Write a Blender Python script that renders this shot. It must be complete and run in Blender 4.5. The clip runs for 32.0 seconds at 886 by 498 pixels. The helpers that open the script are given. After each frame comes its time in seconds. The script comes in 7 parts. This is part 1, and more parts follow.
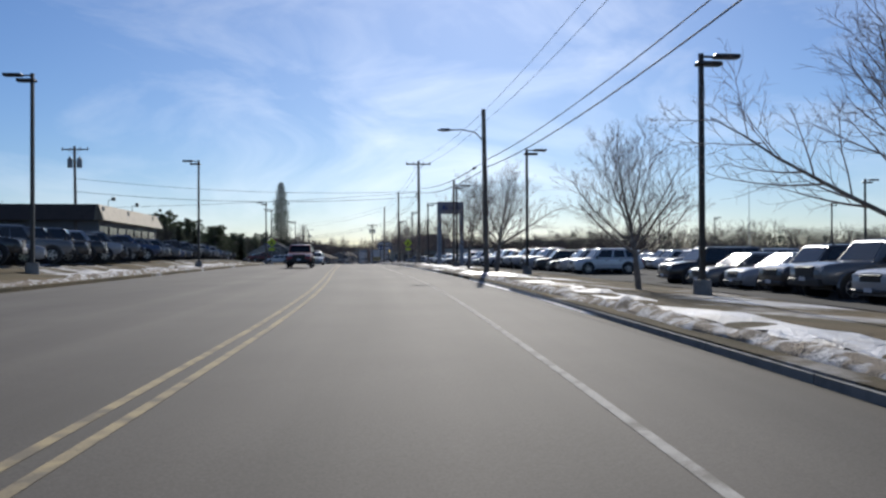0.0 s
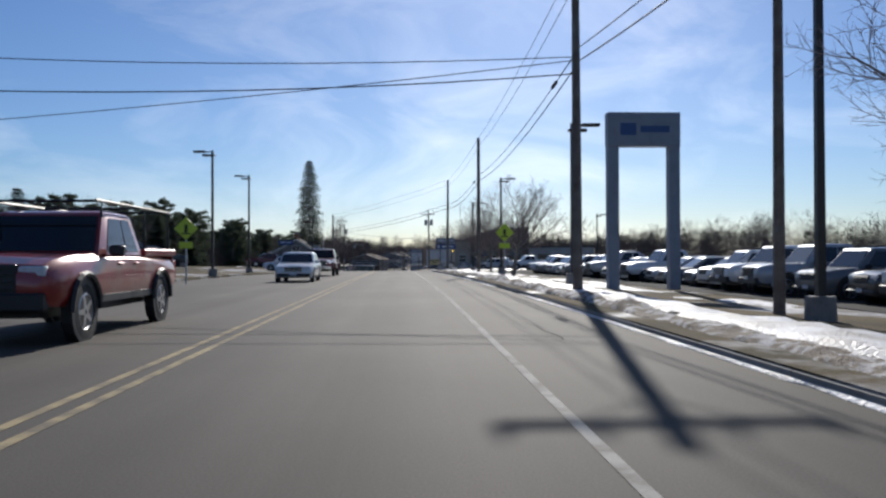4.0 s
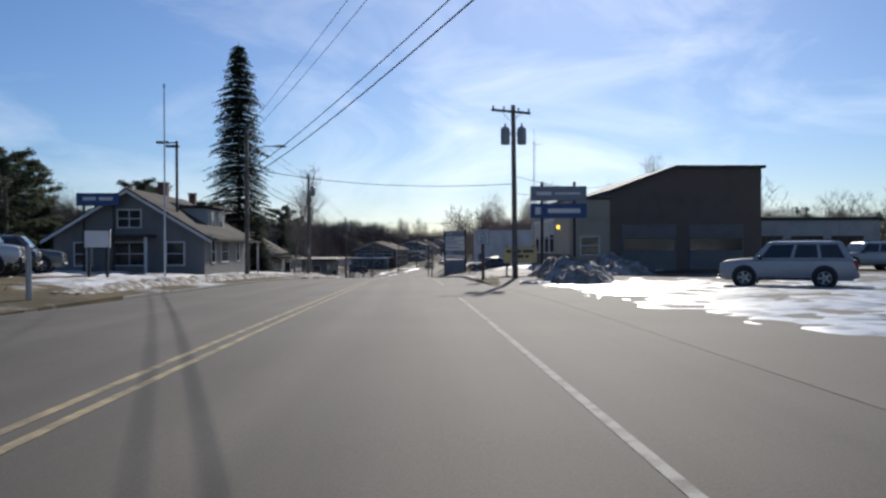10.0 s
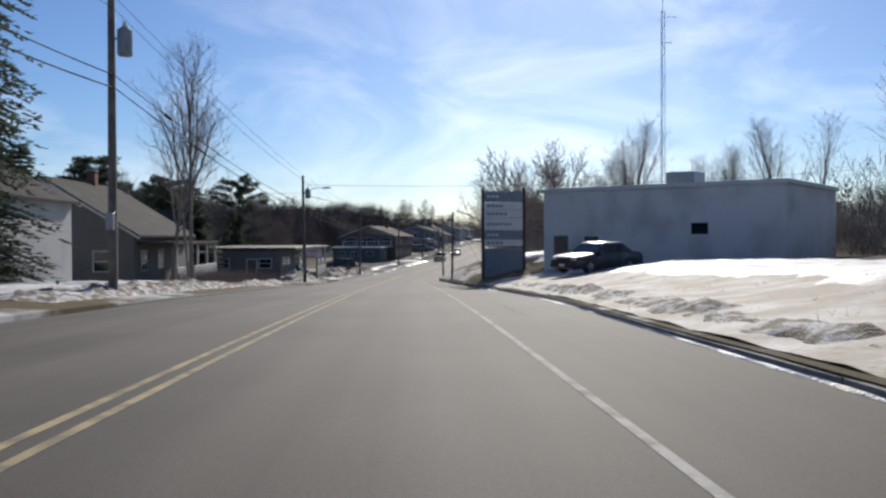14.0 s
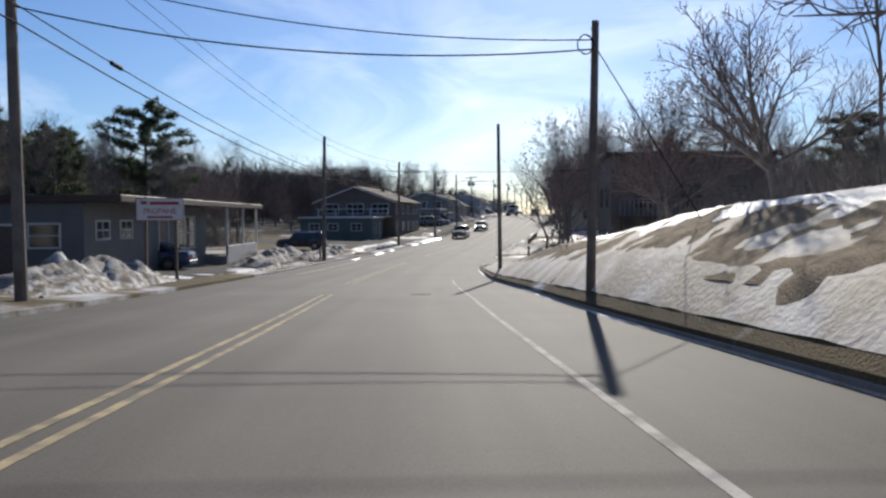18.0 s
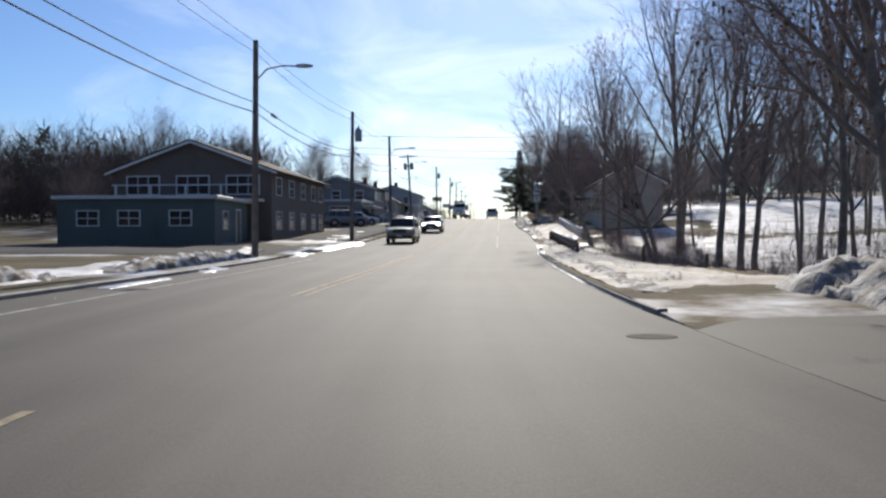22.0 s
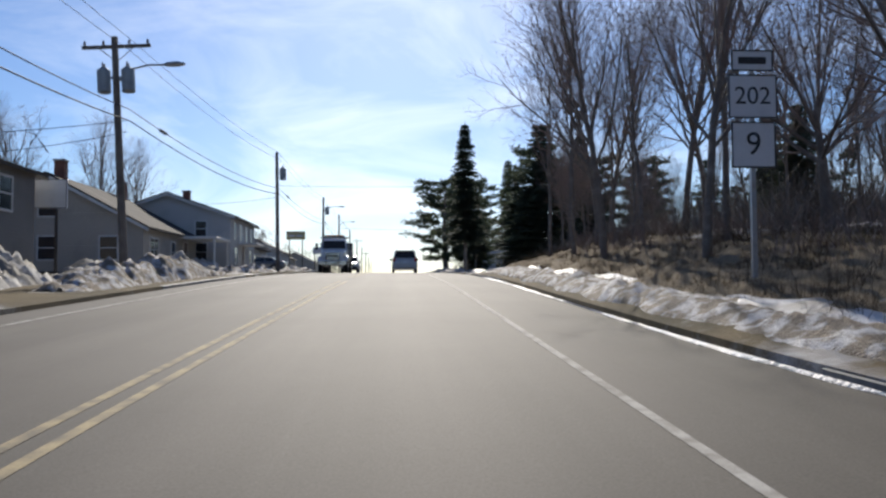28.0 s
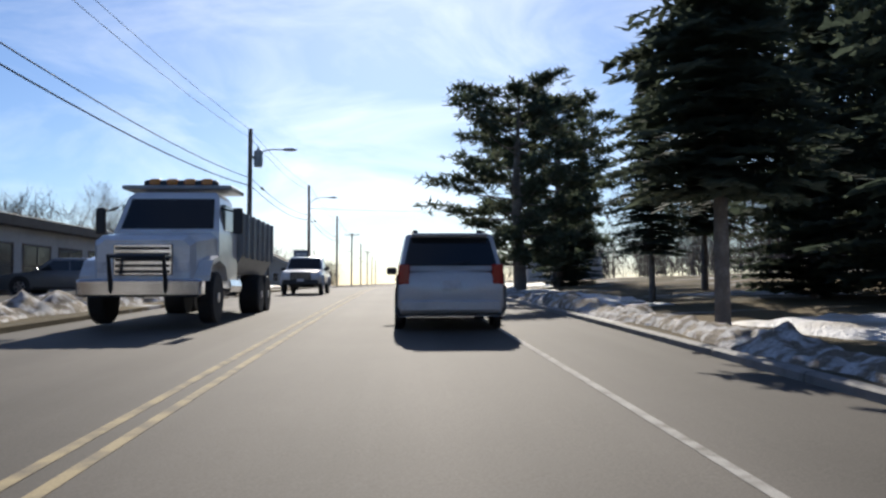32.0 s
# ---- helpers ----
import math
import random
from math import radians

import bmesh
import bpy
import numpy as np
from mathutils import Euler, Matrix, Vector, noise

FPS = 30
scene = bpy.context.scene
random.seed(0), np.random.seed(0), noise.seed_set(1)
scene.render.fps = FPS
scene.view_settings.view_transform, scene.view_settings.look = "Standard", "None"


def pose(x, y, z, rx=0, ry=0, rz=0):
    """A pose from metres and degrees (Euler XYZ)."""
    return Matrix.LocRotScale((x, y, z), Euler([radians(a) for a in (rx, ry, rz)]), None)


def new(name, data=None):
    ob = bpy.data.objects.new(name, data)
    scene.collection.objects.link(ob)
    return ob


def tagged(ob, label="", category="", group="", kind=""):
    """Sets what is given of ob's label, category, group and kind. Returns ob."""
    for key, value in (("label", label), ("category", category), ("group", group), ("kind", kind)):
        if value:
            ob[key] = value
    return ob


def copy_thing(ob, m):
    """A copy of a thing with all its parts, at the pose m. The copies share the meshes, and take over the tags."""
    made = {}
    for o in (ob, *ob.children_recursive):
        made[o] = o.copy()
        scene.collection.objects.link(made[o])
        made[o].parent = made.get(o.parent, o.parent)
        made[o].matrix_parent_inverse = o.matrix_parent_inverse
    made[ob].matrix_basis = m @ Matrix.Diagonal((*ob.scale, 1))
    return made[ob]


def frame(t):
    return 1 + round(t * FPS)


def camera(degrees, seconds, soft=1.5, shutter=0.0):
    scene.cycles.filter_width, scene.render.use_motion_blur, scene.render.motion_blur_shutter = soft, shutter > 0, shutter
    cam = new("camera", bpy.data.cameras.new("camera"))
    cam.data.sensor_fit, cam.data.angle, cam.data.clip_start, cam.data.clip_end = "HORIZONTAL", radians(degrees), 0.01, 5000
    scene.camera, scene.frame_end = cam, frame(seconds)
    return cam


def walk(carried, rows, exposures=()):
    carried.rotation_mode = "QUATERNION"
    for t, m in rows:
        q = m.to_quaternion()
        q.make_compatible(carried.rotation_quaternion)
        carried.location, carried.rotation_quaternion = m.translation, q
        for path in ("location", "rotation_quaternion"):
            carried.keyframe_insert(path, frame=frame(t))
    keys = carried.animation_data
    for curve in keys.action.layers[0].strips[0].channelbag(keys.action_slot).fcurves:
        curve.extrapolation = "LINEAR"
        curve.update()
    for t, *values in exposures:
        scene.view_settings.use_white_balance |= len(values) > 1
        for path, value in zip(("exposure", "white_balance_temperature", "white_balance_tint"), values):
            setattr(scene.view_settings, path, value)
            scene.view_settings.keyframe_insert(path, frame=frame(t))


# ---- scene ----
EV = 0.4  # stops
cam = camera(56.84, 32.0, soft=2.5)
# seconds, x, y, z of the lens, pitch, yaw
DRIVE = [
    (0, 0.000, 0.000, 1.150, 0.47, -2.90),
    (0.5, -0.031, 6.738, 1.186, 0.56, -2.42),
    (1, -0.123, 13.432, 1.223, 0.61, -1.89),
    (1.5, -0.280, 20.100, 1.261, 0.60, -1.34),
    (2, -0.501, 26.765, 1.293, 0.57, -0.84),
    (2.5, -0.779, 33.434, 1.318, 0.58, -0.31),
    (3, -1.107, 40.100, 1.337, 0.60, 0.18),
    (3.5, -1.475, 46.763, 1.351, 0.54, 0.62),
    (4, -1.872, 53.429, 1.362, 0.52, 1.04),
    (4.5, -2.286, 60.122, 1.370, 0.55, 1.26),
    (5, -2.714, 66.873, 1.373, 0.46, 1.42),
    (5.5, -3.161, 73.711, 1.368, 0.37, 1.62),
    (6, -3.634, 80.652, 1.354, 0.30, 1.82),
    (6.5, -4.131, 87.701, 1.332, 0.27, 2.03),
    (7, -4.652, 94.854, 1.305, 0.16, 2.15),
    (7.5, -5.185, 102.091, 1.268, 0.14, 2.18),
    (8, -5.723, 109.374, 1.215, 0.04, 2.25),
    (8.5, -6.278, 116.645, 1.153, 0.00, 2.33),
    (9, -6.854, 123.844, 1.092, -0.09, 2.43),
    (9.5, -7.437, 130.913, 1.033, -0.10, 2.56),
    (10, -8.015, 137.812, 0.968, -0.15, 2.67),
    (10.5, -8.585, 144.535, 0.890, -0.24, 2.79),
    (11, -9.149, 151.116, 0.799, -0.28, 2.90),
    (11.5, -9.710, 157.583, 0.698, -0.57, 2.96),
    (12, -10.264, 163.942, 0.588, -0.56, 2.90),
    (12.5, -10.811, 170.212, 0.473, -0.73, 2.84),
    (13, -11.352, 176.421, 0.353, -0.65, 2.77),
    (13.5, -11.897, 182.614, 0.223, -0.69, 2.77),
    (14, -12.462, 188.842, 0.074, -0.84, 2.96),
    (14.5, -13.041, 195.145, -0.103, -0.95, 2.95),
    (15, -13.627, 201.532, -0.306, -1.13, 3.03),
    (15.5, -14.230, 207.998, -0.532, -1.30, 3.14),
    (16, -14.850, 214.539, -0.781, -1.49, 3.24),
    (16.5, -15.486, 221.147, -1.050, -1.66, 3.33),
    (17, -16.138, 227.812, -1.338, -1.99, 3.43),
    (17.5, -16.797, 234.519, -1.638, -2.09, 3.40),
    (18, -17.453, 241.242, -1.951, -2.18, 3.34),
    (18.5, -18.096, 247.958, -2.269, -2.34, 3.36),
    (19, -18.709, 254.653, -2.587, -2.40, 3.18),
    (19.5, -19.287, 261.334, -2.894, -2.44, 2.89),
    (20, -19.829, 268.018, -3.178, -2.48, 2.53),
    (20.5, -20.294, 274.732, -3.433, -2.34, 1.55),
    (21, -20.626, 281.482, -3.654, -1.95, 0.24),
    (21.5, -20.819, 288.258, -3.834, -1.63, -0.82),
    (22, -20.869, 295.040, -3.966, -1.17, -2.18),
    (22.5, -20.761, 301.811, -4.046, -0.66, -3.56),
    (23, -20.495, 308.565, -4.073, -0.13, -4.96),
    (23.5, -20.082, 315.294, -4.056, 0.34, -6.28),
    (24, -19.547, 321.967, -4.009, 0.65, -7.43),
    (24.5, -18.938, 328.531, -3.937, 0.97, -8.44),
    (25, -18.316, 334.936, -3.843, 1.18, -9.06),
    (25.5, -17.695, 341.182, -3.729, 1.37, -9.26),
    (26, -17.064, 347.333, -3.590, 1.56, -9.39),
    (26.5, -16.425, 353.449, -3.416, 1.84, -9.42),
    (27, -15.786, 359.558, -3.207, 2.11, -9.36),
    (27.5, -15.152, 365.661, -2.965, 2.29, -9.28),
    (28, -14.521, 371.746, -2.704, 2.61, -9.33),
    (28.5, -13.887, 377.803, -2.435, 2.85, -9.41),
    (29, -13.245, 383.844, -2.168, 3.05, -9.50),
    (29.5, -12.598, 389.904, -1.904, 2.97, -9.45),
    (30, -11.944, 396.020, -1.642, 3.05, -9.45),
    (30.5, -11.290, 402.228, -1.392, 3.02, -9.29),
    (31, -10.649, 408.545, -1.165, 2.86, -9.02),
    (31.5, -10.015, 414.969, -0.965, 2.73, -8.82),
    (32, -9.377, 421.495, -0.795, 2.54, -8.75),
]
walk(cam, [(t, pose(x, y, z, 90 + pitch, 0.24, turn)) for t, x, y, z, pitch, turn in DRIVE], exposures=[(0.0, EV - 0.05, 6100, 10), (4.0, EV - 0.05, 6100, 10), (6.8, EV - 0.3, 6050, 10), (8.0, EV - 0.05, 6100, 10), (9.0, EV, 6200, 10), (11.0, EV + 0.05, 6200, 10), (17.0, EV + 0.22, 6250, 10), (23.0, EV + 0.36, 6250, 10), (29.0, EV + 0.33, 6400, 10), (32.0, EV + 0.4, 6450, 10)])

# ---- sky and sun ----
SUN_TURN, SUN_UP = 6.3, 27.0  # degrees right of +y, degrees above the horizon
world = bpy.data.worlds.new("world")
scene.world = world
world.use_nodes = True
wn = world.node_tree
wn.nodes.clear()
sky = wn.nodes.new("ShaderNodeTexSky")
sky.sky_type, sky.sun_disc = "NISHITA", False
sky.sun_elevation, sky.sun_rotation = radians(SUN_UP), radians(SUN_TURN)
sky.altitude = 100.0
sky.air_density, sky.dust_density, sky.ozone_density = 1.0, 0.36, 6.5
bg = wn.nodes.new("ShaderNodeBackground")
bg.inputs["Strength"].default_value = 0.064
wo = wn.nodes.new("ShaderNodeOutputWorld")
# thin high cirrus: paler, less blue streaks
veil_co = wn.nodes.new("ShaderNodeTexCoord")
veil_map = wn.nodes.new("ShaderNodeMapping")
veil_map.inputs["Scale"].default_value = (2.2, 1.1, 6.0)
veil_map.inputs["Rotation"].default_value = (0.0, 0.35, 0.5)
veil_noise = wn.nodes.new("ShaderNodeTexNoise")
veil_noise.inputs["Scale"].default_value, veil_noise.inputs["Detail"].default_value = 1.6, 9
veil_noise.inputs["Roughness"].default_value, veil_noise.inputs["Distortion"].default_value = 0.58, 0.7
veil = wn.nodes.new("ShaderNodeMapRange")
veil.inputs["From Min"].default_value, veil.inputs["From Max"].default_value = 0.46, 0.74
whiter = wn.nodes.new("ShaderNodeMapRange")
whiter.inputs["To Min"].default_value, whiter.inputs["To Max"].default_value = 1.03, 0.55
lighter = wn.nodes.new("ShaderNodeMapRange")
lighter.inputs["To Min"].default_value, lighter.inputs["To Max"].default_value = 0.97, 1.16
cirrus = wn.nodes.new("ShaderNodeHueSaturation")
cirrus.inputs["Hue"].default_value = 0.505
wn.links.new(veil_co.outputs["Generated"], veil_map.inputs["Vector"])
wn.links.new(veil_map.outputs[0], veil_noise.inputs["Vector"])
wn.links.new(veil_noise.outputs["Fac"], veil.inputs["Value"])
for ramp, slot in ((whiter, "Saturation"), (lighter, "Value")):
    wn.links.new(veil.outputs["Result"], ramp.inputs["Value"])
    wn.links.new(ramp.outputs["Result"], cirrus.inputs[slot])
wn.links.new(sky.outputs[0], cirrus.inputs["Color"])
wn.links.new(cirrus.outputs[0], bg.inputs["Color"])
wn.links.new(bg.outputs[0], wo.inputs["Surface"])
lamp = bpy.data.lights.new("sun", "SUN")
lamp.energy, lamp.angle, lamp.color = 3.6, radians(0.6), (1.0, 0.92, 0.80)
sun = new("sun", lamp)
sun.matrix_basis = pose(0, 0, 60, 90 - SUN_UP, 0, 180 - SUN_TURN) @ pose(0, 0, 0, 0, 0, 0)

# ---- mesh and material helpers ----
class Shape:
    """Vertices and faces gathered for one mesh."""

    def __init__(self):
        self.v, self.f = [], []

    def add(self, verts, faces):
        n = len(self.v)
        self.v += [tuple(p) for p in verts]
        self.f += [tuple(i + n for i in q) for q in faces]
        return self

    def box(self, x0, x1, y0, y1, z0, z1):
        return self.add([(x, y, z) for z in (z0, z1) for x, y in ((x0, y0), (x1, y0), (x1, y1), (x0, y1))],
                        [(3, 2, 1, 0), (4, 5, 6, 7), (0, 1, 5, 4), (1, 2, 6, 5), (2, 3, 7, 6), (3, 0, 4, 7)])

    def rbox(self, x0, x1, y0, y1, z0, z1, c=0.02):
        """A box with chamfered edges."""
        def ring(i, z):
            a, b, e, g = x0 + i, x1 - i, y0 + i, y1 - i
            return [(a + c, e, z), (b - c, e, z), (b, e + c, z), (b, g - c, z), (b - c, g, z), (a + c, g, z), (a, g - c, z), (a, e + c, z)]
        return self.loft([ring(c, z0), ring(0, z0 + c), ring(0, z1 - c), ring(c, z1)])

    def loft(self, rings, caps=True, closed=True):
        n, m = len(rings[0]), len(rings)
        f = []
        for i in range(m - 1):
            for j in range(n if closed else n - 1):
                k = (j + 1) % n
                f.append((i * n + j, i * n + k, (i + 1) * n + k, (i + 1) * n + j))
        if caps:
            f += [tuple(range(n - 1, -1, -1)), tuple(range((m - 1) * n, m * n))]
        return self.add([p for r in rings for p in r], f)

    def tube(self, points, radii, n=6, caps=False):
        """A tube along points, a radius at each."""
        rings = []
        side = None
        for i, p in enumerate(points):
            a = Vector(points[max(i - 1, 0)])
            b = Vector(points[min(i + 1, len(points) - 1)])
            way = (b - a).normalized()
            if side is None:
                side = way.cross(Vector((0, 0, 1)) if abs(way.z) < 0.9 else Vector((1, 0, 0))).normalized()
            side = (side - way * side.dot(way)).normalized()
            up = way.cross(side)
            r = radii[i] if isinstance(radii, (list, tuple)) else radii
            rings.append([tuple(Vector(p) + r * (math.cos(k * math.tau / n) * side + math.sin(k * math.tau / n) * up)) for k in range(n)])
        return self.loft(rings, caps)

    def disc_y(self, x, y0, y1, z, profile, n=16):
        """A turned body about an axis along x: profile of (offset along x, radius)."""
        rings = [[(x + o, y0 + r * math.cos(k * math.tau / n), z + r * math.sin(k * math.tau / n)) for k in range(n)] for o, r in profile]
        return self.loft(rings)

    def grid(self, rows):
        n = len(rows[0])
        return self.add([p for r in rows for p in r], [(i * n + j, i * n + j + 1, (i + 1) * n + j + 1, (i + 1) * n + j) for i in range(len(rows) - 1) for j in range(n - 1)])

    def mesh(self, name, smooth=False):
        me = bpy.data.meshes.new(name)
        me.from_pydata(self.v, [], self.f)
        if smooth:
            me.polygons.foreach_set("use_smooth", [True] * len(me.polygons))
        me.update()
        return me


def outward(me):
    bm = bmesh.new()
    bm.from_mesh(me)
    bmesh.ops.recalc_face_normals(bm, faces=bm.faces)
    bm.to_mesh(me)
    bm.free()


def part(name, shape, material, parent=None, label="", smooth=False):
    """Links a shape as one mesh object, under a thing or a part."""
    me = shape.mesh(name, smooth) if isinstance(shape, Shape) else shape
    if isinstance(shape, Shape) and len(me.polygons) < 4000:
        outward(me)
        if smooth == "crease":
            me.set_sharp_from_angle(angle=radians(38))
    if not me.materials:
        me.materials.append(material)
    ob = new(name, me)
    ob.parent = parent
    if label:
        ob["label"] = label
    return ob


def thing(name, m, label="", category="", group=""):
    """An Empty at the base of a thing; its parts are built about the origin."""
    ob = new(name)
    ob.empty_display_size = 0.2
    ob.matrix_basis = m
    return tagged(ob, label, category, group)


def surface(name, colour, rough=0.7, metal=0.0, vary=0.25, scale=3.0, fine=40.0, bump=0.0, second=None, second_at=0.6, spec=0.5, coat=0.0, each=0.0, sharp=0.12):
    """A material with variation at two scales, an optional second colour in patches, relief, and a small change from piece to piece."""
    mt = bpy.data.materials.new(name)
    mt.use_nodes = True
    t = mt.node_tree
    b = t.nodes["Principled BSDF"]
    b.inputs["Roughness"].default_value, b.inputs["Metallic"].default_value = rough, metal
    b.inputs["Specular IOR Level"].default_value = spec
    b.inputs["Coat Weight"].default_value = coat
    b.inputs["Coat Roughness"].default_value = 0.05
    geo = t.nodes.new("ShaderNodeTexCoord")
    big = t.nodes.new("ShaderNodeTexNoise")
    big.inputs["Scale"].default_value, big.inputs["Detail"].default_value = scale, 6
    small = t.nodes.new("ShaderNodeTexNoise")
    small.inputs["Scale"].default_value, small.inputs["Detail"].default_value = fine, 4
    for nz in (big, small):
        t.links.new(geo.outputs["Object"], nz.inputs["Vector"])
    base = t.nodes.new("ShaderNodeMix")
    base.data_type = "RGBA"
    base.inputs[6].default_value = (*colour, 1)
    base.inputs[7].default_value = (*(second or [c * (1 - vary) for c in colour]), 1)
    ramp = t.nodes.new("ShaderNodeMapRange")
    ramp.inputs["From Min"].default_value, ramp.inputs["From Max"].default_value = second_at - sharp, second_at + sharp
    t.links.new(big.outputs["Fac"], ramp.inputs["Value"])
    t.links.new(ramp.outputs["Result"], base.inputs[0])
    hsv = t.nodes.new("ShaderNodeHueSaturation")
    t.links.new(base.outputs[2], hsv.inputs["Color"])
    val = t.nodes.new("ShaderNodeMapRange")
    val.inputs["To Min"].default_value, val.inputs["To Max"].default_value = 1 - vary, 1 + vary
    t.links.new(small.outputs["Fac"], val.inputs["Value"])
    if each:
        info = t.nodes.new("ShaderNodeObjectInfo")
        mul = t.nodes.new("ShaderNodeMath")
        mul.operation = "MULTIPLY_ADD"
        mul.inputs[1].default_value = each
        t.links.new(info.outputs["Random"], mul.inputs[0])
        t.links.new(val.outputs["Result"], mul.inputs[2])
        t.links.new(mul.outputs[0], hsv.inputs["Value"])
    else:
        t.links.new(val.outputs["Result"], hsv.inputs["Value"])
    t.links.new(hsv.outputs[0], b.inputs["Base Color"])
    if bump:
        bp = t.nodes.new("ShaderNodeBump")
        bp.inputs["Strength"].default_value, bp.inputs["Distance"].default_value = min(1.0, bump * 10), bump
        t.links.new(small.outputs["Fac"], bp.inputs["Height"])
        t.links.new(bp.outputs[0], b.inputs["Normal"])
    return mt


def translucent(mt, share):
    """Lets part of the light through thin blades, as leaves and needles do."""
    t = mt.node_tree
    b, out = t.nodes["Principled BSDF"], t.nodes["Material Output"]
    tr = t.nodes.new("ShaderNodeBsdfTranslucent")
    t.links.new(b.inputs["Base Color"].links[0].from_socket, tr.inputs["Color"])
    mx = t.nodes.new("ShaderNodeMixShader")
    mx.inputs[0].default_value = share
    t.links.new(b.outputs[0], mx.inputs[1])
    t.links.new(tr.outputs[0], mx.inputs[2])
    t.links.new(mx.outputs[0], out.inputs["Surface"])


def glowing(name, colour, strength):
    mt = surface(name, colour, 0.3)
    b = mt.node_tree.nodes["Principled BSDF"]
    b.inputs["Emission Color"].default_value, b.inputs["Emission Strength"].default_value = (*colour, 1), strength
    return mt


def smooth_step(a):
    a = min(max(a, 0.0), 1.0)
    return a * a * (3 - 2 * a)


def table(rows, s):
    """A value from rows of (station, value), gliding between them."""
    if s <= rows[0][0]:
        return rows[0][1]
    for (a, u), (b, v) in zip(rows, rows[1:]):
        if s <= b:
            return u + (v - u) * smooth_step((s - a) / (b - a))
    return rows[-1][1]


def line(rows, d):
    if d <= rows[0][0]:
        return rows[0][1]
    for (a, u), (b, v) in zip(rows, rows[1:]):
        if d <= b:
            return u + (v - u) * (d - a) / (b - a)
    return rows[-1][1]


def hill(profiles, s, d):
    if s <= profiles[0][0]:
        return line(profiles[0][1], d)
    for (a, p), (b, q) in zip(profiles, profiles[1:]):
        if s <= b:
            k = smooth_step((s - a) / (b - a))
            return line(p, d) * (1 - k) + line(q, d) * k
    return line(profiles[-1][1], d)


# ---- the road's line: station s along the lane, d to the right of it, h above the road ----
EYE = 1.15
PX, PY, PZ = (np.array([r[i] for r in DRIVE]) for i in (1, 2, 3))
PS = np.concatenate([[0.0], np.cumsum(np.hypot(np.diff(PX), np.diff(PY)))])
mid_way = np.degrees(np.arctan2(-np.diff(PX), np.diff(PY)))
PH = np.radians(np.interp(PS, (PS[1:] + PS[:-1]) / 2, mid_way))
END = float(PS[-1])


def lane(s):
    x, y, z, a = (float(np.interp(s, PS, q)) for q in (PX, PY, PZ, PH))
    back, on = min(s, 0.0), max(s - END, 0.0)
    x -= (back + on) * math.sin(a)
    y += (back + on) * math.cos(a)
    z += back * 0.005 + (0.024 * on - 0.024 * on * on / 160 if on < 80 else 0.96)
    return x, y, z - EYE, a


def W(s, d, h=0.0):
    x, y, z, a = lane(s)
    return Vector((x + d * math.cos(a), y + d * math.sin(a), z + h))


KERB_R = [(-80, 3.6), (140, 3.45), (162, 3.8), (177, 3.55), (188, 3.45), (198, 3.85), (215, 4.3), (245, 3.75), (265, 3.5), (280, 2.9), (292, 2.7), (303, 3.3), (330, 3.5), (350, 4.2), (365, 4.3), (385, 3.7), (410, 4.0), (900, 4.2)]
KERB_L = [(-80, -10.2), (30, -11.0), (110, -11.5), (140, -9.5), (160, -8.3), (250, -7.8), (300, -8.5), (330, -7.7), (352, -7.4), (400, -7.0), (900, -7.0)]
MIDDLE = [(-80, -1.85), (10, -2.0), (55, -2.6), (138, -2.6), (172, -2.42), (250, -2.42), (278, -2.85), (308, -2.85), (326, -2.4), (338, -2.05), (350, -2.02), (380, -2.15), (430, -1.95), (900, -1.9)]
RIGHT = [(-80, ((0, .12), (1.5, .12), (5.5, -.2), (10, -.45), (60, -.6), (200, -2))), (135, ((0, .12), (1.5, .12), (5.5, -.1), (10, -.3), (60, -.4), (200, -1))),
         (142, ((0, 0), (6, 0), (36, .2), (60, .4), (200, 1))), (171, ((0, 0), (6, 0), (36, .2), (60, .4), (200, 1))),
         (182, ((0, .12), (4, .25), (36, .5), (200, 2))), (205, ((0, .12), (2.4, .3), (6, .9), (36, 1.2), (200, 4))),
         (235, ((0, .12), (3.4, .6), (8, 1.3), (36, 2), (200, 6))), (249, ((0, .15), (.7, .75), (3, 1.7), (6, 2.2), (10, 2.6), (26, 3.2), (200, 8))),
         (259, ((0, .15), (.3, .5), (.7, .95), (3, 2.05), (6, 2.4), (10, 2.8), (26, 3.6), (200, 8))), (271, ((0, .15), (.7, .7), (2, 1.4), (6, 2.2), (10, 2.7), (26, 3.5), (200, 8))), (284, ((0, .12), (.7, .45), (4.4, .7), (10, 1.2), (26, 2.0), (200, 8))),
         (294, ((0, .12), (4.4, .2), (10, .3), (26, .8), (200, 8))), (298, ((0, 0), (6, .1), (26, .6), (200, 8))), (306, ((0, 0), (6, .1), (26, .2), (200, 8))), (310, ((0, .12), (4.4, .2), (16, -.2), (200, 6))),
         (335, ((0, .12), (2.4, 0), (8, -1.2), (26, -.5), (200, 6))), (352, ((0, .12), (4.4, .3), (10, .3), (26, .8), (200, 6))),
         (372, ((0, .12), (3.4, .6), (10, 1.6), (26, 2.5), (200, 8))), (408, ((0, .12), (3.4, 1.0), (6, 1.8), (26, 3.0), (200, 8))),
         (424, ((0, .05), (4.4, .2), (16, .8), (200, 6))), (900, ((0, .1), (4.4, .3), (16, 1.0), (200, 6)))]
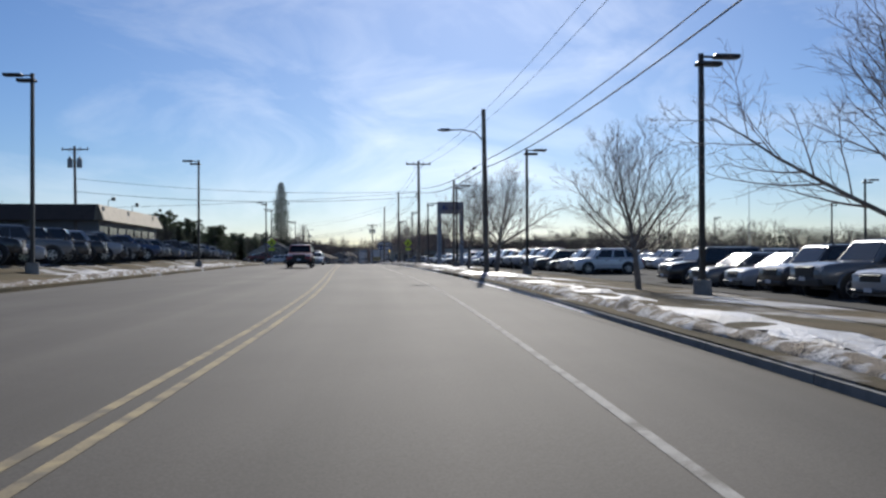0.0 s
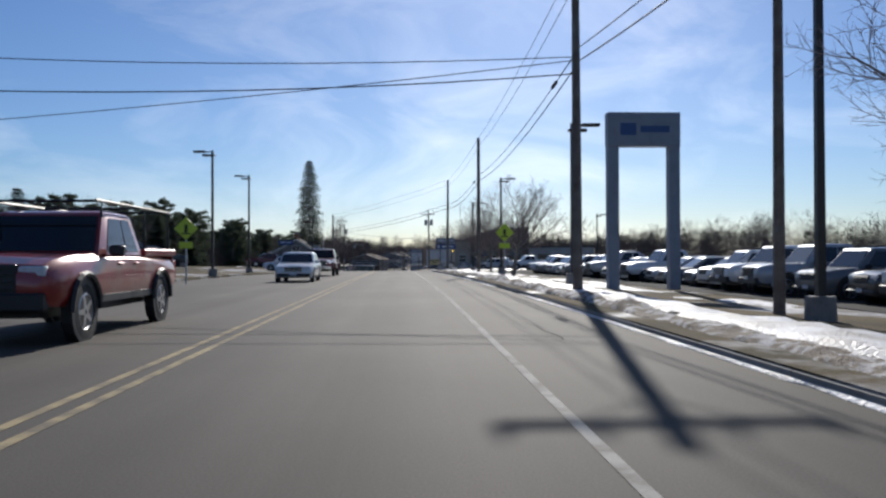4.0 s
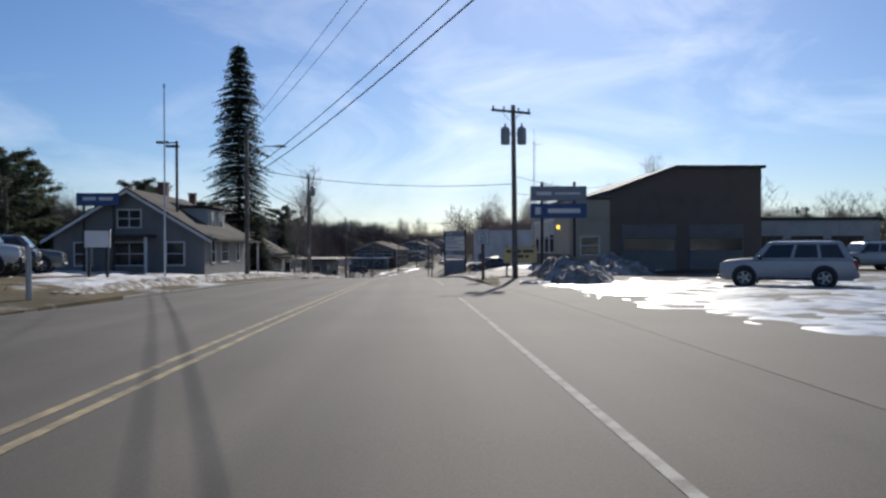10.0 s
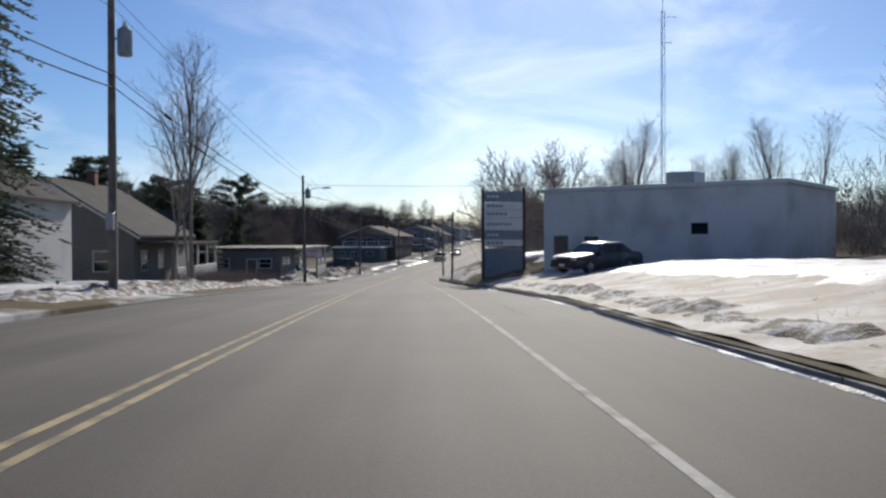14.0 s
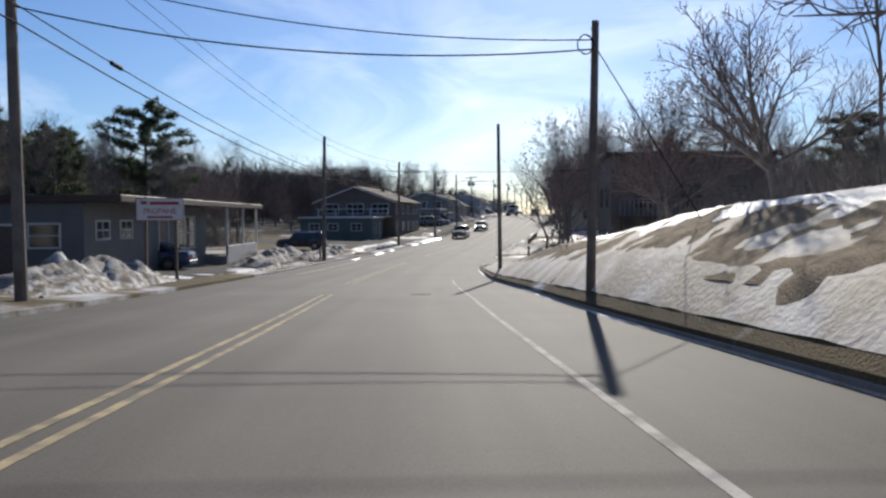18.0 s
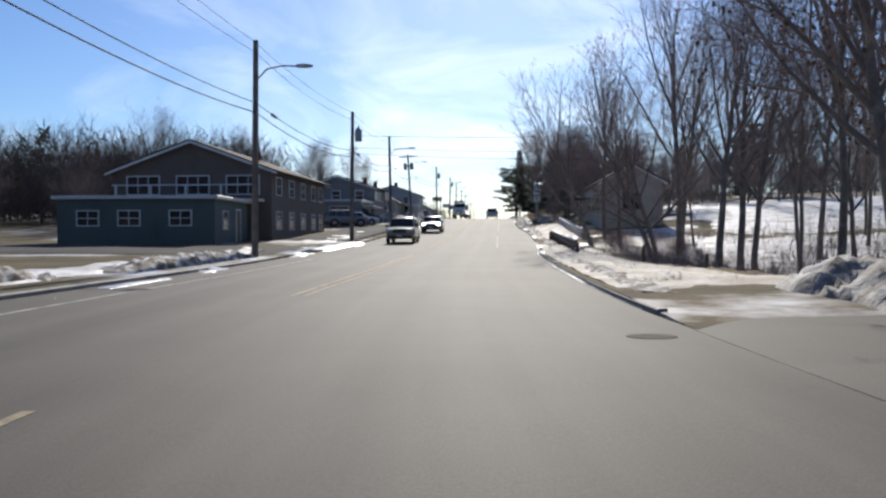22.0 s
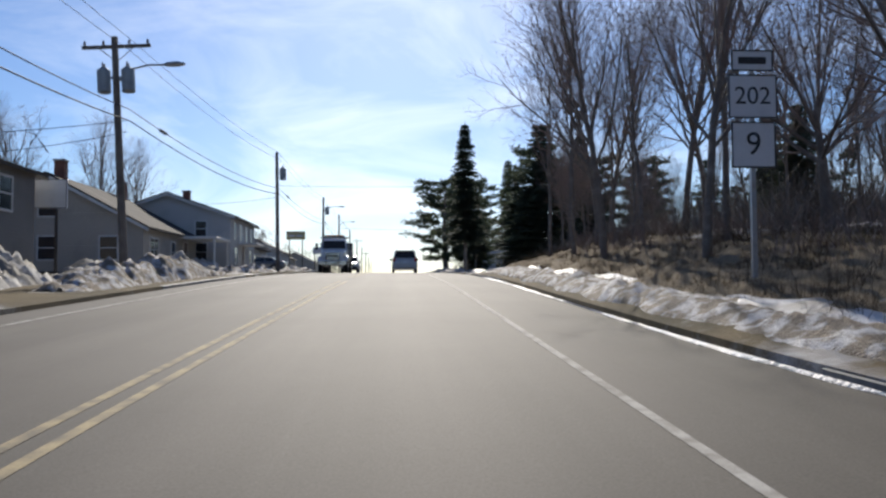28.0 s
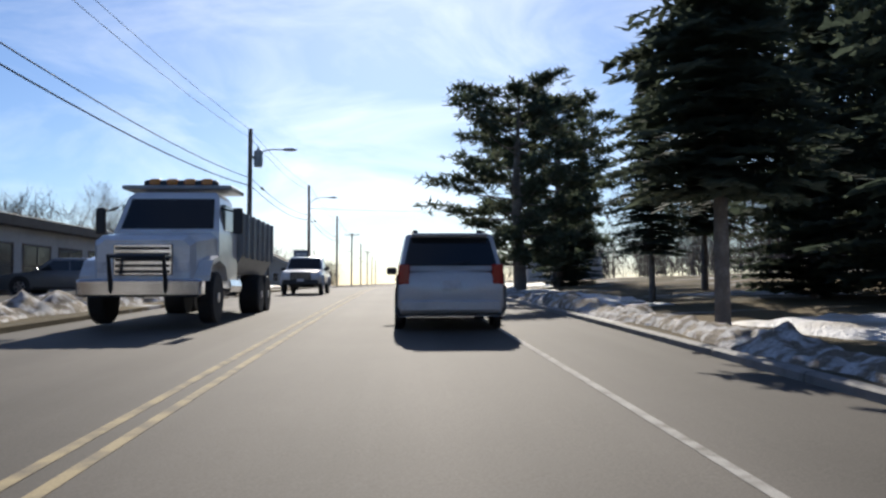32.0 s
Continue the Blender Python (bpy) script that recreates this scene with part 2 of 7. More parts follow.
LEFT = [(-80, ((0, .12), (3, .25), (5, .6), (8, .72), (60, 1.0), (100, 5), (200, 20))), (114, ((0, .12), (3, .25), (5, .6), (8, .72), (60, 1.0), (100, 5), (200, 20))),
        (132, ((0, 0), (20, .2), (60, .8), (100, 4), (200, 20))), (151, ((0, 0), (20, .2), (60, .8), (100, 4), (200, 20))), (162, ((0, .12), (3, .4), (8, .6), (30, .9), (60, 1.5), (200, 18))),
        (205, ((0, .12), (3, .4), (8, .6), (30, .9), (60, 1.5), (200, 18))), (250, ((0, .12), (3, .3), (10, .4), (60, 1.5), (200, 28))),
        (300, ((0, .1), (10, .3), (40, .4), (200, 20))), (420, ((0, .1), (5, .2), (40, .4), (80, 1), (200, 8))), (900, ((0, .1), (5, .2), (40, .4), (80, 1), (200, 8)))]


def land(s, d):
    """Height of the ground above the road's surface at that station."""
    r, l = table(KERB_R, s), table(KERB_L, s)
    if l <= d <= r:
        return 0.0
    e = d - r if d > r else l - d
    return hill(RIGHT if d > r else LEFT, s, e) + unevenness(s, d, e)


def unevenness(s, d, e):
    """Small rises and hollows of the verge, none near the kerb."""
    p = Vector((s * 0.35, d * 0.35, 0))
    return 0.05 * (noise.noise(p) + 0.6 * noise.noise(p * 3.1)) * min(e / 4, 1.0) if e > 1 else 0.0


def stand(s, d, turn=0.0, sink=0.0):
    """A pose on the ground at (s, d), turned from the road's heading."""
    p = W(s, d, land(s, d) - sink)
    return pose(p.x, p.y, p.z, 0, 0, math.degrees(lane(s)[3]) + turn)

# ---- materials ----
asphalt = surface("worn_asphalt", (0.09, 0.08, 0.068), 0.82, vary=0.5, scale=0.25, fine=60, bump=0.008, second=(0.118, 0.106, 0.09), second_at=0.52, sharp=0.2, spec=0.2)
lot_asphalt = surface("lot_asphalt", (0.07, 0.066, 0.06), 0.95, spec=0.08, vary=0.3, scale=0.4, fine=40, bump=0.006, second=(0.1, 0.098, 0.092), second_at=0.55)
grass = surface("dead_winter_grass", (0.15, 0.115, 0.065), 0.95, vary=0.55, scale=0.35, fine=26, bump=0.05, second=(0.09, 0.075, 0.045), second_at=0.5, spec=0.1)
snow = surface("old_snow", (0.7, 0.7, 0.71), 0.6, vary=0.22, scale=0.9, fine=14, bump=0.08, second=(0.4, 0.36, 0.3), second_at=0.57, spec=0.4)
dirty_snow = surface("dirty_snow", (0.22, 0.18, 0.135), 0.85, vary=0.55, scale=3.6, fine=24, bump=0.08, second=(0.6, 0.59, 0.58), second_at=0.53, sharp=0.07, spec=0.3)
pile_snow = surface("crusted_snow_pile", (0.22, 0.2, 0.17), 0.85, vary=0.5, scale=1.6, fine=9, bump=0.05, second=(0.46, 0.45, 0.43), second_at=0.54, spec=0.2)
sandy_snow = surface("sandy_snow", (0.45, 0.4, 0.32), 0.85, vary=0.3, scale=0.8, fine=9, bump=0.05, second=(0.66, 0.63, 0.58), second_at=0.54, spec=0.2)
ice = surface("wet_ice", (0.56, 0.57, 0.58), 0.34, vary=0.3, scale=1.4, fine=14, bump=0.03, second=(0.16, 0.155, 0.145), second_at=0.53, sharp=0.06)
white_line = surface("worn_white_paint", (0.4, 0.385, 0.35), 0.85, spec=0.2, vary=0.35, scale=3.5, fine=60, second=(0.19, 0.175, 0.15), second_at=0.56)
yellow_line = surface("worn_yellow_paint", (0.39, 0.315, 0.18), 0.85, spec=0.2, vary=0.35, scale=3, fine=60, second=(0.19, 0.162, 0.115), second_at=0.52)
granite = surface("granite_kerb", (0.2, 0.195, 0.185), 0.8, vary=0.3, scale=4, fine=90, bump=0.004, each=0.3)
tar = surface("tar_seam", (0.035, 0.034, 0.032), 0.9, vary=0.3, spec=0.1)
pole_wood = surface("weathered_pole_wood", (0.13, 0.105, 0.085), 0.85, vary=0.35, scale=2, fine=30, bump=0.01, second=(0.19, 0.165, 0.14), second_at=0.5)
dark_metal = surface("dark_bronze_metal", (0.05, 0.045, 0.042), 0.45, 0.6, vary=0.2)
grey_metal = surface("galvanised_metal", (0.42, 0.43, 0.44), 0.4, 0.8, vary=0.2, scale=5)
rusty = surface("weathered_guard_rail", (0.14, 0.135, 0.11), 0.8, 0.3, vary=0.4, scale=4, second=(0.12, 0.08, 0.06))
wire_black = surface("black_cable", (0.02, 0.02, 0.022), 0.8, spec=0.15)
porcelain = surface("grey_porcelain", (0.35, 0.33, 0.32), 0.3)
tank_grey = surface("transformer_grey", (0.28, 0.3, 0.31), 0.45, 0.2)
bark = surface("bare_tree_bark", (0.16, 0.14, 0.12), 0.9, vary=0.4, scale=3, fine=25, bump=0.02, second=(0.25, 0.23, 0.205))
twig = surface("thin_winter_twigs", (0.26, 0.2, 0.175), 0.9, vary=0.3)
needles = surface("spruce_needles", (0.085, 0.11, 0.08), 0.8, vary=0.5, scale=1.2, fine=8, second=(0.11, 0.125, 0.085), spec=0.25)
pine_needles = surface("pine_needles", (0.09, 0.115, 0.075), 0.8, vary=0.5, scale=1.0, fine=8, second=(0.12, 0.125, 0.085), spec=0.25)
far_needles = surface("far_evergreen", (0.055, 0.072, 0.06), 0.9, vary=0.5, scale=0.15, fine=2, spec=0.1)
far_bare = surface("far_bare_woods", (0.14, 0.115, 0.1), 0.95, vary=0.5, scale=0.1, fine=2, second=(0.085, 0.07, 0.065), spec=0.1)
dry_leaves = surface("clinging_dry_leaves", (0.13, 0.095, 0.065), 0.9, vary=0.5)
brush = surface("brown_brush", (0.13, 0.095, 0.06), 0.95, vary=0.5, scale=2, spec=0.1)
leaf_litter = surface("leaf_litter", (0.26, 0.205, 0.135), 0.95, vary=0.6, scale=2.5, fine=30, bump=0.06, second=(0.13, 0.1, 0.07), spec=0.1)
for mt in (needles, pine_needles, far_needles):
    translucent(mt, 0.45)
iron = surface("cast_iron", (0.06, 0.055, 0.05), 0.9, vary=0.3, fine=30, bump=0.01, spec=0.1)

# ---- ground, road, kerbs ----
STEPS = [-80 + 2.0 * i for i in range(296)] + [512 + 16.0 * i for i in range(25)]


def ground_sheet():
    sh = Shape()
    rights = [0.02, 0.3, 0.7, 1.2, 1.8, 2.4, 3, 3.7, 4.5, 5.3, 6, 7, 8, 9, 10, 11.5, 13, 15, 17, 19.5, 22, 28, 36, 50, 70, 100, 150, 200]
    lefts = [0.02, 0.4, 1.0, 1.8, 3, 4, 5, 6.5, 8, 10, 12, 14, 16, 18.5, 21, 24, 28, 38, 52, 75, 110, 150, 200]
    rows = []
    for s in STEPS:
        r, l = table(KERB_R, s), table(KERB_L, s)
        row = []
        for e in reversed(lefts):
            row.append(W(s, l - e, hill(LEFT, s, e) + unevenness(s, l - e, e)))
        far = row[0]
        row.insert(0, Vector((far.x - 2600, far.y * (1 if s < 800 else 3), far.z + 2)))
        row += [W(s, l, -0.12), W(s, r, -0.12)]
        for e in rights:
            row.append(W(s, r + e, hill(RIGHT, s, e) + unevenness(s, r + e, e)))
        far = row[-1]
        row.append(Vector((far.x + 2600, far.y * (1 if s < 800 else 3), far.z + 2)))
        rows.append(row)
    rows.insert(0, [Vector((p.x, p.y - 1500, p.z)) for p in rows[0]])
    rows.append([Vector((p.x, p.y + 2600, p.z + 1)) for p in rows[-1]])
    sh.grid(rows)
    return sh


ground = part("ground", ground_sheet(), None)
ground.data.materials.clear()
tagged(ground, "dead winter grass verge with patches of old snow", "ground", kind="structure")


def ground_material():
    mt = grass.copy()
    mt.name = "winter_ground"
    t = mt.node_tree
    b = t.nodes["Principled BSDF"]
    old = b.inputs["Base Color"].links[0].from_socket
    co = t.nodes["Texture Coordinate"]
    nz = t.nodes.new("ShaderNodeTexNoise")
    nz.inputs["Scale"].default_value, nz.inputs["Detail"].default_value, nz.inputs["Roughness"].default_value = 0.16, 8, 0.62
    t.links.new(co.outputs["Object"], nz.inputs["Vector"])
    rg = t.nodes.new("ShaderNodeMapRange")
    rg.inputs["From Min"].default_value, rg.inputs["From Max"].default_value = 0.53, 0.64
    t.links.new(nz.outputs["Fac"], rg.inputs["Value"])
    mx = t.nodes.new("ShaderNodeMix")
    mx.data_type = "RGBA"
    t.links.new(rg.outputs["Result"], mx.inputs[0])
    t.links.new(old, mx.inputs[6])
    mx.inputs[7].default_value = (0.55, 0.55, 0.56, 1)
    t.links.new(mx.outputs[2], b.inputs["Base Color"])
    ro = t.nodes.new("ShaderNodeMapRange")
    ro.inputs["To Min"].default_value, ro.inputs["To Max"].default_value = 0.95, 0.45
    t.links.new(rg.outputs["Result"], ro.inputs["Value"])
    t.links.new(ro.outputs["Result"], b.inputs["Roughness"])
    return mt


ground.data.materials.append(ground_material())


def strip(s0, s1, left, right, h=0.0, step=2.0, cols=1, wob=0.0):
    """A ribbon on the road between two lateral lines, each a number or a function of s."""
    sh = Shape()
    n = max(1, int(math.ceil((s1 - s0) / step)))
    rows = []
    for i in range(n + 1):
        s = s0 + (s1 - s0) * i / n
        a, b = (q(s) if callable(q) else q for q in (left, right))
        rows.append([W(s, a + (b - a) * j / cols + (wob * noise.noise(Vector((s * 0.6, j * 7.0, 3))) if wob else 0), h) for j in range(cols + 1)])
    return sh.grid(rows)


def road_material():
    """Asphalt with paler wheel tracks, darker oil strips, patches and long seams; u runs across the road, v along it."""
    mt = asphalt.copy()
    mt.name = "trafficked_asphalt"
    t = mt.node_tree
    b = t.nodes["Principled BSDF"]
    old = b.inputs["Base Color"].links[0].from_socket
    uv = t.nodes.new("ShaderNodeUVMap")
    sp = t.nodes.new("ShaderNodeSeparateXYZ")
    t.links.new(uv.outputs[0], sp.inputs[0])

    def op(kind, a, b=None, c=None):
        n = t.nodes.new("ShaderNodeMath")
        n.operation = kind
        for i, q in enumerate((a, b, c)):
            if q is not None:
                if isinstance(q, (int, float)):
                    n.inputs[i].default_value = q
                else:
                    t.links.new(q, n.inputs[i])
        return n.outputs[0]

    def streak(across, along, detail, seed):
        m = t.nodes.new("ShaderNodeMapping")
        m.inputs["Scale"].default_value = (across, along, 1)
        m.inputs["Location"].default_value = (seed, seed, seed)
        t.links.new(uv.outputs[0], m.inputs[0])
        n = t.nodes.new("ShaderNodeTexNoise")
        n.inputs["Scale"].default_value, n.inputs["Detail"].default_value = 1.0, detail
        t.links.new(m.outputs[0], n.inputs["Vector"])
        return n.outputs["Fac"]

    def band(centre, width):
        q = op("MULTIPLY", op("SUBTRACT", sp.outputs[0], centre), 1.0 / width)
        return op("EXPONENT", op("MULTIPLY", op("MULTIPLY", q, q), -1.0))

    tracks = op("ADD", op("ADD", band(-1.25, 0.3), band(0.35, 0.3)), op("ADD", band(-5.6, 0.35), band(-3.9, 0.35)))
    tracks = op("MULTIPLY", tracks, op("MULTIPLY_ADD", streak(0.6, 0.06, 4, 3.0), 0.5, 0.0))
    oil = op("ADD", band(-0.45, 0.35), band(-4.75, 0.4))
    edge = op("ADD", band(2.9, 0.7), band(-7.2, 0.9))
    val = op("ADD", op("MULTIPLY_ADD", tracks, 0.4, 0.9), op("MULTIPLY", oil, -0.1))
    val = op("ADD", val, op("MULTIPLY", edge, -0.12))
    val = op("ADD", val, op("MULTIPLY_ADD", streak(1.6, 0.05, 6, 9.0), 0.5, -0.25))
    val = op("ADD", val, op("MULTIPLY_ADD", streak(0.35, 0.09, 5, 21.0), 0.6, -0.3))
    hs = t.nodes.new("ShaderNodeHueSaturation")
    t.links.new(old, hs.inputs["Color"])
    t.links.new(val, hs.inputs["Value"])
    t.links.new(hs.outputs[0], b.inputs["Base Color"])
    return mt


def road_mesh():
    sh = strip(-80, 900, lambda s: table(KERB_L, s), lambda s: table(KERB_R, s), 0.0, cols=6)
    me = sh.mesh("road")
    n = len(sh.v) // 7
    uv = me.uv_layers.new(name="across_along")
    for lp in me.loops:
        i, j = divmod(lp.vertex_index, 7)
        s = -80 + 980 * i / (n - 1)
        a, b = table(KERB_L, s), table(KERB_R, s)
        uv.data[lp.index].uv = (a + (b - a) * j / 6, s)
    return me


road = part("road", road_mesh(), road_material())
tagged(road, "worn grey two-lane asphalt road with faint tyre tracks", "road", kind="structure")

for off, nm in ((-0.13, "a"), (0.13, "b")):
    gaps = [(-80, 266.3), (274, 301.5), (312, 334), (338.5, 405), (411, 700)]
    for a, b in gaps:
        ln = part("centre_line", strip(a, b, lambda s, o=off: table(MIDDLE, s) + o - 0.05, lambda s, o=off: table(MIDDLE, s) + o + 0.05, 0.004, step=3.0), yellow_line)
        tagged(ln, "worn double yellow centre line painted on asphalt", "road marking", kind="structure")
FOG_R = [(-80, 1.6), (20, 1.55), (60, 1.15), (100, 1.2), (140, 1.35), (190, 1.5), (245, 1.55), (262, 1.5), (276, 1.28), (350, 1.65), (400, 1.85), (440, 1.9), (900, 1.9)]
for a, b in ((-80, 162), (175, 277), (343, 362), (372, 417), (426, 700)):
    ln = part("edge_line", strip(a, b, lambda s: table(FOG_R, s) - 0.045, lambda s: table(FOG_R, s) + 0.045, 0.004, step=3.0), white_line)
    tagged(ln, "worn white edge line painted on asphalt", "road marking", kind="structure")
for a, b in ((284, 330), (352, 420)):
    ln = part("edge_line", strip(a, b, lambda s: table(MIDDLE, s) - 3.95, lambda s: table(MIDDLE, s) - 3.84, 0.004, step=3.0), white_line)
    tagged(ln, "faded white edge line on the far side", "road marking", kind="structure")
# crossing and stop bars, worn
for s, d0, d1 in ((37.8, 0.2, 1.3), (38.6, 1.55, 2.7), (38.2, 3.2, 5.2), (346.2, 0.9, 1.75), (112.5, -9, -3)):
    ln = part("road_bar", strip(s, s + 0.14, d0, d1, 0.005, cols=4), white_line)
    tagged(ln, "short worn white bar painted across the lane", "road marking", kind="structure")
rng = random.Random(5)
for k in range(7):
    s = rng.uniform(4, 440)
    d = rng.choice((2.4, -6.4, 2.1)) + rng.uniform(-0.3, 0.3)
    n = rng.uniform(2, 6)
    sh = strip(s, s + n, lambda q, d=d: d + 0.2 * noise.noise(Vector((q * 0.7, d, 0))), lambda q, d=d: d + 0.02 + 0.2 * noise.noise(Vector((q * 0.7, d, 0))), 0.003, step=0.4)
    tagged(part("crack", sh, tar, road), kind="")
for k, (s, d) in enumerate(((266, 0.1), (305.5, 2.6))):
    sh = Shape()
    sh.loft([[W(s + 0.8 * r * math.cos(a * math.tau / 20) * 1.0, d + r * math.sin(a * math.tau / 20), h) for a in range(20)] for r, h in ((0.3, 0.0), (0.3, 0.006), (0.28, 0.008), (0.26, 0.006))])
    tagged(part("manhole_cover", sh, iron), "round cast-iron cover set in the asphalt", "manhole cover")


def paved(s0, s1, d0, d1, label, name="car_park", step=1.5, mat=None):
    """Asphalt lying over the ground, with a broken edge."""
    ns, nd = max(2, int((s1 - s0) / step)), max(2, int(abs(d1 - (d0 or 0)) / step))
    rows = []
    for i in range(ns + 1):
        s = s0 + (s1 - s0) * i / ns
        row = []
        for j in range(nd + 1):
            near = d0 if d0 else table(KERB_R if d1 > 0 else KERB_L, s)
            d = near + (d1 - near) * j / nd
            if d0 and j in (0, nd):
                d += 0.2 * noise.noise(Vector((s * 0.8, d, 2)))
            row.append(W(s, d, land(s, d) + (0.05 if 0 < j < nd and 0 < i < ns else 0.004 if d0 is None and j == 0 else 0.02)))
        rows.append(row)
    return tagged(part(name, Shape().grid(rows), mat or lot_asphalt, smooth=True), label, "pavement", kind="structure")


lot_label = "weathered dark asphalt of a car park with old stains"
for q in ((18, 128, -60, -15.5), (14, 141.5, 10.8, 62), (186, 199, -44, -18.5), (274.5, 302, -30, -9.6), (330, 341, -30, -8.6), (352, 384, -12.9, -8.0), (436, 500, -15, -8.2), (222, 236, 9.5, 22)):
    paved(*q, lot_label)
for a, b, d in ((141.5, 181.5, 40), (131.5, 150, -70), (297.5, 303.2, 10.6), (303.2, 307, 60), (414, 425, 40), (252.5, 260, -30), (303, 312, -30), (412.5, 417, -24)):
    paved(a, b, None, d, "worn grey asphalt of a side street and driveway", "side_street", mat=asphalt)


def gutter_ice(s0, s1, seed):
    """A ragged ribbon of ice and packed snow at the foot of the kerb."""
    rows = []
    n = int((s1 - s0) / 0.35)
    for i in range(n + 1):
        s = s0 + (s1 - s0) * i / n
        k = table(KERB_R, s)
        w = max(0.004, 0.045 + 0.14 * noise.noise(Vector((s * 0.13, seed, 0))) + 0.06 * noise.noise(Vector((s * 1.7, seed, 4))))
        rows.append([W(s, k - w, 0.004), W(s, k - w * 0.8, 0.02), W(s, k - w * 0.3, 0.03), W(s, k - 0.004, 0.035)])
    return tagged(part("gutter_ice", Shape().grid(rows), snow, smooth=True), "bright ribbon of ice and packed snow along the kerb", "ice", kind="stuff")


for k, (a, b) in enumerate(((14, 33), (46, 78), (84, 139), (184, 234), (243, 296), (309, 350), (378, 410))):
    gutter_ice(a, b, k * 3.1)


def kerb_run(s0, s1, side):
    """A row of granite kerb stones."""
    tbl = KERB_R if side > 0 else KERB_L
    run = thing("granite_kerb", Matrix(), "row of worn granite kerb stones beside the road", "kerb")
    tagged(run, kind="structure")
    s = s0
    while s < s1:
        e = min(s + 2.4, s1)
        sh = Shape()
        rings = []
        for q in (s + 0.012, e - 0.012):
            d = table(tbl, q)
            c = side
            rings.append([W(q, d + c * x, h) for x, h in ((0, -0.1), (0.0, 0.085), (0.025, 0.105), (0.14, 0.11), (0.15, 0.1), (0.15, -0.1))])
        sh.loft(rings)
        part("kerb_stone", sh, granite, run)
        s = e


for a, b, side in ((-10, 33, 1), (44, 140, 1), (182, 236, 1), (243, 297, 1), (308, 352, 1), (352, 380, 1), (404, 414, 1), (426, 470, 1),
                   (162, 200, -1), (212, 252, -1), (284, 330, -1), (338, 352, -1), (398, 412, -1)):
    kerb_run(a, b, side)

# ---- utility poles, street lamps, wires ----
def utility_pole(s, d, height, lean=(0, 0), arms=0, lamp_arm=0, tanks=0, spool=True, r=0.15, boxes=0, arm_turn=0):
    """A wooden pole; arms: crossarms at the top; lamp_arm: +1 over the road to the right, -1 to the left; tanks: transformers."""
    t = thing("utility_pole", stand(s, d, 0, 0.15) @ pose(0, 0, 0, lean[0], lean[1], 0), "tall weathered wooden utility pole beside the road", "utility pole", "utility poles along the road")
    part("pole", Shape().tube([(0, 0, 0), (0, 0, height * 0.5), (0, 0, height)], [r, r * 0.87, r * 0.72], 10, True), pole_wood, t, smooth=False)
    if arms:
        for k in range(arms):
            z = height - 0.3 - 0.75 * k
            arm = part("crossarm", Shape().rbox(-1.2, 1.2, 0.12, 0.22, z - 0.06, z + 0.06, 0.01), pole_wood, t)
            arm.matrix_basis = Matrix.Rotation(radians(arm_turn), 4, "Z")
            for x in (-1.1, -0.45, 0.45, 1.1):
                part("insulator", Shape().tube([(x, 0.17, z + 0.06), (x, 0.17, z + 0.12), (x, 0.17, z + 0.2), (x, 0.17, z + 0.24)], [0.03, 0.055, 0.045, 0.02], 8, True), porcelain, arm)
            part("brace", Shape().tube([(-0.6, 0.16, z - 0.05), (0, 0.16, z - 0.55), (0.6, 0.16, z - 0.05)], 0.018, 4), grey_metal, arm)
    elif spool:
        for z in (height - 0.12, height - 0.8):
            part("insulator", Shape().tube([(0, 0, z), (0.0, 0.22, z), (0.0, 0.3, z + 0.02)], [0.04, 0.055, 0.02], 7, True), porcelain, t)
    for k in range(tanks):
        x = (0.42, -0.42)[k % 2]
        z = height - 2.0
        tank = part("transformer", Shape().tube([(x, 0, z), (x, 0, z + 0.05), (x, 0, z + 0.8), (x, 0, z + 0.9)], [0.2, 0.235, 0.235, 0.12], 12, True), tank_grey, t)
        for y in (-0.1, 0.1):
            part("bushing", Shape().tube([(x, y, z + 0.85), (x, y, z + 1.08)], [0.045, 0.025], 6, True), porcelain, tank)
        part("bracket", Shape().box(min(0, x), max(0, x), -0.04, 0.04, z + 0.5, z + 0.58), grey_metal, t)
    if lamp_arm:
        z = height - 1.7
        a = lamp_arm
        pts = [(0, 0, z), (a * 0.5, -0.05, z + 0.5), (a * 1.2, -0.1, z + 0.62), (a * 1.9, -0.1, z + 0.6)]
        part("lamp_arm", Shape().tube(pts, 0.035, 6), grey_metal, t)
        part("lamp_head", Shape().loft([[(a * (1.7 + q), -0.1 + w * c, z + 0.6 + hh * e) for c, e in ((-1, 0), (-0.7, 1), (0.7, 1), (1, 0), (0.6, -0.7), (-0.6, -0.7))] for q, w, hh in ((0, 0.05, 0.04), (0.15, 0.12, 0.08), (0.5, 0.15, 0.09), (0.75, 0.06, 0.04))]), grey_metal, t, "grey cobra-head street lamp")
    for k in range(boxes):
        part("meter_box", Shape().rbox(-0.12, 0.12, -0.32, -0.14, 2.2 + k, 2.75 + k, 0.015), tank_grey, t)
    return t


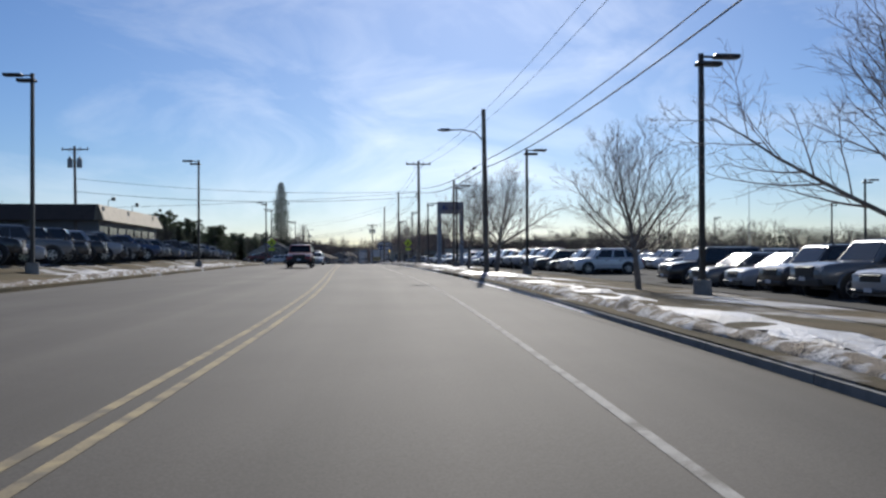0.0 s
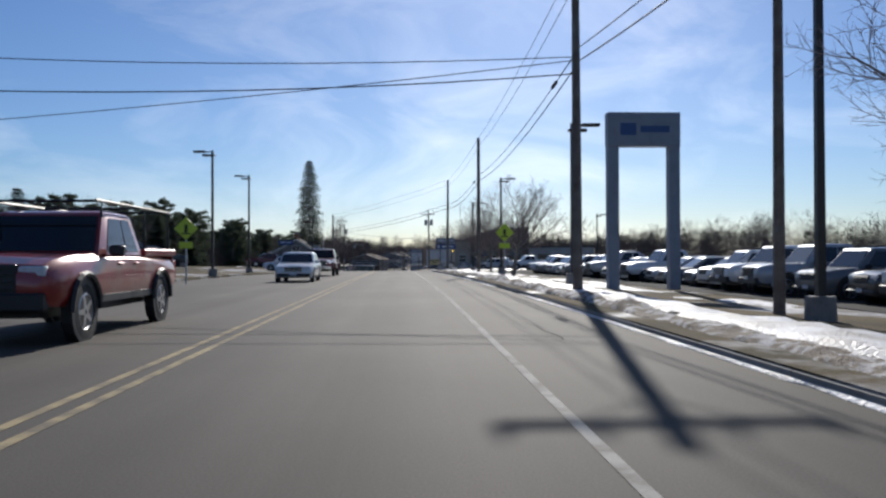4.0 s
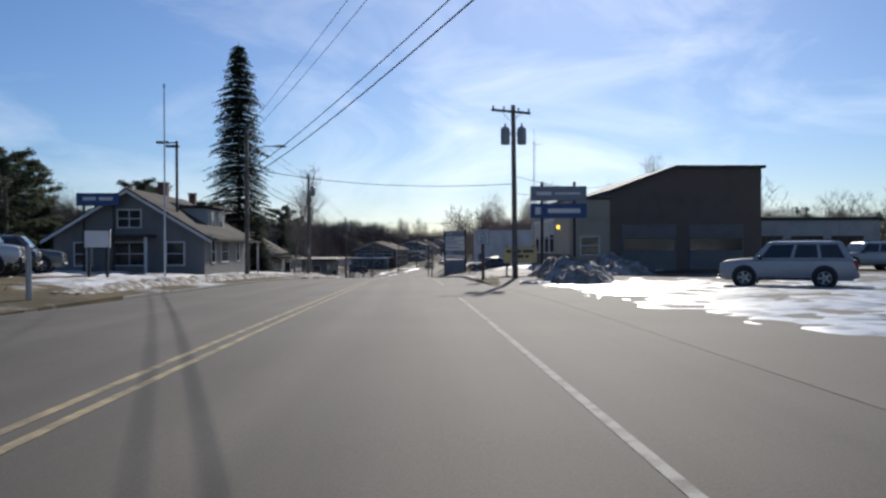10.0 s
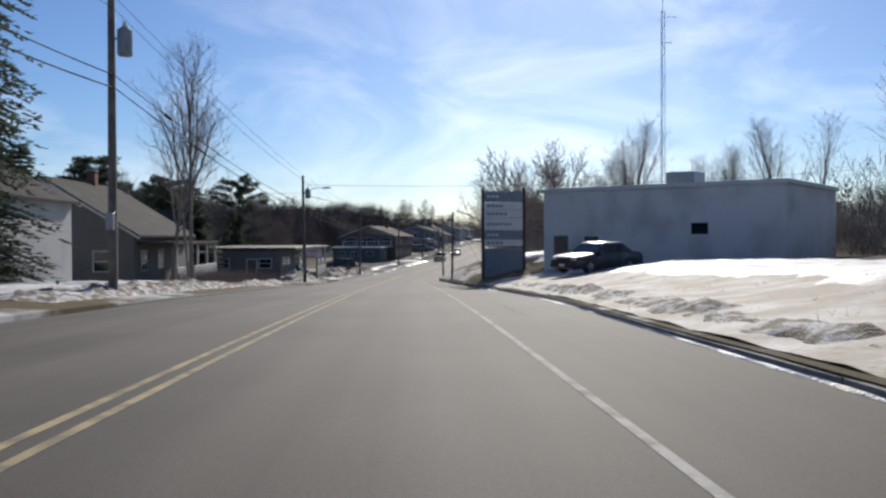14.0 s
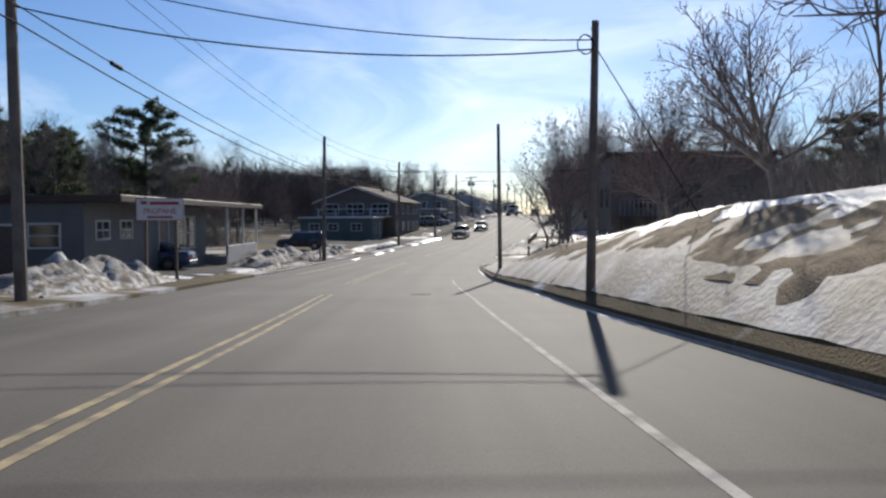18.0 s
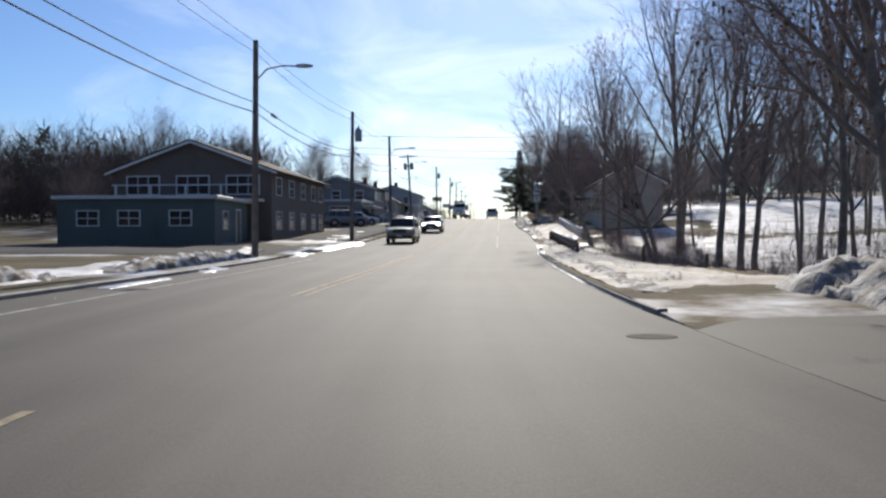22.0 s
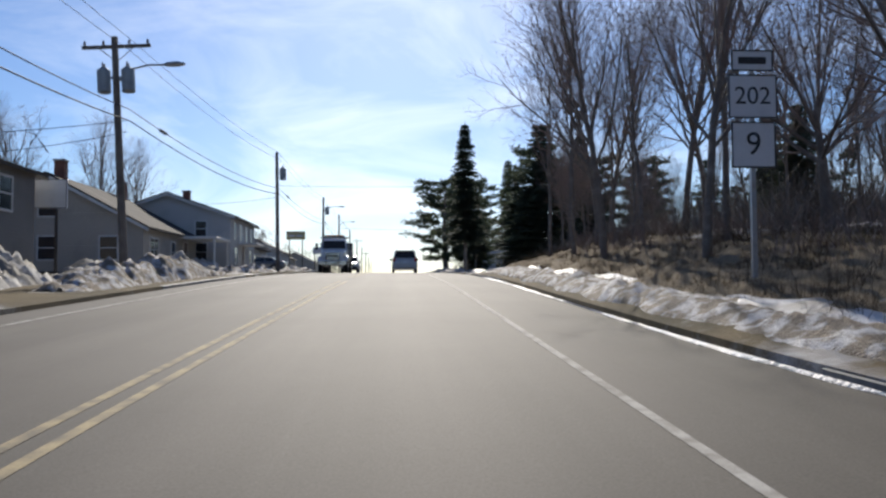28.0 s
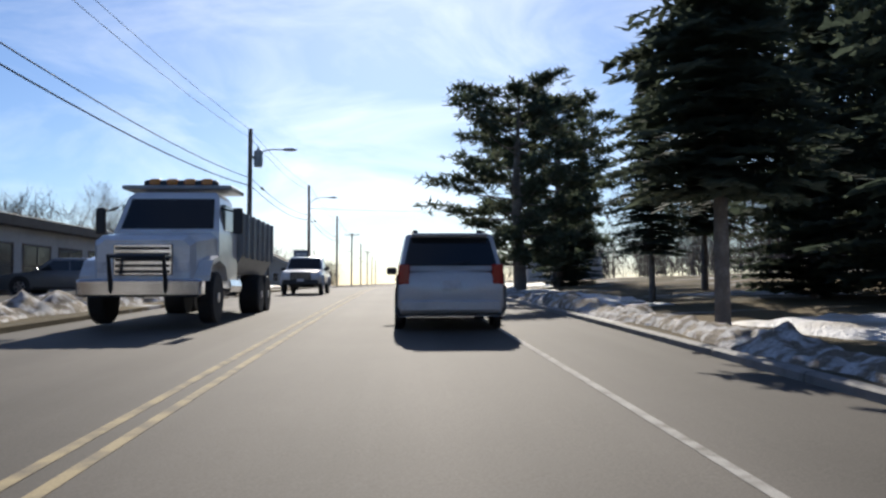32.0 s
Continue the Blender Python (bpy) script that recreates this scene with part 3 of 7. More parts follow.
POLES = {}
for key, s, d, ht, opt in (
        ("r0", 6, 6.2, 9.0, {}), ("r1", 42.5, 5.7, 8.7, dict(lamp_arm=-1)), ("r2", 77.5, 5.1, 10.0, dict(arms=1)), ("r3", 111.5, 5.5, 9.8, {}), ("r4", 141.2, 5.3, 9.9, {}),
        ("l0", 79, -26.5, 10.6, dict(arms=1, tanks=2)), ("rg", 69.3, 7.35, 7.6, dict(spool=False, r=0.12)), ("r5", 179.4, 5.3, 9.0, dict(arms=1, tanks=2, arm_turn=28)),
        ("l1", 188.8, -10.0, 9.2, dict(lamp_arm=1)), ("l2", 215.7, -9.4, 9.7, dict(tanks=1, boxes=1)), ("l3", 260.8, -9.0, 9.4, dict(tanks=1, lamp_arm=1)), ("r6", 259.4, 3.75, 5.9, dict(r=0.105)), ("r7", 278.4, 3.4, 6.6, dict(r=0.1, spool=False)),
        ("l4", 301.7, -9.0, 9.3, dict(arms=0)), ("l5", 329.8, -8.6, 9.2, dict(lamp_arm=1)), ("l6", 350.9, -8.2, 8.9, dict(tanks=1)), ("l7", 371, -8.1, 8.8, dict(lamp_arm=1)), ("l8", 402.2, -9.5, 8.8, dict(arms=1, tanks=2, lamp_arm=1)),
        ("l9", 431.8, -8.2, 8.7, dict(tanks=1, boxes=1)), ("l10", 466.3, -7.8, 8.7, dict(tanks=1, lamp_arm=1)), ("l11", 494.6, -7.7, 9.0, dict(lamp_arm=1)), ("l12", 527, -7.7, 9.0, {}), ("l13", 560, -7.7, 9.0, dict(arms=1)),
        ("l14", 595, -7.7, 9.0, {}), ("l15", 630, -7.7, 9.0, dict(arms=1)), ("l16", 668, -7.7, 9.0, {}), ("l17", 705, -7.7, 9.0, {})):
    utility_pole(s, d, ht, (random.Random(key).uniform(-0.6, 0.6), random.Random(key + "b").uniform(-1.0, 1.0) if key != "l8" else -3.0), **opt)
    POLES[key] = (s, d, ht)


def wire(a, b, da, db, sag=0.7, r=0.014, ox=0.0, lump=()):
    """A sagging cable between two poles, or loose ends given as (s, d, h)."""
    p, q = ((W(POLES[e][0], POLES[e][1] + ox, land(POLES[e][0], POLES[e][1]) + POLES[e][2] - 0.15 - o) if isinstance(e, str) else W(e[0], e[1], e[2] - o)) for e, o in ((a, da), (b, db)))
    pts = []
    for i in range(17):
        k = i / 16
        pts.append(p.lerp(q, k) - Vector((0, 0, sag * 4 * k * (1 - k))))
    t = thing("overhead_cable", Matrix.Translation(p), "black overhead cable sagging between utility poles", "cable", "overhead cables")
    part("cable", Shape().tube([x - p for x in pts], r, 4), wire_black, t)
    for k in lump:
        m = pts[k] - p
        part("splice_case", Shape().tube([m - (pts[k + 1] - pts[k]).normalized() * 0.35, m + (pts[k + 1] - pts[k]).normalized() * 0.35], 0.07, 6, True), wire_black, t)


chain_r = ("r0", "r1", "r2", "r3", "r4")
chain_l = ("l1", "l2", "l3", "l4", "l5", "l6", "l7", "l8", "l9", "l10", "l11", "l12", "l13", "l14", "l15", "l16", "l17")
for chain in (chain_r, ("r4", "l1"), chain_l):
    for a, b in zip(chain, chain[1:]):
        near = POLES[a][0] < 500
        for o, sag, r, lump in ((0.0, 0.3, 0.012, ()), (0.5, 0.4, 0.012, ()), (2.6, 0.45, 0.02, (2,)), (3.0, 0.5, 0.024, ())) if near else ((0.0, 0.5, 0.02, ()), (2.8, 0.8, 0.03, ())):
            wire(a, b, o, o, sag, r, 0.1 if o else 0.0, lump)
# service lines across the road
for a, b, da, db, sag, r in (("r2", "l0", 2.9, 3.0, 0.6, 0.015), ("r2", "l0", 3.4, 4.2, 0.7, 0.02), ("r2", (99, -60, 7.0), 3.0, 0, 0.9, 0.015),
                              ("l1", "r5", 2.4, 4.0, 0.5, 0.016), ("r5", (196, 14, 6.5), 3.6, 0, 0.3, 0.012), ("r5", (201, 20, 6.5), 4.5, 0, 0.3, 0.012), ("l3", "r6", 1.6, 0.4, 0.5, 0.014), ("l3", "r6", 2.6, 0.6, 0.5, 0.018), ("l3", (248, -40, 7.5), 1.5, 0, 0.4, 0.012), ("l3", (262, 40, 10), 0.8, 0, 0.6, 0.014),
                              ("l4", (306, 30, 8.0), 2.4, 0, 0.7, 0.016), ("l4", (330, 24, 8.0), 3.0, 0, 0.7, 0.012), ("l6", (352, 34, 8.5), 1.6, 0, 0.7, 0.014), ("l6", (356, 34, 7.6), 2.4, 0, 0.8, 0.012), ("l6", (362, 34, 7.2), 2.8, 0, 0.8, 0.012), ("l6", (356, -22, 6.0), 2.8, 0, 0.3, 0.012), ("l7", (372, -26, 5.8), 2.6, 0, 0.3, 0.012),
                              ("l8", (404, -24, 5.5), 3.0, 0, 0.3, 0.012), ("l8", (410, -22, 5.5), 3.4, 0, 0.3, 0.012), ("l9", (436, -18, 5.4), 3.2, 0, 0.3, 0.012), ("l9", (433, 26, 8), 2.4, 0, 0.6, 0.012), ("l11", (497, 24, 8), 2.0, 0, 0.6, 0.016)):
    wire(a, b, da, db, sag, r)


def lot_lamp(s, d, height, turn=0, heads=2, reach=0.75):
    """A car-park lamp: square pole on a concrete foot, flat heads on short arms."""
    t = thing("lamp_post", stand(s, d, turn, 0.1), "tall dark bronze car-park lamp post with flat heads", "lamp post", "car-park lamp posts")
    part("foot", Shape().tube([(0, 0, 0), (0, 0, 0.55)], [0.28, 0.26], 12, True), granite, t, "concrete footing")
    part("pole", Shape().loft([[(r * a, r * b, z) for a, b in ((-1, -1), (1, -1), (1, 1), (-1, 1))] for z, r in ((0.5, 0.075), (height, 0.06))]), dark_metal, t)
    for k in range(heads):
        x = 1 if k == 0 else -0.35
        part("arm", Shape().box(min(0, x * 0.5), max(0, x * 0.5), -0.03, 0.03, height - 0.12 - 0.22 * k, height - 0.06 - 0.22 * k), dark_metal, t)
        part("lamp_head", Shape().rbox(min(x * 0.4, x * 0.4 + reach), max(x * 0.4, x * 0.4 + reach), -0.17, 0.17, height - 0.14 - 0.22 * k, height - 0.02 - 0.22 * k, 0.025), dark_metal, t)
    return t


# guy wire and a coil of spare cable on the stub pole
wire("r6", (259.0, 6.2, 1.6), 0.4, 0, 0.0, 0.012)
t = thing("cable_coil", Matrix.Translation(W(259.25, 3.6, 5.6)), "coil of spare black cable hung on the stub pole", "cable")
part("cable", Shape().tube([(0.17 * math.cos(a * 0.45), 0.05 * math.sin(a * 1.3), 0.2 * math.sin(a * 0.45)) for a in range(30)], 0.014, 5), wire_black, t)
for s, d, ht, turn in ((23.3, 9.2, 7.2, 0), (46.4, 8.7, 7.3, 0), (86.7, 6.9, 6.7, 0), (35.4, -14.4, 8.4, 180), (62.3, -12.6, 8.0, 180), (104.4, -11.6, 7.8, 180), (120.4, -12.2, 8.0, 180), (155.9, -10.4, 8.1, 180), (186.2, -13.5, 7.8, 180),
                       (117.6, 7.9, 7.7, 0), (141.6, 8.1, 7.5, 0), (67.8, 7.4, 7.0, 0), (158, 26, 7.2, 0), (62, 40, 7.5, 0), (48, 52, 7.5, 20), (90, 55, 7.5, 0), (110, 42, 7.5, 0), (70, 75, 8, 0), (40, 85, 8, 0), (130, 60, 8, 0)):
    lot_lamp(s, d, ht, turn)

# ---- trees ----
def bare_tree(seed, height, spread, trunk_r, fork=0.28, levels=4, lean=0.0, upright=0.45, lead=0.6, limbs=9, dense=1.0, stout=1.0):
    """Shapes of a leafless tree: trunk with ascending limbs, and the fine twigs. spread: how far the lowest limbs lean out."""
    rg = random.Random(seed)
    wood, fine = Shape(), Shape()
    up = Vector((0, 0, 1))

    def shoot(p, way, length, r, level):
        n = (6, 6, 4, 3, 3)[level]
        pts, rad, w = [p], [r], way.normalized()
        for i in range(n):
            w = (w + Vector((rg.gauss(0, 0.07), rg.gauss(0, 0.07), rg.gauss(0, 0.05))) + up * (0, 0.07 * upright, 0.05, 0.04, 0.03)[level]).normalized()
            pts.append(pts[-1] + w * length / n)
            rad.append(r * (1 - (0.6 if level == 0 else 0.82) * (i + 1) / n))
        (wood if level < 2 else fine).tube(pts, rad, (9, 6, 4, 3, 3)[level])
        return pts, rad

    def point(pts, rad, k):
        i = min(int(k * (len(pts) - 1)), len(pts) - 2)
        f = k * (len(pts) - 1) - i
        return pts[i].lerp(pts[i + 1], f), rad[i] + (rad[i + 1] - rad[i]) * f, (pts[i + 1] - pts[i]).normalized()

    def sprout(pts, rad, length, level):
        kids = max(2, int((0, 0, 12, 7, 5)[level] * dense))
        turn = rg.uniform(0, math.tau)
        for k in range(kids):
            at = 0.16 + 0.82 * (k + rg.random()) / kids
            q, r, w = point(pts, rad, at)
            turn += 2.4 + rg.gauss(0, 0.35)
            a = w.cross(up if abs(w.z) < 0.95 else Vector((1, 0, 0))).normalized()
            side = a * math.cos(turn) + w.cross(a) * math.sin(turn)
            th = radians(rg.uniform(30, 54))
            ln = length * (0.66 - 0.4 * at) * rg.uniform(0.7, 1.15)
            rr = max(r * rg.uniform(0.42, 0.6), (0, 0, 0.012, 0.0075, 0.005)[level] * stout)
            nxt = shoot(q, w * math.cos(th) + side * math.sin(th) + up * 0.12, ln, rr, level)
            if level < levels:
                sprout(*nxt, ln, level + 1)

    trunk = shoot(Vector((0, 0, -0.15)), Vector((lean, 0, 1)), height * lead, trunk_r, 0)
    for k in range(limbs):
        f = k / (limbs - 1)
        at = min(0.99, (fork + (lead * 0.97 - fork) * f ** 1.25) / lead)
        q, r, w = point(*trunk, at)
        th = radians((72 * (1 - f) + 12 * f) * min(spread, 1.0) + rg.uniform(-7, 7))
        turn = k * 2.4 + rg.uniform(-0.4, 0.4)
        out = Vector((math.cos(turn), math.sin(turn), 0))
        ln = min((height - q.z) * 1.02 / max(math.cos(th * 0.8), 0.4), height * (0.3 + 0.3 * spread)) * rg.uniform(0.88, 1.06)
        limb = shoot(q, w * math.cos(th) + out * math.sin(th), ln, max(r * rg.uniform(0.48, 0.66), 0.02), 1)
        sprout(*limb, ln, 2)
    return wood, fine


TREE_PROTO = {}


def tree_at(kind, s, d, turn=0, size=1.0, label="", tall=None, sink=0.1):
    m = stand(s, d, turn, sink) @ Matrix.Diagonal((size, size, size * (tall or 1), 1))
    if kind in TREE_PROTO:
        first = TREE_PROTO[kind]
        ob = copy_thing(first, m @ Matrix.Diagonal((1 / first.scale.x, 1 / first.scale.y, 1 / first.scale.z, 1)))
    else:
        ob = TREE_MAKERS[kind]()
        ob.matrix_basis = m
        TREE_PROTO[kind] = ob
        return ob
    if label:
        ob["label"] = label
    return ob


def make_bare(seed, height, spread, r, label, leafy=0, **k):
    def make():
        t = thing("bare_tree", Matrix(), label, "tree", "bare trees")
        a, b = bare_tree(seed, height, spread, r, **k)
        part("trunk", a, bark, t, smooth=True)
        part("crown", b, twig, t, "bare twigs of the crown")
        if leafy:
            rg2, lv = random.Random(seed + 1), Shape()
            for _ in range(leafy):
                c = Vector(rg2.choice(b.v)) + Vector((rg2.gauss(0, 0.12), rg2.gauss(0, 0.12), rg2.gauss(0, 0.12)))
                u = Vector((rg2.gauss(0, 1), rg2.gauss(0, 1), rg2.gauss(0, 1))).normalized() * 0.075
                v = u.cross(Vector((rg2.gauss(0, 1), rg2.gauss(0, 1), rg2.gauss(0, 1)))).normalized() * 0.05
                lv.add([c - u, c + v, c + u, c - v], [(0, 1, 2, 3)])
            part("leaves", lv, dry_leaves, t, "withered brown leaves still on the twigs")
        return t
    return make


def spray(sh, p, way, length, rg, width=0.16, droop=0.35, cards=7):
    """A branch of needles: short blades along a drooping line."""
    w = way.normalized()
    side = w.cross(Vector((0, 0, 1))).normalized()
    for i in range(cards):
        k = (i + rg.random()) / cards
        q = p + w * length * k - Vector((0, 0, droop * length * k * k))
        for sg in (-1, 1):
            tip = q + side * sg * width * (1.25 - 0.7 * k) * rg.uniform(0.7, 1.4) + w * rg.uniform(0.1, 0.3) * (0.4 + width) + Vector((0, 0, rg.uniform(-0.14, 0.05)))
            b = w * (0.045 + 0.1 * width)
            sh.add([q - b, q + b, tip + b * 0.3, tip - b * 0.4], [(0, 1, 2, 3)])


def conifer(seed, height, radius, bare=0.08, tiers=26, per=9, width=0.3, cards=7, droop=0.4, ragged=0.25, power=0.9, up=0.1):
    rg = random.Random(seed)
    crown = Shape()
    r0 = height * 0.009 + 0.05
    trunk = Shape().tube([(0, 0, -0.15), (0, 0, height * 0.5), (0, 0, height)], [r0, r0 * 0.6, 0.02], 8)
    for i in range(tiers):
        k = bare + (0.99 - bare) * (i + rg.uniform(-0.3, 0.3)) / tiers
        reach = radius * max(0.04, (1 - k) ** power) * rg.uniform(1 - ragged, 1 + ragged * 0.4)
        for j in range(per):
            a = rg.uniform(0, math.tau)
            ln = reach * rg.uniform(0.6, 1.1) + 0.12
            spray(crown, Vector((0, 0, height * k)), Vector((math.cos(a), math.sin(a), up)), ln, rg, width * (0.35 + 0.65 * min(ln / radius, 1)), droop, max(3, int(cards * (0.4 + ln / radius))))
    return trunk, crown


def pine(seed, height, radius, bare=0.25, limbs=26, tufts=26):
    """An open pine: limbs with round tufts of needles."""
    rg = random.Random(seed)
    trunk, crown = Shape(), Shape()
    trunk.tube([(0, 0, -0.15), (rg.uniform(-.3, .3), rg.uniform(-.3, .3), height * 0.5), (0, 0, height * 0.96)], [height * 0.02 + 0.06, height * 0.013 + 0.04, 0.03], 8)
    for i in range(limbs):
        k = bare + (1 - bare) * (i / limbs)
        a = i * 2.4 + rg.uniform(-0.5, 0.5)
        ln = radius * (0.35 + 0.75 * math.sin(math.pi * min(1, (1 - k) / (1 - bare) * 0.75 + 0.1))) * rg.uniform(0.65, 1.15)
        p = Vector((0, 0, height * k))
        q = p + Vector((math.cos(a) * ln, math.sin(a) * ln, ln * rg.uniform(0.05, 0.4)))
        trunk.tube([p, p.lerp(q, 0.5) - Vector((0, 0, 0.05 * ln)), q], [0.07, 0.045, 0.015], 4)
        for j in range(tufts):
            c = p.lerp(q, rg.uniform(0.35, 1.08)) + Vector((rg.gauss(0, 0.12 * radius * 0.5), rg.gauss(0, 0.12 * radius * 0.5), rg.gauss(0.08, 0.09 * radius * 0.5)))
            for _ in range(8):
                w = Vector((rg.gauss(0, 1), rg.gauss(0, 1), rg.gauss(0.35, 0.7))).normalized()
                sd = w.cross(Vector((rg.gauss(0, 1), rg.gauss(0, 1), rg.gauss(0, 1)))).normalized()
                L, b = rg.uniform(0.16, 0.34) * (0.6 + height / 16), 0.028 + 0.014 * height / 10
                crown.add([c - sd * b, c + sd * b, c + w * L + sd * b * 0.5, c + w * L - sd * b * 0.5], [(0, 1, 2, 3)])
    return trunk, crown


def make_evergreen(shapes, label, mat):
    def make():
        t = thing("evergreen_tree", Matrix(), label, "tree", "evergreen trees")
        a, b = shapes()
        part("trunk", a, bark, t, smooth=True)
        part("crown", b, mat, t)
        return t
    return make


TREE_MAKERS = {
    "maple": make_bare(11, 8.0, 0.86, 0.17, "bare rounded maple on the grass verge", fork=0.24, upright=0.8, lead=0.5, limbs=12),
    "maple2": make_bare(23, 8.0, 0.92, 0.19, "bare spreading maple beside the car park", fork=0.25, upright=0.8, lead=0.45, limbs=11),
    "oak": make_bare(83, 11.0, 0.75, 0.2, "oak with withered leaves beside the side street", leafy=1800, fork=0.25, upright=0.9, lead=0.62, limbs=12),
    "tall": make_bare(31, 12.5, 0.56, 0.16, "tall bare deciduous tree", fork=0.3, upright=1.0, lead=0.72, limbs=12, dense=0.9),
    "tall2": make_bare(47, 12.5, 0.46, 0.14, "slender bare tree in winter woods", fork=0.36, upright=1.05, lead=0.78, limbs=12, dense=0.72),
    "slim": make_bare(53, 12.0, 0.38, 0.1, "slim bare young tree in winter woods", fork=0.35, upright=1.1, lead=0.8, limbs=10, dense=0.65),
    "lean": make_bare(61, 12.0, 0.8, 0.19, "bare tree leaning out over the road's edge", fork=0.2, lean=-0.28, upright=0.8, limbs=10, dense=0.85),
    "apple": make_bare(71, 6.5, 1.0, 0.22, "gnarled bare apple tree behind the shops", fork=0.2, upright=0.5, lead=0.45, limbs=10, dense=0.9, stout=2.0),
    "spruce": make_evergreen(lambda: conifer(5, 22.6, 3.9, 0.02, 92, 24, 0.46, 15, 0.34, 0.28, 0.5, 0.1), "tall narrow dark spruce beside a house", needles),
    "fir": make_evergreen(lambda: conifer(9, 13.0, 2.7, 0.2, 54, 18, 0.46, 15, 0.24, 0.4, 0.78, 0.14), "dark pointed fir by the roadside", needles),
    "fir2": make_evergreen(lambda: conifer(15, 9.0, 2.8, 0.02, 40, 17, 0.46, 14, 0.2, 0.4, 0.6, 0.25), "bushy dark evergreen on a hillside", needles),
    "pine": make_evergreen(lambda: pine(3, 12.0, 3.4, 0.12, 46, 52), "open-branched white pine near the road", pine_needles),
    "pine2": make_evergreen(lambda: pine(8, 13.0, 3.6, 0.12, 50, 50), "white pine with a bare lower trunk", pine_needles),
}
# verge and car-park trees
for kind, s, d, turn, size, tall in (("maple", 26.0, 8.2, 0, 0.68, 1.0), ("maple2", 14.5, 9.4, 40, 0.95, 1.0), ("maple2", 49.2, 7.4, 90, 0.86, 1.0), ("maple", 62.0, 7.5, 200, 0.88, 1.0), ("maple2", 109.2, 7.6, 0, 0.86, 1.0), ("maple", 124.2, 7.9, 80, 0.8, 1.0), ("maple2", 138.7, 8.4, 150, 0.8, 1.0), ("maple", 147, 12.0, 150, 0.8, 0.9),
                                     ("tall", 237, -13.5, 0, 0.82, 1.0), ("tall2", 231, -10.8, 90, 0.9, 1.05), ("slim", 233.5, -11.6, 20, 0.8, 1.0), ("apple", 250, 8.2, 0, 1.25, 1.05), ("apple", 252, 12.6, 120, 1.2, 1.05), ("tall", 262, 20, 0, 0.9, 1.0), ("tall2", 236, 30, 0, 1.0, 1.0), ("tall", 226, 28, 60, 0.8, 1.0), ("slim", 268, 15, 0, 0.9, 1.0), ("apple", 262, 9, 60, 0.8, 1.0)):
    tree_at(kind, s, d, turn, size, tall=tall)
for kind, s, d, turn, size, tall in (("spruce", 218.6, -16.4, 0, 1.0, 1.0), ("fir2", 216.0, -14.2, 30, 0.55, 0.9), ("fir2", 263, -19, 0, 0.95, 1.0), ("fir2", 267, -23, 50, 1.1, 1.0), ("fir", 258, -26, 0, 0.7, 1.0), ("fir2", 271, -21, 90, 0.8, 0.9), ("fir2", 254, -30, 10, 1.2, 1.0), ("pine", 326.7, -36.0, 0, 1.25, 1.0), ("fir2", 312, -44, 0, 1.1, 1.2), ("fir2", 300, -46, 90, 1.2, 1.2), ("fir", 322, -50, 0, 0.8, 1), ("pine2", 290, -52, 0, 1.0, 1.0),
                                     ("fir", 221, -45, 0, 0.95, 1.0), ("pine", 212, -42, 60, 0.8, 1.0), ("pine", 226, -50, 0, 0.9, 1.0), ("fir2", 205, -40, 0, 1.0, 1.0), ("fir2", 197, -35, 40, 1.0, 0.9), ("pine", 190, -44, 10, 0.8, 0.9), ("fir2", 181, -36, 80, 1.0, 0.9), ("fir2", 236, -44, 0, 1.0, 1.0), ("fir2", 170, -52, 80, 1.2, 1.0), ("fir", 160, -60, 0, 0.9, 0.9), ("pine", 150, -62, 0, 0.9, 0.9), ("fir2", 140, -64, 30, 1.2, 1.0), ("fir", 128, -66, 30, 1.0, 1.0),
                                     ("fir", 118, -58, 0, 0.9, 0.8), ("fir2", 126, -52, 0, 0.8, 0.8), ("fir2", 60, -44, 0, 1.2, 1.0), ("fir2", 52, -42, 70, 1.25, 1.05), ("pine", 46, -40, 0, 0.85, 0.9), ("fir2", 70, -46, 0, 1.2, 0.95), ("pine", 39, -42, 0, 0.85, 0.85),
                                     ("fir", 437, 5.7, 0, 0.92, 1.0), ("fir", 447, 7.6, 70, 0.6, 1.0), ("pine", 462, 5.9, 0, 1.12, 0.75), ("pine", 470, 9.3, 120, 1.1, 0.82), ("fir2", 440, 12.3, 0, 1.3, 1.05), ("pine2", 441, 17, 200, 0.7, 1.0), ("fir2", 436, 20, 0, 0.8, 1.0), ("fir", 450, 18, 0, 1.0, 1.0), ("pine", 480, 11.5, 0, 0.8, 0.7), ("fir2", 470, 10, 0, 0.8, 0.9), ("fir2", 428, 26, 0, 0.8, 1.0), ("pine2", 318, 34, 40, 0.9, 1.0), ("fir2", 322, 36, 40, 1.0, 1.0)):
    tree_at(kind, s, d, turn, size, tall=tall)
for kind, s, d, turn, size, tall in (("oak", 313, 9.6, 0, 1.0, 1.0), ("oak", 317, 13, 90, 0.9, 1.0), ("oak", 275.3, 9.6, 200, 0.55, 1.0), ("tall", 273.4, 11.7, 40, 0.45, 1.0), ("apple", 276, 10.4, 100, 0.85, 1.0),
                                     ("pine2", 448, 13.5, 0, 0.85, 1.0), ("pine2", 452, 17.5, 80, 0.8, 1.0), ("fir2", 455, 21, 0, 0.9, 1.1), ("fir2", 446, 18, 40, 0.85, 1.0), ("pine2", 444, 22.5, 150, 0.7, 1.0), ("fir2", 449, 25, 0, 0.9, 1.0), ("fir2", 441, 27, 10, 0.9, 1.1), ("fir2", 444, 11, 20, 0.9, 1.1), ("fir", 453, 11.5, 0, 0.85, 1.0)):
    tree_at(kind, s, d, turn, size, tall=tall)
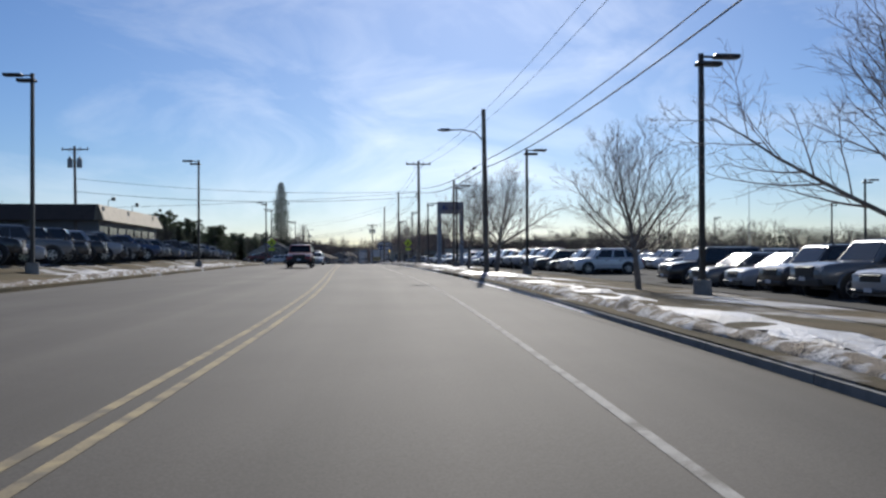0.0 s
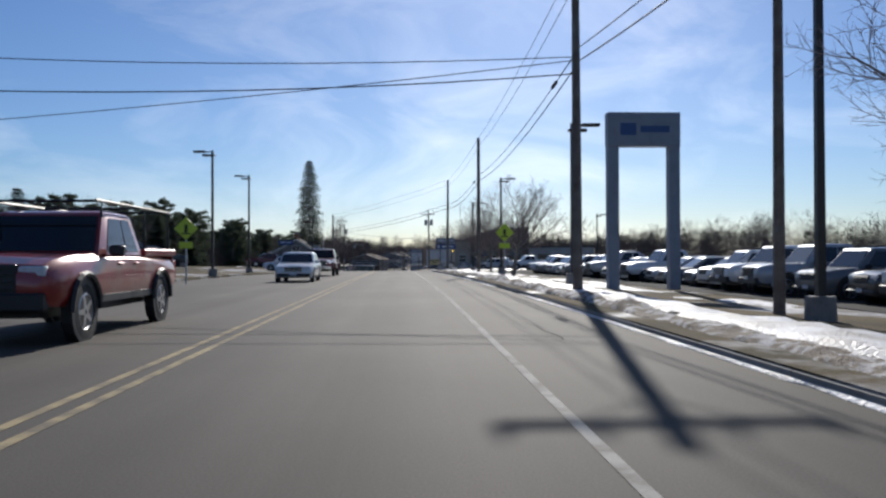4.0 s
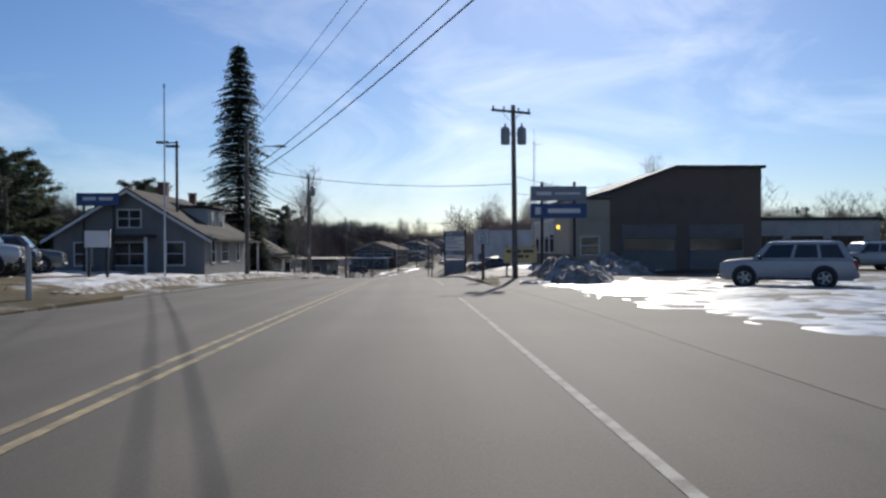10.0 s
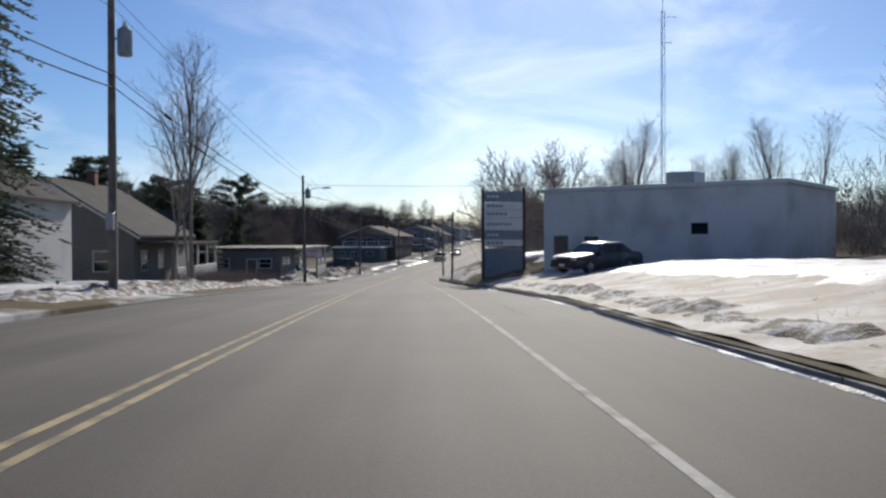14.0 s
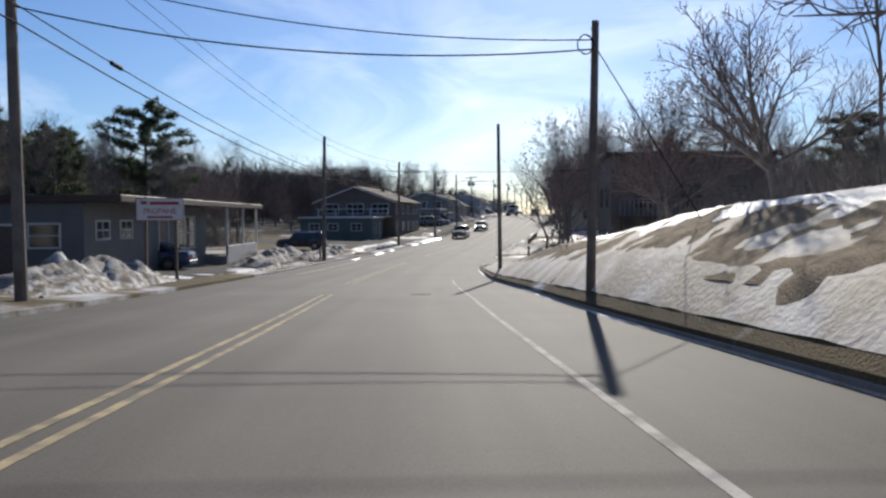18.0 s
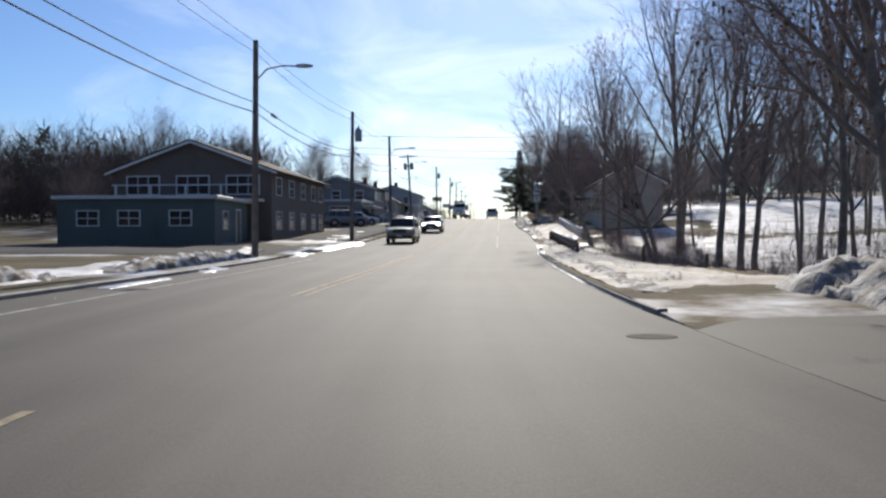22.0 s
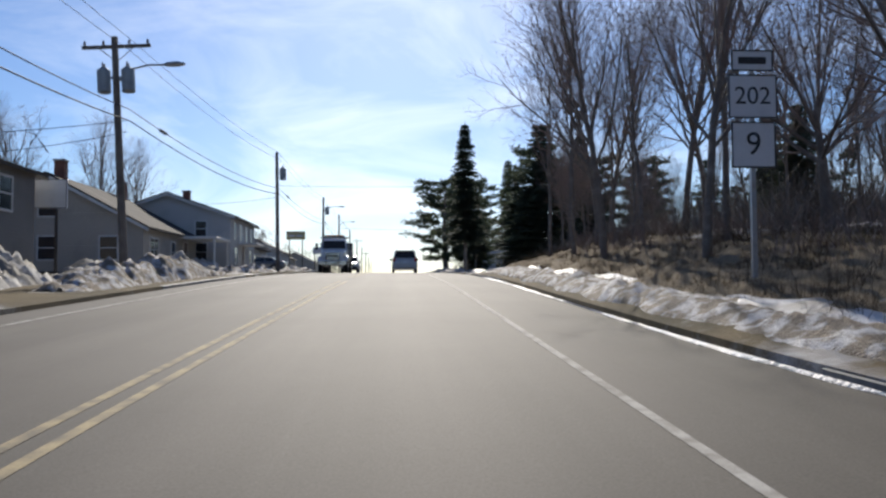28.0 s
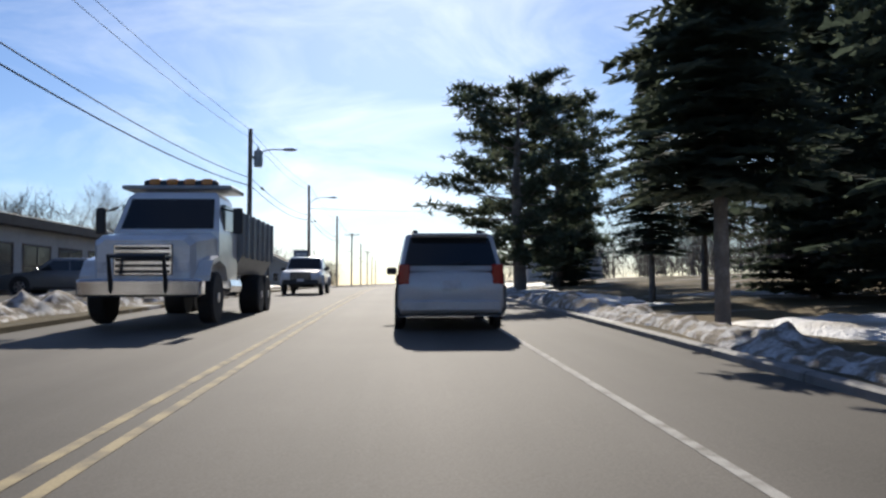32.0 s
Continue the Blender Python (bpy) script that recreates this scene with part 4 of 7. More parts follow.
rg = random.Random(19)
for s0, s1, d0, d1, n, a, b in ((172, 214, -58, -44, 8, 0.72, 0.92), (214, 262, -52, -37, 11, 0.9, 1.12), (262, 300, -48, -31, 7, 0.8, 1.05), (296, 345, -54, -38, 8, 0.9, 1.15), (30, 75, -64, -46, 8, 0.85, 1.1)):
    for k in range(n):
        tree_at(rg.choice(("pine", "pine2", "pine2", "fir2")), s0 + (s1 - s0) * (k + rg.random()) / n, rg.uniform(d0, d1), rg.uniform(0, 360), rg.uniform(a, b))
for k in range(6):
    tree_at(random.Random(k).choice(("fir2", "fir", "pine2")), 398 + 34 * random.Random(k + 50).random(), 15 + 24 * random.Random(k + 90).random(), 47 * k, 0.5 + 0.3 * random.Random(k + 130).random())
for k, (s, d) in enumerate(((375, 10.5), (378, 14), (381, 9.8), (384, 13), (387, 10), (390, 15), (379, 18), (393, 11))):
    tree_at(("maple", "maple2")[k % 2], s, d, 70 * k, 0.85 + 0.08 * (k % 3), tall=1.1)
for k, (kind, s, d, size) in enumerate((("tall", 392, 7.4, 0.78), ("tall2", 395, 9.2, 0.8), ("tall", 398.5, 6.6, 0.82), ("slim", 400, 8.4, 0.82), ("tall", 402, 10.5, 0.85), ("tall2", 404.5, 7.0, 0.85), ("tall", 407, 8.6, 0.85), ("slim", 409, 6.9, 0.88), ("tall", 411, 10.2, 0.85), ("tall2", 390, 11.5, 0.75), ("tall", 405, 12.5, 0.85), ("slim", 397, 12.8, 0.8))):
    tree_at(kind, s, d, 83 * k, size)
# leaning trees by the guard rail, woods on the right-hand slope
for kind, s, d, turn, size, tall in (("lean", 344, 7.2, 0, 0.85, 1.0), ("lean", 341, 10.4, 30, 0.8, 1.0), ("tall", 346, 9.0, 60, 0.8, 1.0), ("tall", 343.4, 12.0, 60, 1.25, 1.1), ("tall2", 349, 8.6, 10, 1.0, 1.0), ("tall", 326, 9.5, 10, 0.9, 1.0), ("tall2", 420, 10.5, 10, 0.6, 1.0), ("tall", 423, 15, 10, 0.7, 1.0), ("tall2", 416, 9.0, 90, 0.55, 1.0), ("lean", 336.5, 9.4, -20, 0.75, 1.05), ("tall", 330, 12, 0, 0.9, 1.0), ("tall", 345, 12.5, 0, 1.0, 1.1)):
    tree_at(kind, s, d, turn, size, tall=tall)
rg = random.Random(77)
for k in range(105):
    s, d = rg.uniform(313, 350), rg.uniform(10.5, 46)
    if rg.random() < 0.55:
        s, d = rg.uniform(386, 432), rg.uniform(8.2, 36)
    low = 0.55 if s > 404 else 0.72 if s > 380 else 1.0
    tree_at(rg.choice(("tall", "tall2", "slim", "slim", "tall2")), s, d, rg.uniform(0, 360), low * rg.uniform(0.7, 1.08), tall=rg.uniform(0.95, 1.15))
for k in range(16):
    tree_at(rg.choice(("tall", "tall2", "slim")), rg.uniform(252, 284), rg.uniform(17, 36), rg.uniform(0, 360), rg.uniform(0.55, 0.85))
for k in range(34):
    tree_at(rg.choice(("tall", "tall", "maple", "maple2")), rg.uniform(372, 398), rg.uniform(16, 40), rg.uniform(0, 360), rg.uniform(0.5, 0.72))
for k in range(78):
    tree_at(rg.choice(("tall", "tall2", "tall", "maple")), rg.uniform(256, 380), rg.uniform(-66, -30), rg.uniform(0, 360), rg.uniform(0.75, 1.1))
for s, d, z in ((384, -26, 0.8), (392, -30, 0.9), (376, -30, 0.75), (412, -24, 0.9), (418, -28, 0.8), (396, -24, 0.7), (408, -30, 0.9), (446, -30, 0.7), (474, -18, 0.5), (470, -16, 0.4), (500, -24, 0.6), (364, -33, 0.7), (438, -22, 0.95), (442, -24, 1.0), (447, -22.5, 0.9), (435, -27, 1.0)):
    tree_at(rg.choice(("tall", "tall2", "maple2")), s, d, rg.uniform(0, 360), z)


def far_woods(name, label, places, evergreen, mat):
    """Distant woods: many small rough trees in one mesh."""
    rg2 = random.Random(name)
    sh = Shape()
    for s, d, ht in places:
        p = W(s, d, land(s, d) - 0.3)
        if rg2.random() < evergreen:
            r = ht * rg2.uniform(0.22, 0.34)
            for i in range(70):
                a, k = rg2.uniform(0, math.tau), rg2.random() ** 1.3
                out = Vector((math.cos(a), math.sin(a), 0))
                q = p + out * r * (1 - k) ** 0.8 * rg2.uniform(0.35, 1.0) + Vector((0, 0, ht * (0.03 + 0.93 * k)))
                sd = Vector((-out.y, out.x, rg2.uniform(-0.4, 0.4))) * ht * rg2.uniform(0.03, 0.07)
                tip = out * ht * rg2.uniform(0.04, 0.09) + Vector((0, 0, ht * rg2.uniform(-0.05, 0.08)))
                sh.add([q - sd, q + sd, q + tip + sd * 0.4, q + tip - sd * 0.4], [(0, 1, 2, 3)])
        else:
            sh.tube([p, p + Vector((0, 0, ht * 0.6))], [0.12, 0.05], 3)
            for i in range(165):
                a, k = rg2.uniform(0, math.tau), rg2.uniform(0.03, 0.78)
                q = p + Vector((rg2.gauss(0, 0.16 * ht), rg2.gauss(0, 0.16 * ht), ht * k))
                w = Vector((math.cos(a) * 0.5, math.sin(a) * 0.5, rg2.uniform(0.4, 1.2))).normalized()
                L, b = ht * rg2.uniform(0.1, 0.24), ht * 0.0036
                sd = w.cross(Vector((math.sin(a * 3), math.cos(a * 2), 0.2))).normalized()
                sh.add([q - sd * b, q + sd * b, q + w * L], [(0, 1, 2)])
                u = (w + sd * 0.7).normalized()
                q2 = q + w * L * 0.45
                sh.add([q2 - w * b, q2 + w * b, q2 + u * L * 0.6], [(0, 1, 2)])
    return tagged(part(name, sh, mat), label, "woods", kind="stuff")


rg = random.Random(8)
belt = lambda n, s0, s1, d0, d1, a, b: [(rg.uniform(s0, s1), rg.uniform(d0, d1), rg.uniform(a, b)) for _ in range(n)]
far_woods("far_woods", "distant bare winter woods on low hills", belt(500, 20, 240, -190, -85, 5, 10) + belt(420, 84, 250, -95, -62, 8, 12) + belt(520, 230, 560, -180, -50, 10, 16) + belt(260, 430, 800, -90, -24, 8, 12) + belt(420, 20, 260, 85, 190, 5, 9) + belt(260, 240, 480, 40, 150, 8, 13) + belt(200, 470, 700, 22, 120, 8, 13) + belt(160, 480, 760, -120, -34, 7, 11) + belt(170, 376, 436, -70, -27, 9, 13) + belt(150, 165, 262, -64, -40, 8, 11) + belt(120, 60, 170, -74, -60, 8, 12), 0.0, far_bare)
far_woods("far_evergreens", "distant dark evergreen woods on low hills", belt(150, 10, 240, -190, -80, 3, 9) + belt(260, 230, 560, -190, -60, 6, 14) + belt(90, 20, 260, 90, 190, 3, 7) + belt(80, 300, 700, 45, 150, 7, 12) + belt(50, 500, 760, -120, -50, 6, 9), 1.0, far_needles)


def brush_patch(name, label, places, mat, size=1.0):
    rg2 = random.Random(name + label)
    sh = Shape()
    for s, d in places:
        p = W(s, d, land(s, d) - 0.05)
        tall = rg2.uniform(0.6, 1.15)
        for i in range(34 if size > 0.6 else 16):
            a = rg2.uniform(0, math.tau)
            w = Vector((math.cos(a) * 0.8, math.sin(a) * 0.8, rg2.uniform(0.5, 1.6))).normalized()
            L, b = size * tall * rg2.uniform(0.35, 1.1), 0.0045 * size + 0.002
            q = p + Vector((rg2.gauss(0, 0.28), rg2.gauss(0, 0.28), max(0, rg2.gauss(0, 0.12)))) * size
            sd = w.cross(Vector((0, 0, 1))).normalized()
            mid = q + w * L * 0.55
            bend = (w + Vector((rg2.gauss(0, 0.3), rg2.gauss(0, 0.3), rg2.gauss(0, 0.2)))).normalized()
            sh.add([q - sd * b, q + sd * b, mid + sd * b * 0.6, mid - sd * b * 0.6, mid + bend * L * 0.5], [(0, 1, 2, 3), (3, 2, 4)])
            for f in (-0.8, 0.7):
                u = (w + sd * f + Vector((0, 0, rg2.uniform(-0.2, 0.4)))).normalized()
                q2 = q.lerp(mid, rg2.uniform(0.4, 1.0))
                sh.add([q2 - w * b * 0.7, q2 + w * b * 0.7, q2 + u * L * rg2.uniform(0.25, 0.5)], [(0, 1, 2)])
    return tagged(part(name, sh, mat), label, "brush", kind="stuff")


spots = lambda n, s0, s1, d0, d1: [(rg.uniform(s0, s1), rg.uniform(d0, d1)) for _ in range(n)]
brush_patch("undergrowth", "tangled bare undergrowth at the edge of the woods", spots(260, 312, 350, 8.5, 34) + spots(150, 326, 352, 6.8, 13) + spots(240, 383, 420, 7.5, 26) + spots(200, 250, 284, 14, 30), twig, 1.3)
brush_patch("thicket", "dense dark leafless thicket on the bank", spots(330, 256, 284, 11, 24) + spots(110, 313, 350, 14, 40) + spots(260, 386, 428, 9.5, 26), bark, 2.6)
brush_patch("thicket", "dense dark hedge of shrubs behind the car park", spots(420, 60, 200, 62, 74) + spots(260, 200, 262, 26, 40) + spots(420, 40, 180, -82, -70) + spots(240, 262, 330, -34, -26), bark, 3.4)
brush_patch("dry_weeds", "dry brown weeds and grass tufts on the verge", spots(300, 244, 284, 4.6, 9) + spots(700, 376, 414, 4.9, 9.5) + spots(160, 185, 232, 4.6, 9) + spots(200, 312, 344, 4.4, 7) + spots(120, 160, 200, -12, -9), brush, 0.3)
brush_patch("dry_weeds", "tall dry brown weeds on the wooded bank", spots(330, 376, 414, 5.2, 10.5), brush, 0.62)
brush_patch("hedge_brush", "leafless hedge in front of the houses", spots(220, 236, 262, -13.5, -11.5) + spots(160, 412, 428, -26, -20), twig, 1.2)

# ---- snow ----
def snow_sheet(s0, s1, d0, d1, thick, cover, mat, label, seed=0.0, cell=0.55, rough=0.06, name="snow_patch", freq=0.35, hem=5, rel=None, lift=0.015):
    """Snow lying on the ground in ragged patches; cover: share of the ground hidden."""
    sh = Shape()
    ns, nd = max(2, int((s1 - s0) / cell)), max(2, int((d1 - d0) / cell))
    ids = {}

    def depth(s, d):
        u, v = (s - s0) / (s1 - s0), (d - d0) / (d1 - d0)
        edge = min(1.0, 6 * u, 6 * (1 - u), hem * v if hem < 20 else 1.0, 5 * (1 - v))
        n = noise.noise(Vector((s * freq, d * freq * 1.6, seed))) * 0.75 + 0.45 * noise.noise(Vector((s * freq * 3, d * freq * 3.5, seed + 5)))
        return n + (cover - 0.5) * 2 - (1 - edge) * 1.3

    def vert(i, j):
        if (i, j) not in ids:
            s, d = s0 + (s1 - s0) * i / ns, d0 + (d1 - d0) * j / nd
            e = depth(s, d)
            rim = min(1.0, 0.1 + 5 * (d - d0) / (d1 - d0)) if hem >= 20 else 1.0
            d += table(rel, s) if rel else 0.0
            h = (rim * min(e, 0.5) * 2 * thick if e > 0 else 0.35 * e) + (rough * noise.noise(Vector((s * 2.1, d * 2.1, seed))) if e > 0.1 else 0)
            ids[i, j] = len(sh.v)
            sh.v.append(tuple(W(s, d, land(s, d) + h + lift)))
        return ids[i, j]

    for i in range(ns):
        for j in range(nd):
            s, d = s0 + (s1 - s0) * (i + 0.5) / ns, d0 + (d1 - d0) * (j + 0.5) / nd
            if depth(s, d) > -0.35:
                sh.f.append((vert(i, j), vert(i + 1, j), vert(i + 1, j + 1), vert(i, j + 1)))
    if sh.f:
        return tagged(part(name, sh, mat, smooth=True), label, "snow", kind="stuff")


def snow_ridge(s0, s1, dist, width, height, mat, label, seed=0.0, step=0.22, name="snow_bank", lumps=0.9):
    """A lumpy ridge of ploughed snow along the kerb; dist: number or function of s."""
    sh = Shape()
    n = max(3, int((s1 - s0) / step))
    rows = []
    for i in range(n + 1):
        s = s0 + (s1 - s0) * i / n
        c = dist(s) if callable(dist) else dist
        end = min(1, 4 * i / n, 4 * (1 - i / n)) ** 0.6
        big = (0.65 + 0.6 * noise.noise(Vector((s * 0.4, seed, 1)))) * end
        row = []
        for j in range(19):
            k = j / 18 * 2 - 1
            d = c + k * width / 2 * (0.75 + 0.35 * noise.noise(Vector((s * 0.5, seed + 3, k))))
            h = height * big * max(0, 1 - k * k) * (1 + lumps * noise.noise(Vector((s * 1.3, d * 1.3, seed)))) + 0.3 * lumps * height * noise.noise(Vector((s * 2.9, d * 2.9, seed))) + 0.2 * height * noise.noise(Vector((s * 6.5, d * 6.5, seed))) + 0.02 * noise.noise(Vector((s * 13.0, d * 13.0, seed))) + 0.05 * noise.noise(Vector((s * 3.7, d * 4.1, seed + 2)))
            row.append(W(s, d, land(s, d) + (h if 0 < j < 18 else -0.05)))
        rows.append(row)
    sh.grid(rows)
    return tagged(part(name, sh, mat, smooth=True), label, "snow bank", kind="stuff" if name == "snow_bank" else "")


KR = lambda off: (lambda s: table(KERB_R, s) + off)
KL = lambda off: (lambda s: table(KERB_L, s) - off)
white = "bright patch of old melting snow on the grass"
for i, (s0, s1, d0, d1, th, cov) in enumerate((
        (2, 34, 4.0, 6.2, .05, .5), (44, 102, 4.0, 6.6, .07, .76), (100, 141, 4.0, 6.8, .08, .9), (137, 150, 5.0, 9.5, .05, .6), (60, 146, 7, 10.5, .06, .42), (148, 176, 9, 30, .05, .5), (188, 236, 7.0, 18, .1, .9),
        (284, 290, 7.2, 16, .12, .9), (284, 297, 3.6, 11, .06, .85), (312, 346, 4.2, 6.0, .05, .55), (311, 352, 8.5, 50, .08, .9), (350, 372, 4.8, 9, .06, .45), (350, 386, 15, 50, .08, .9), (344, 361, 8.5, 16, .06, .75), (376, 418, 9, 30, .1, .5), (377, 413, 4.3, 6.0, .1, .55), (420, 440, 5, 16, .1, .72), (440, 470, 4.8, 8, .08, .6),
        (24, 95, -14.5, -11.6, .06, .5), (160, 204, -14, -9.0, .1, .6), (160, 204, -24, -13, .1, .5), (208, 236, -16, -8.6, .12, .8), (262, 290, -13, -8.6, .1, .5), (300, 345, -12, -9.0, .1, .6), (345, 372, -12.5, -8, .06, .5), (395, 440, -12, -7.6, .1, .5), (440, 500, -14, -7.8, .08, .55), (465, 540, 5, 12, .08, .55))):
    snow_sheet(s0, s1, d0, d1, th, cov, snow, white, i * 3.7)
# thin ice and slush on the shop's forecourt and along the gutters
for i, (s0, s1, d0, d1, cov) in enumerate(((141, 181, 3.9, 16, .6), (150, 182, 12, 32, .55), (36, 44, 3.4, 8, .4), (98, 147, 2.9, 3.9, .35), (300, 326, -8.3, -7.0, .4), (330, 352, -9.5, -6.6, .5), (415, 424, 4, 8, .5))):
    snow_sheet(s0, s1, d0, d1, 0.012, cov, ice, "thin wet ice and slush on the pavement", 50 + i * 2.3, cell=0.4, rough=0.0, name="slush", freq=0.55, lift=0.064 if d0 > 3 else 0.02)
for s0, s1, d0, d1, cov in ((377, 414, 5.0, 9.5, .95), (312, 345, 6.2, 9.0, .7), (420, 440, 5.5, 9, .5)):
    snow_sheet(s0, s1, d0, d1, 0.08, cov, leaf_litter, "brown leaf litter and dead grass on the bank", s0 * 0.1, name="leaf_litter", cell=0.35, rough=0.2)
snow_sheet(243, 289, 1.9, 14, 0.1, 1.0, snow, white, 91.0, cell=0.4, rough=0.05, hem=9, rel=KERB_R, lift=0.05)
snow_sheet(243, 290, 0.3, 4.4, 0.06, 0.62, leaf_litter, "flattened brown grass showing through the snow on the bank", 17.0, cell=0.3, rough=0.06, name="dead_grass", rel=KERB_R, freq=0.5, lift=0.09)
snow_sheet(186, 236, 0.4, 4.0, 0.05, 0.34, leaf_litter, "flattened brown grass showing through the snow on the bank", 23.0, cell=0.3, rough=0.06, name="dead_grass", rel=KERB_R, freq=0.5, lift=0.06)
for s0, s1, d0, d1, cov in ((184, 238, .18, 5.6, 1.0), (243, 290, .18, 4.0, 1.0), (311, 345, .2, 4.8, .85), (350, 376, .3, 4.2, .75)):
    snow_sheet(s0, s1, d0, d1, 0.09, cov, sandy_snow, "thin sandy crust of melting snow on the bank", s0 * 0.3, name="sandy_snow", rough=0.05, hem=24, rel=KERB_R)
dirty = "ploughed bank of dirty crusted snow beside the kerb"
for i, (s0, s1, c, wd, ht) in enumerate(((0, 33, KR(0.55), 0.7, .14), (44, 139, KR(0.75), 0.9, .16), (24, 60, KL(0.6), 0.9, .2), (60, 82, KL(0.6), 0.7, .2), (184, 236, KR(1.1), 1.7, .2), (311, 350, KR(0.8), 1.0, .16), (376, 414, KR(0.8), 1.4, .22), (352, 376, KR(0.7), 0.9, .15), (424, 470, KR(0.9), 1.3, .28),
                                        (161, 201, KL(1.3), 1.5, .24), (210, 234, KL(1.8), 2.6, .36), (262, 274, KL(2.0), 2.6, .6), (284, 300, KL(0.8), 1.0, .2), (303, 316, KL(2.4), 2.4, .7), (318, 330, KL(1.4), 1.6, .5), (394, 412, KL(1.6), 2.0, .7), (414, 430, KL(1.6), 2.0, .5), (436, 458, KL(1.4), 1.8, .4), (234, 250, KL(1.2), 1.5, .35))):
    snow_ridge(s0, s1, c, wd, ht, dirty_snow, dirty, i * 1.7)
for s, d, wd, ln, ht, lab in ((177.5, 7.6, 4.0, 9, 1.3, "large grey pile of ploughed snow by the sign"), (184, 11.5, 4.0, 8, 1.2, "large grey pile of ploughed snow by the shop"), (309.2, 7.6, 3.4, 5, 0.75, "snow pile beside the side street"), (310.5, 13, 3.2, 6, 0.9, "snow pile beside the side street"), (297, -12, 3.2, 6, 1.0, "dirty snow pile on the forecourt"), (292, -11.0, 2.6, 5, 0.8, "dirty snow pile on the forecourt"), (306, -13.5, 3.4, 6, 1.1, "dirty snow pile on the forecourt"),
                              (268, -10.8, 2.8, 9, 1.1, "tall dirty snow pile by the driveway"), (396, -11.6, 3.2, 6, 1.5, "tall dirty snow pile by the driveway"), (403, -11.0, 2.4, 4, 0.8, "dirty snow pile by the pole"), (424, -11.8, 3.0, 6, 1.0, "dirty snow pile by the house"), (418, -11.4, 2.4, 5, 1.2, "dirty snow pile by the house"), (434, 11, 5, 8, 0.9, "snow pile in the shade of the pines"), (380, 6.6, 2.6, 5, 0.9, "dirty snow pile on the bank")):
    snow_ridge(s - ln / 2, s + ln / 2, d, wd, ht, pile_snow, lab, s, step=0.16, name="snow_mound", lumps=0.5)

# ---- vehicles: built nose towards +y, standing on z = 0 ----
tyre_rubber = surface("tyre_rubber", (0.018, 0.018, 0.018), 0.8)
rim_metal = surface("wheel_alloy", (0.45, 0.45, 0.46), 0.3, 0.9)
car_glass = surface("dark_car_glass", (0.012, 0.015, 0.018), 0.06, vary=0.1, spec=0.6)
black_trim = surface("black_trim", (0.02, 0.02, 0.021), 0.5)
chrome = surface("chrome", (0.6, 0.6, 0.61), 0.12, 1.0)
clear_lamp = surface("headlamp_glass", (0.6, 0.62, 0.65), 0.08, spec=0.7)
red_lamp = surface("tail_lamp_red", (0.35, 0.015, 0.012), 0.15, spec=0.6)
plate_white = surface("plate_white", (0.6, 0.62, 0.66), 0.4)
headlight_on = glowing("headlamp_lit", (1.0, 0.95, 0.85), 6.0)
running_on = glowing("running_light_lit", (0.9, 0.95, 1.0), 1.6)
amber = surface("amber_lens", (0.6, 0.2, 0.02), 0.2)


def paint(name, colour, dirt=0.3):
    return surface("paint_" + name, colour, 0.32, 0.1, vary=0.12, scale=1.6, fine=20, second=[c * (1 - dirt) + 0.25 * dirt for c in colour], second_at=0.62, coat=0.7)


PAINT = {"white": paint("white", (0.66, 0.67, 0.68)), "pale": paint("pale", (0.5, 0.51, 0.52)), "silver": paint("silver", (0.36, 0.37, 0.39)), "grey": paint("grey", (0.14, 0.145, 0.15)), "black": paint("black", (0.018, 0.018, 0.02)), "red": paint("red", (0.26, 0.018, 0.016)), "maroon": paint("maroon", (0.12, 0.012, 0.014)), "blue": paint("blue", (0.03, 0.06, 0.14)), "gold": paint("gold", (0.27, 0.22, 0.14)), "green": paint("green", (0.03, 0.06, 0.045))}
# length, width, height, belt, bonnet height, sill, wheel radius, wheelbase; cabin: (base front, roof front, roof rear, base rear) as shares of length from the nose
CARS = {
    "sedan": (4.7, 1.82, 1.45, 0.92, 0.86, 0.22, 0.33, 2.75, (0.27, 0.42, 0.72, 0.87), 0.98),
    "suv": (4.65, 1.86, 1.70, 1.06, 1.02, 0.28, 0.37, 2.7, (0.25, 0.36, 0.90, 0.97), 1.06),
    "van": (5.1, 1.99, 1.75, 1.06, 0.98, 0.22, 0.35, 3.08, (0.17, 0.32, 0.92, 0.985), 1.06),
    "pickup": (5.6, 1.95, 1.87, 1.2, 1.17, 0.5, 0.40, 3.5, (0.29, 0.38, 0.60, 0.645), 1.14),
}


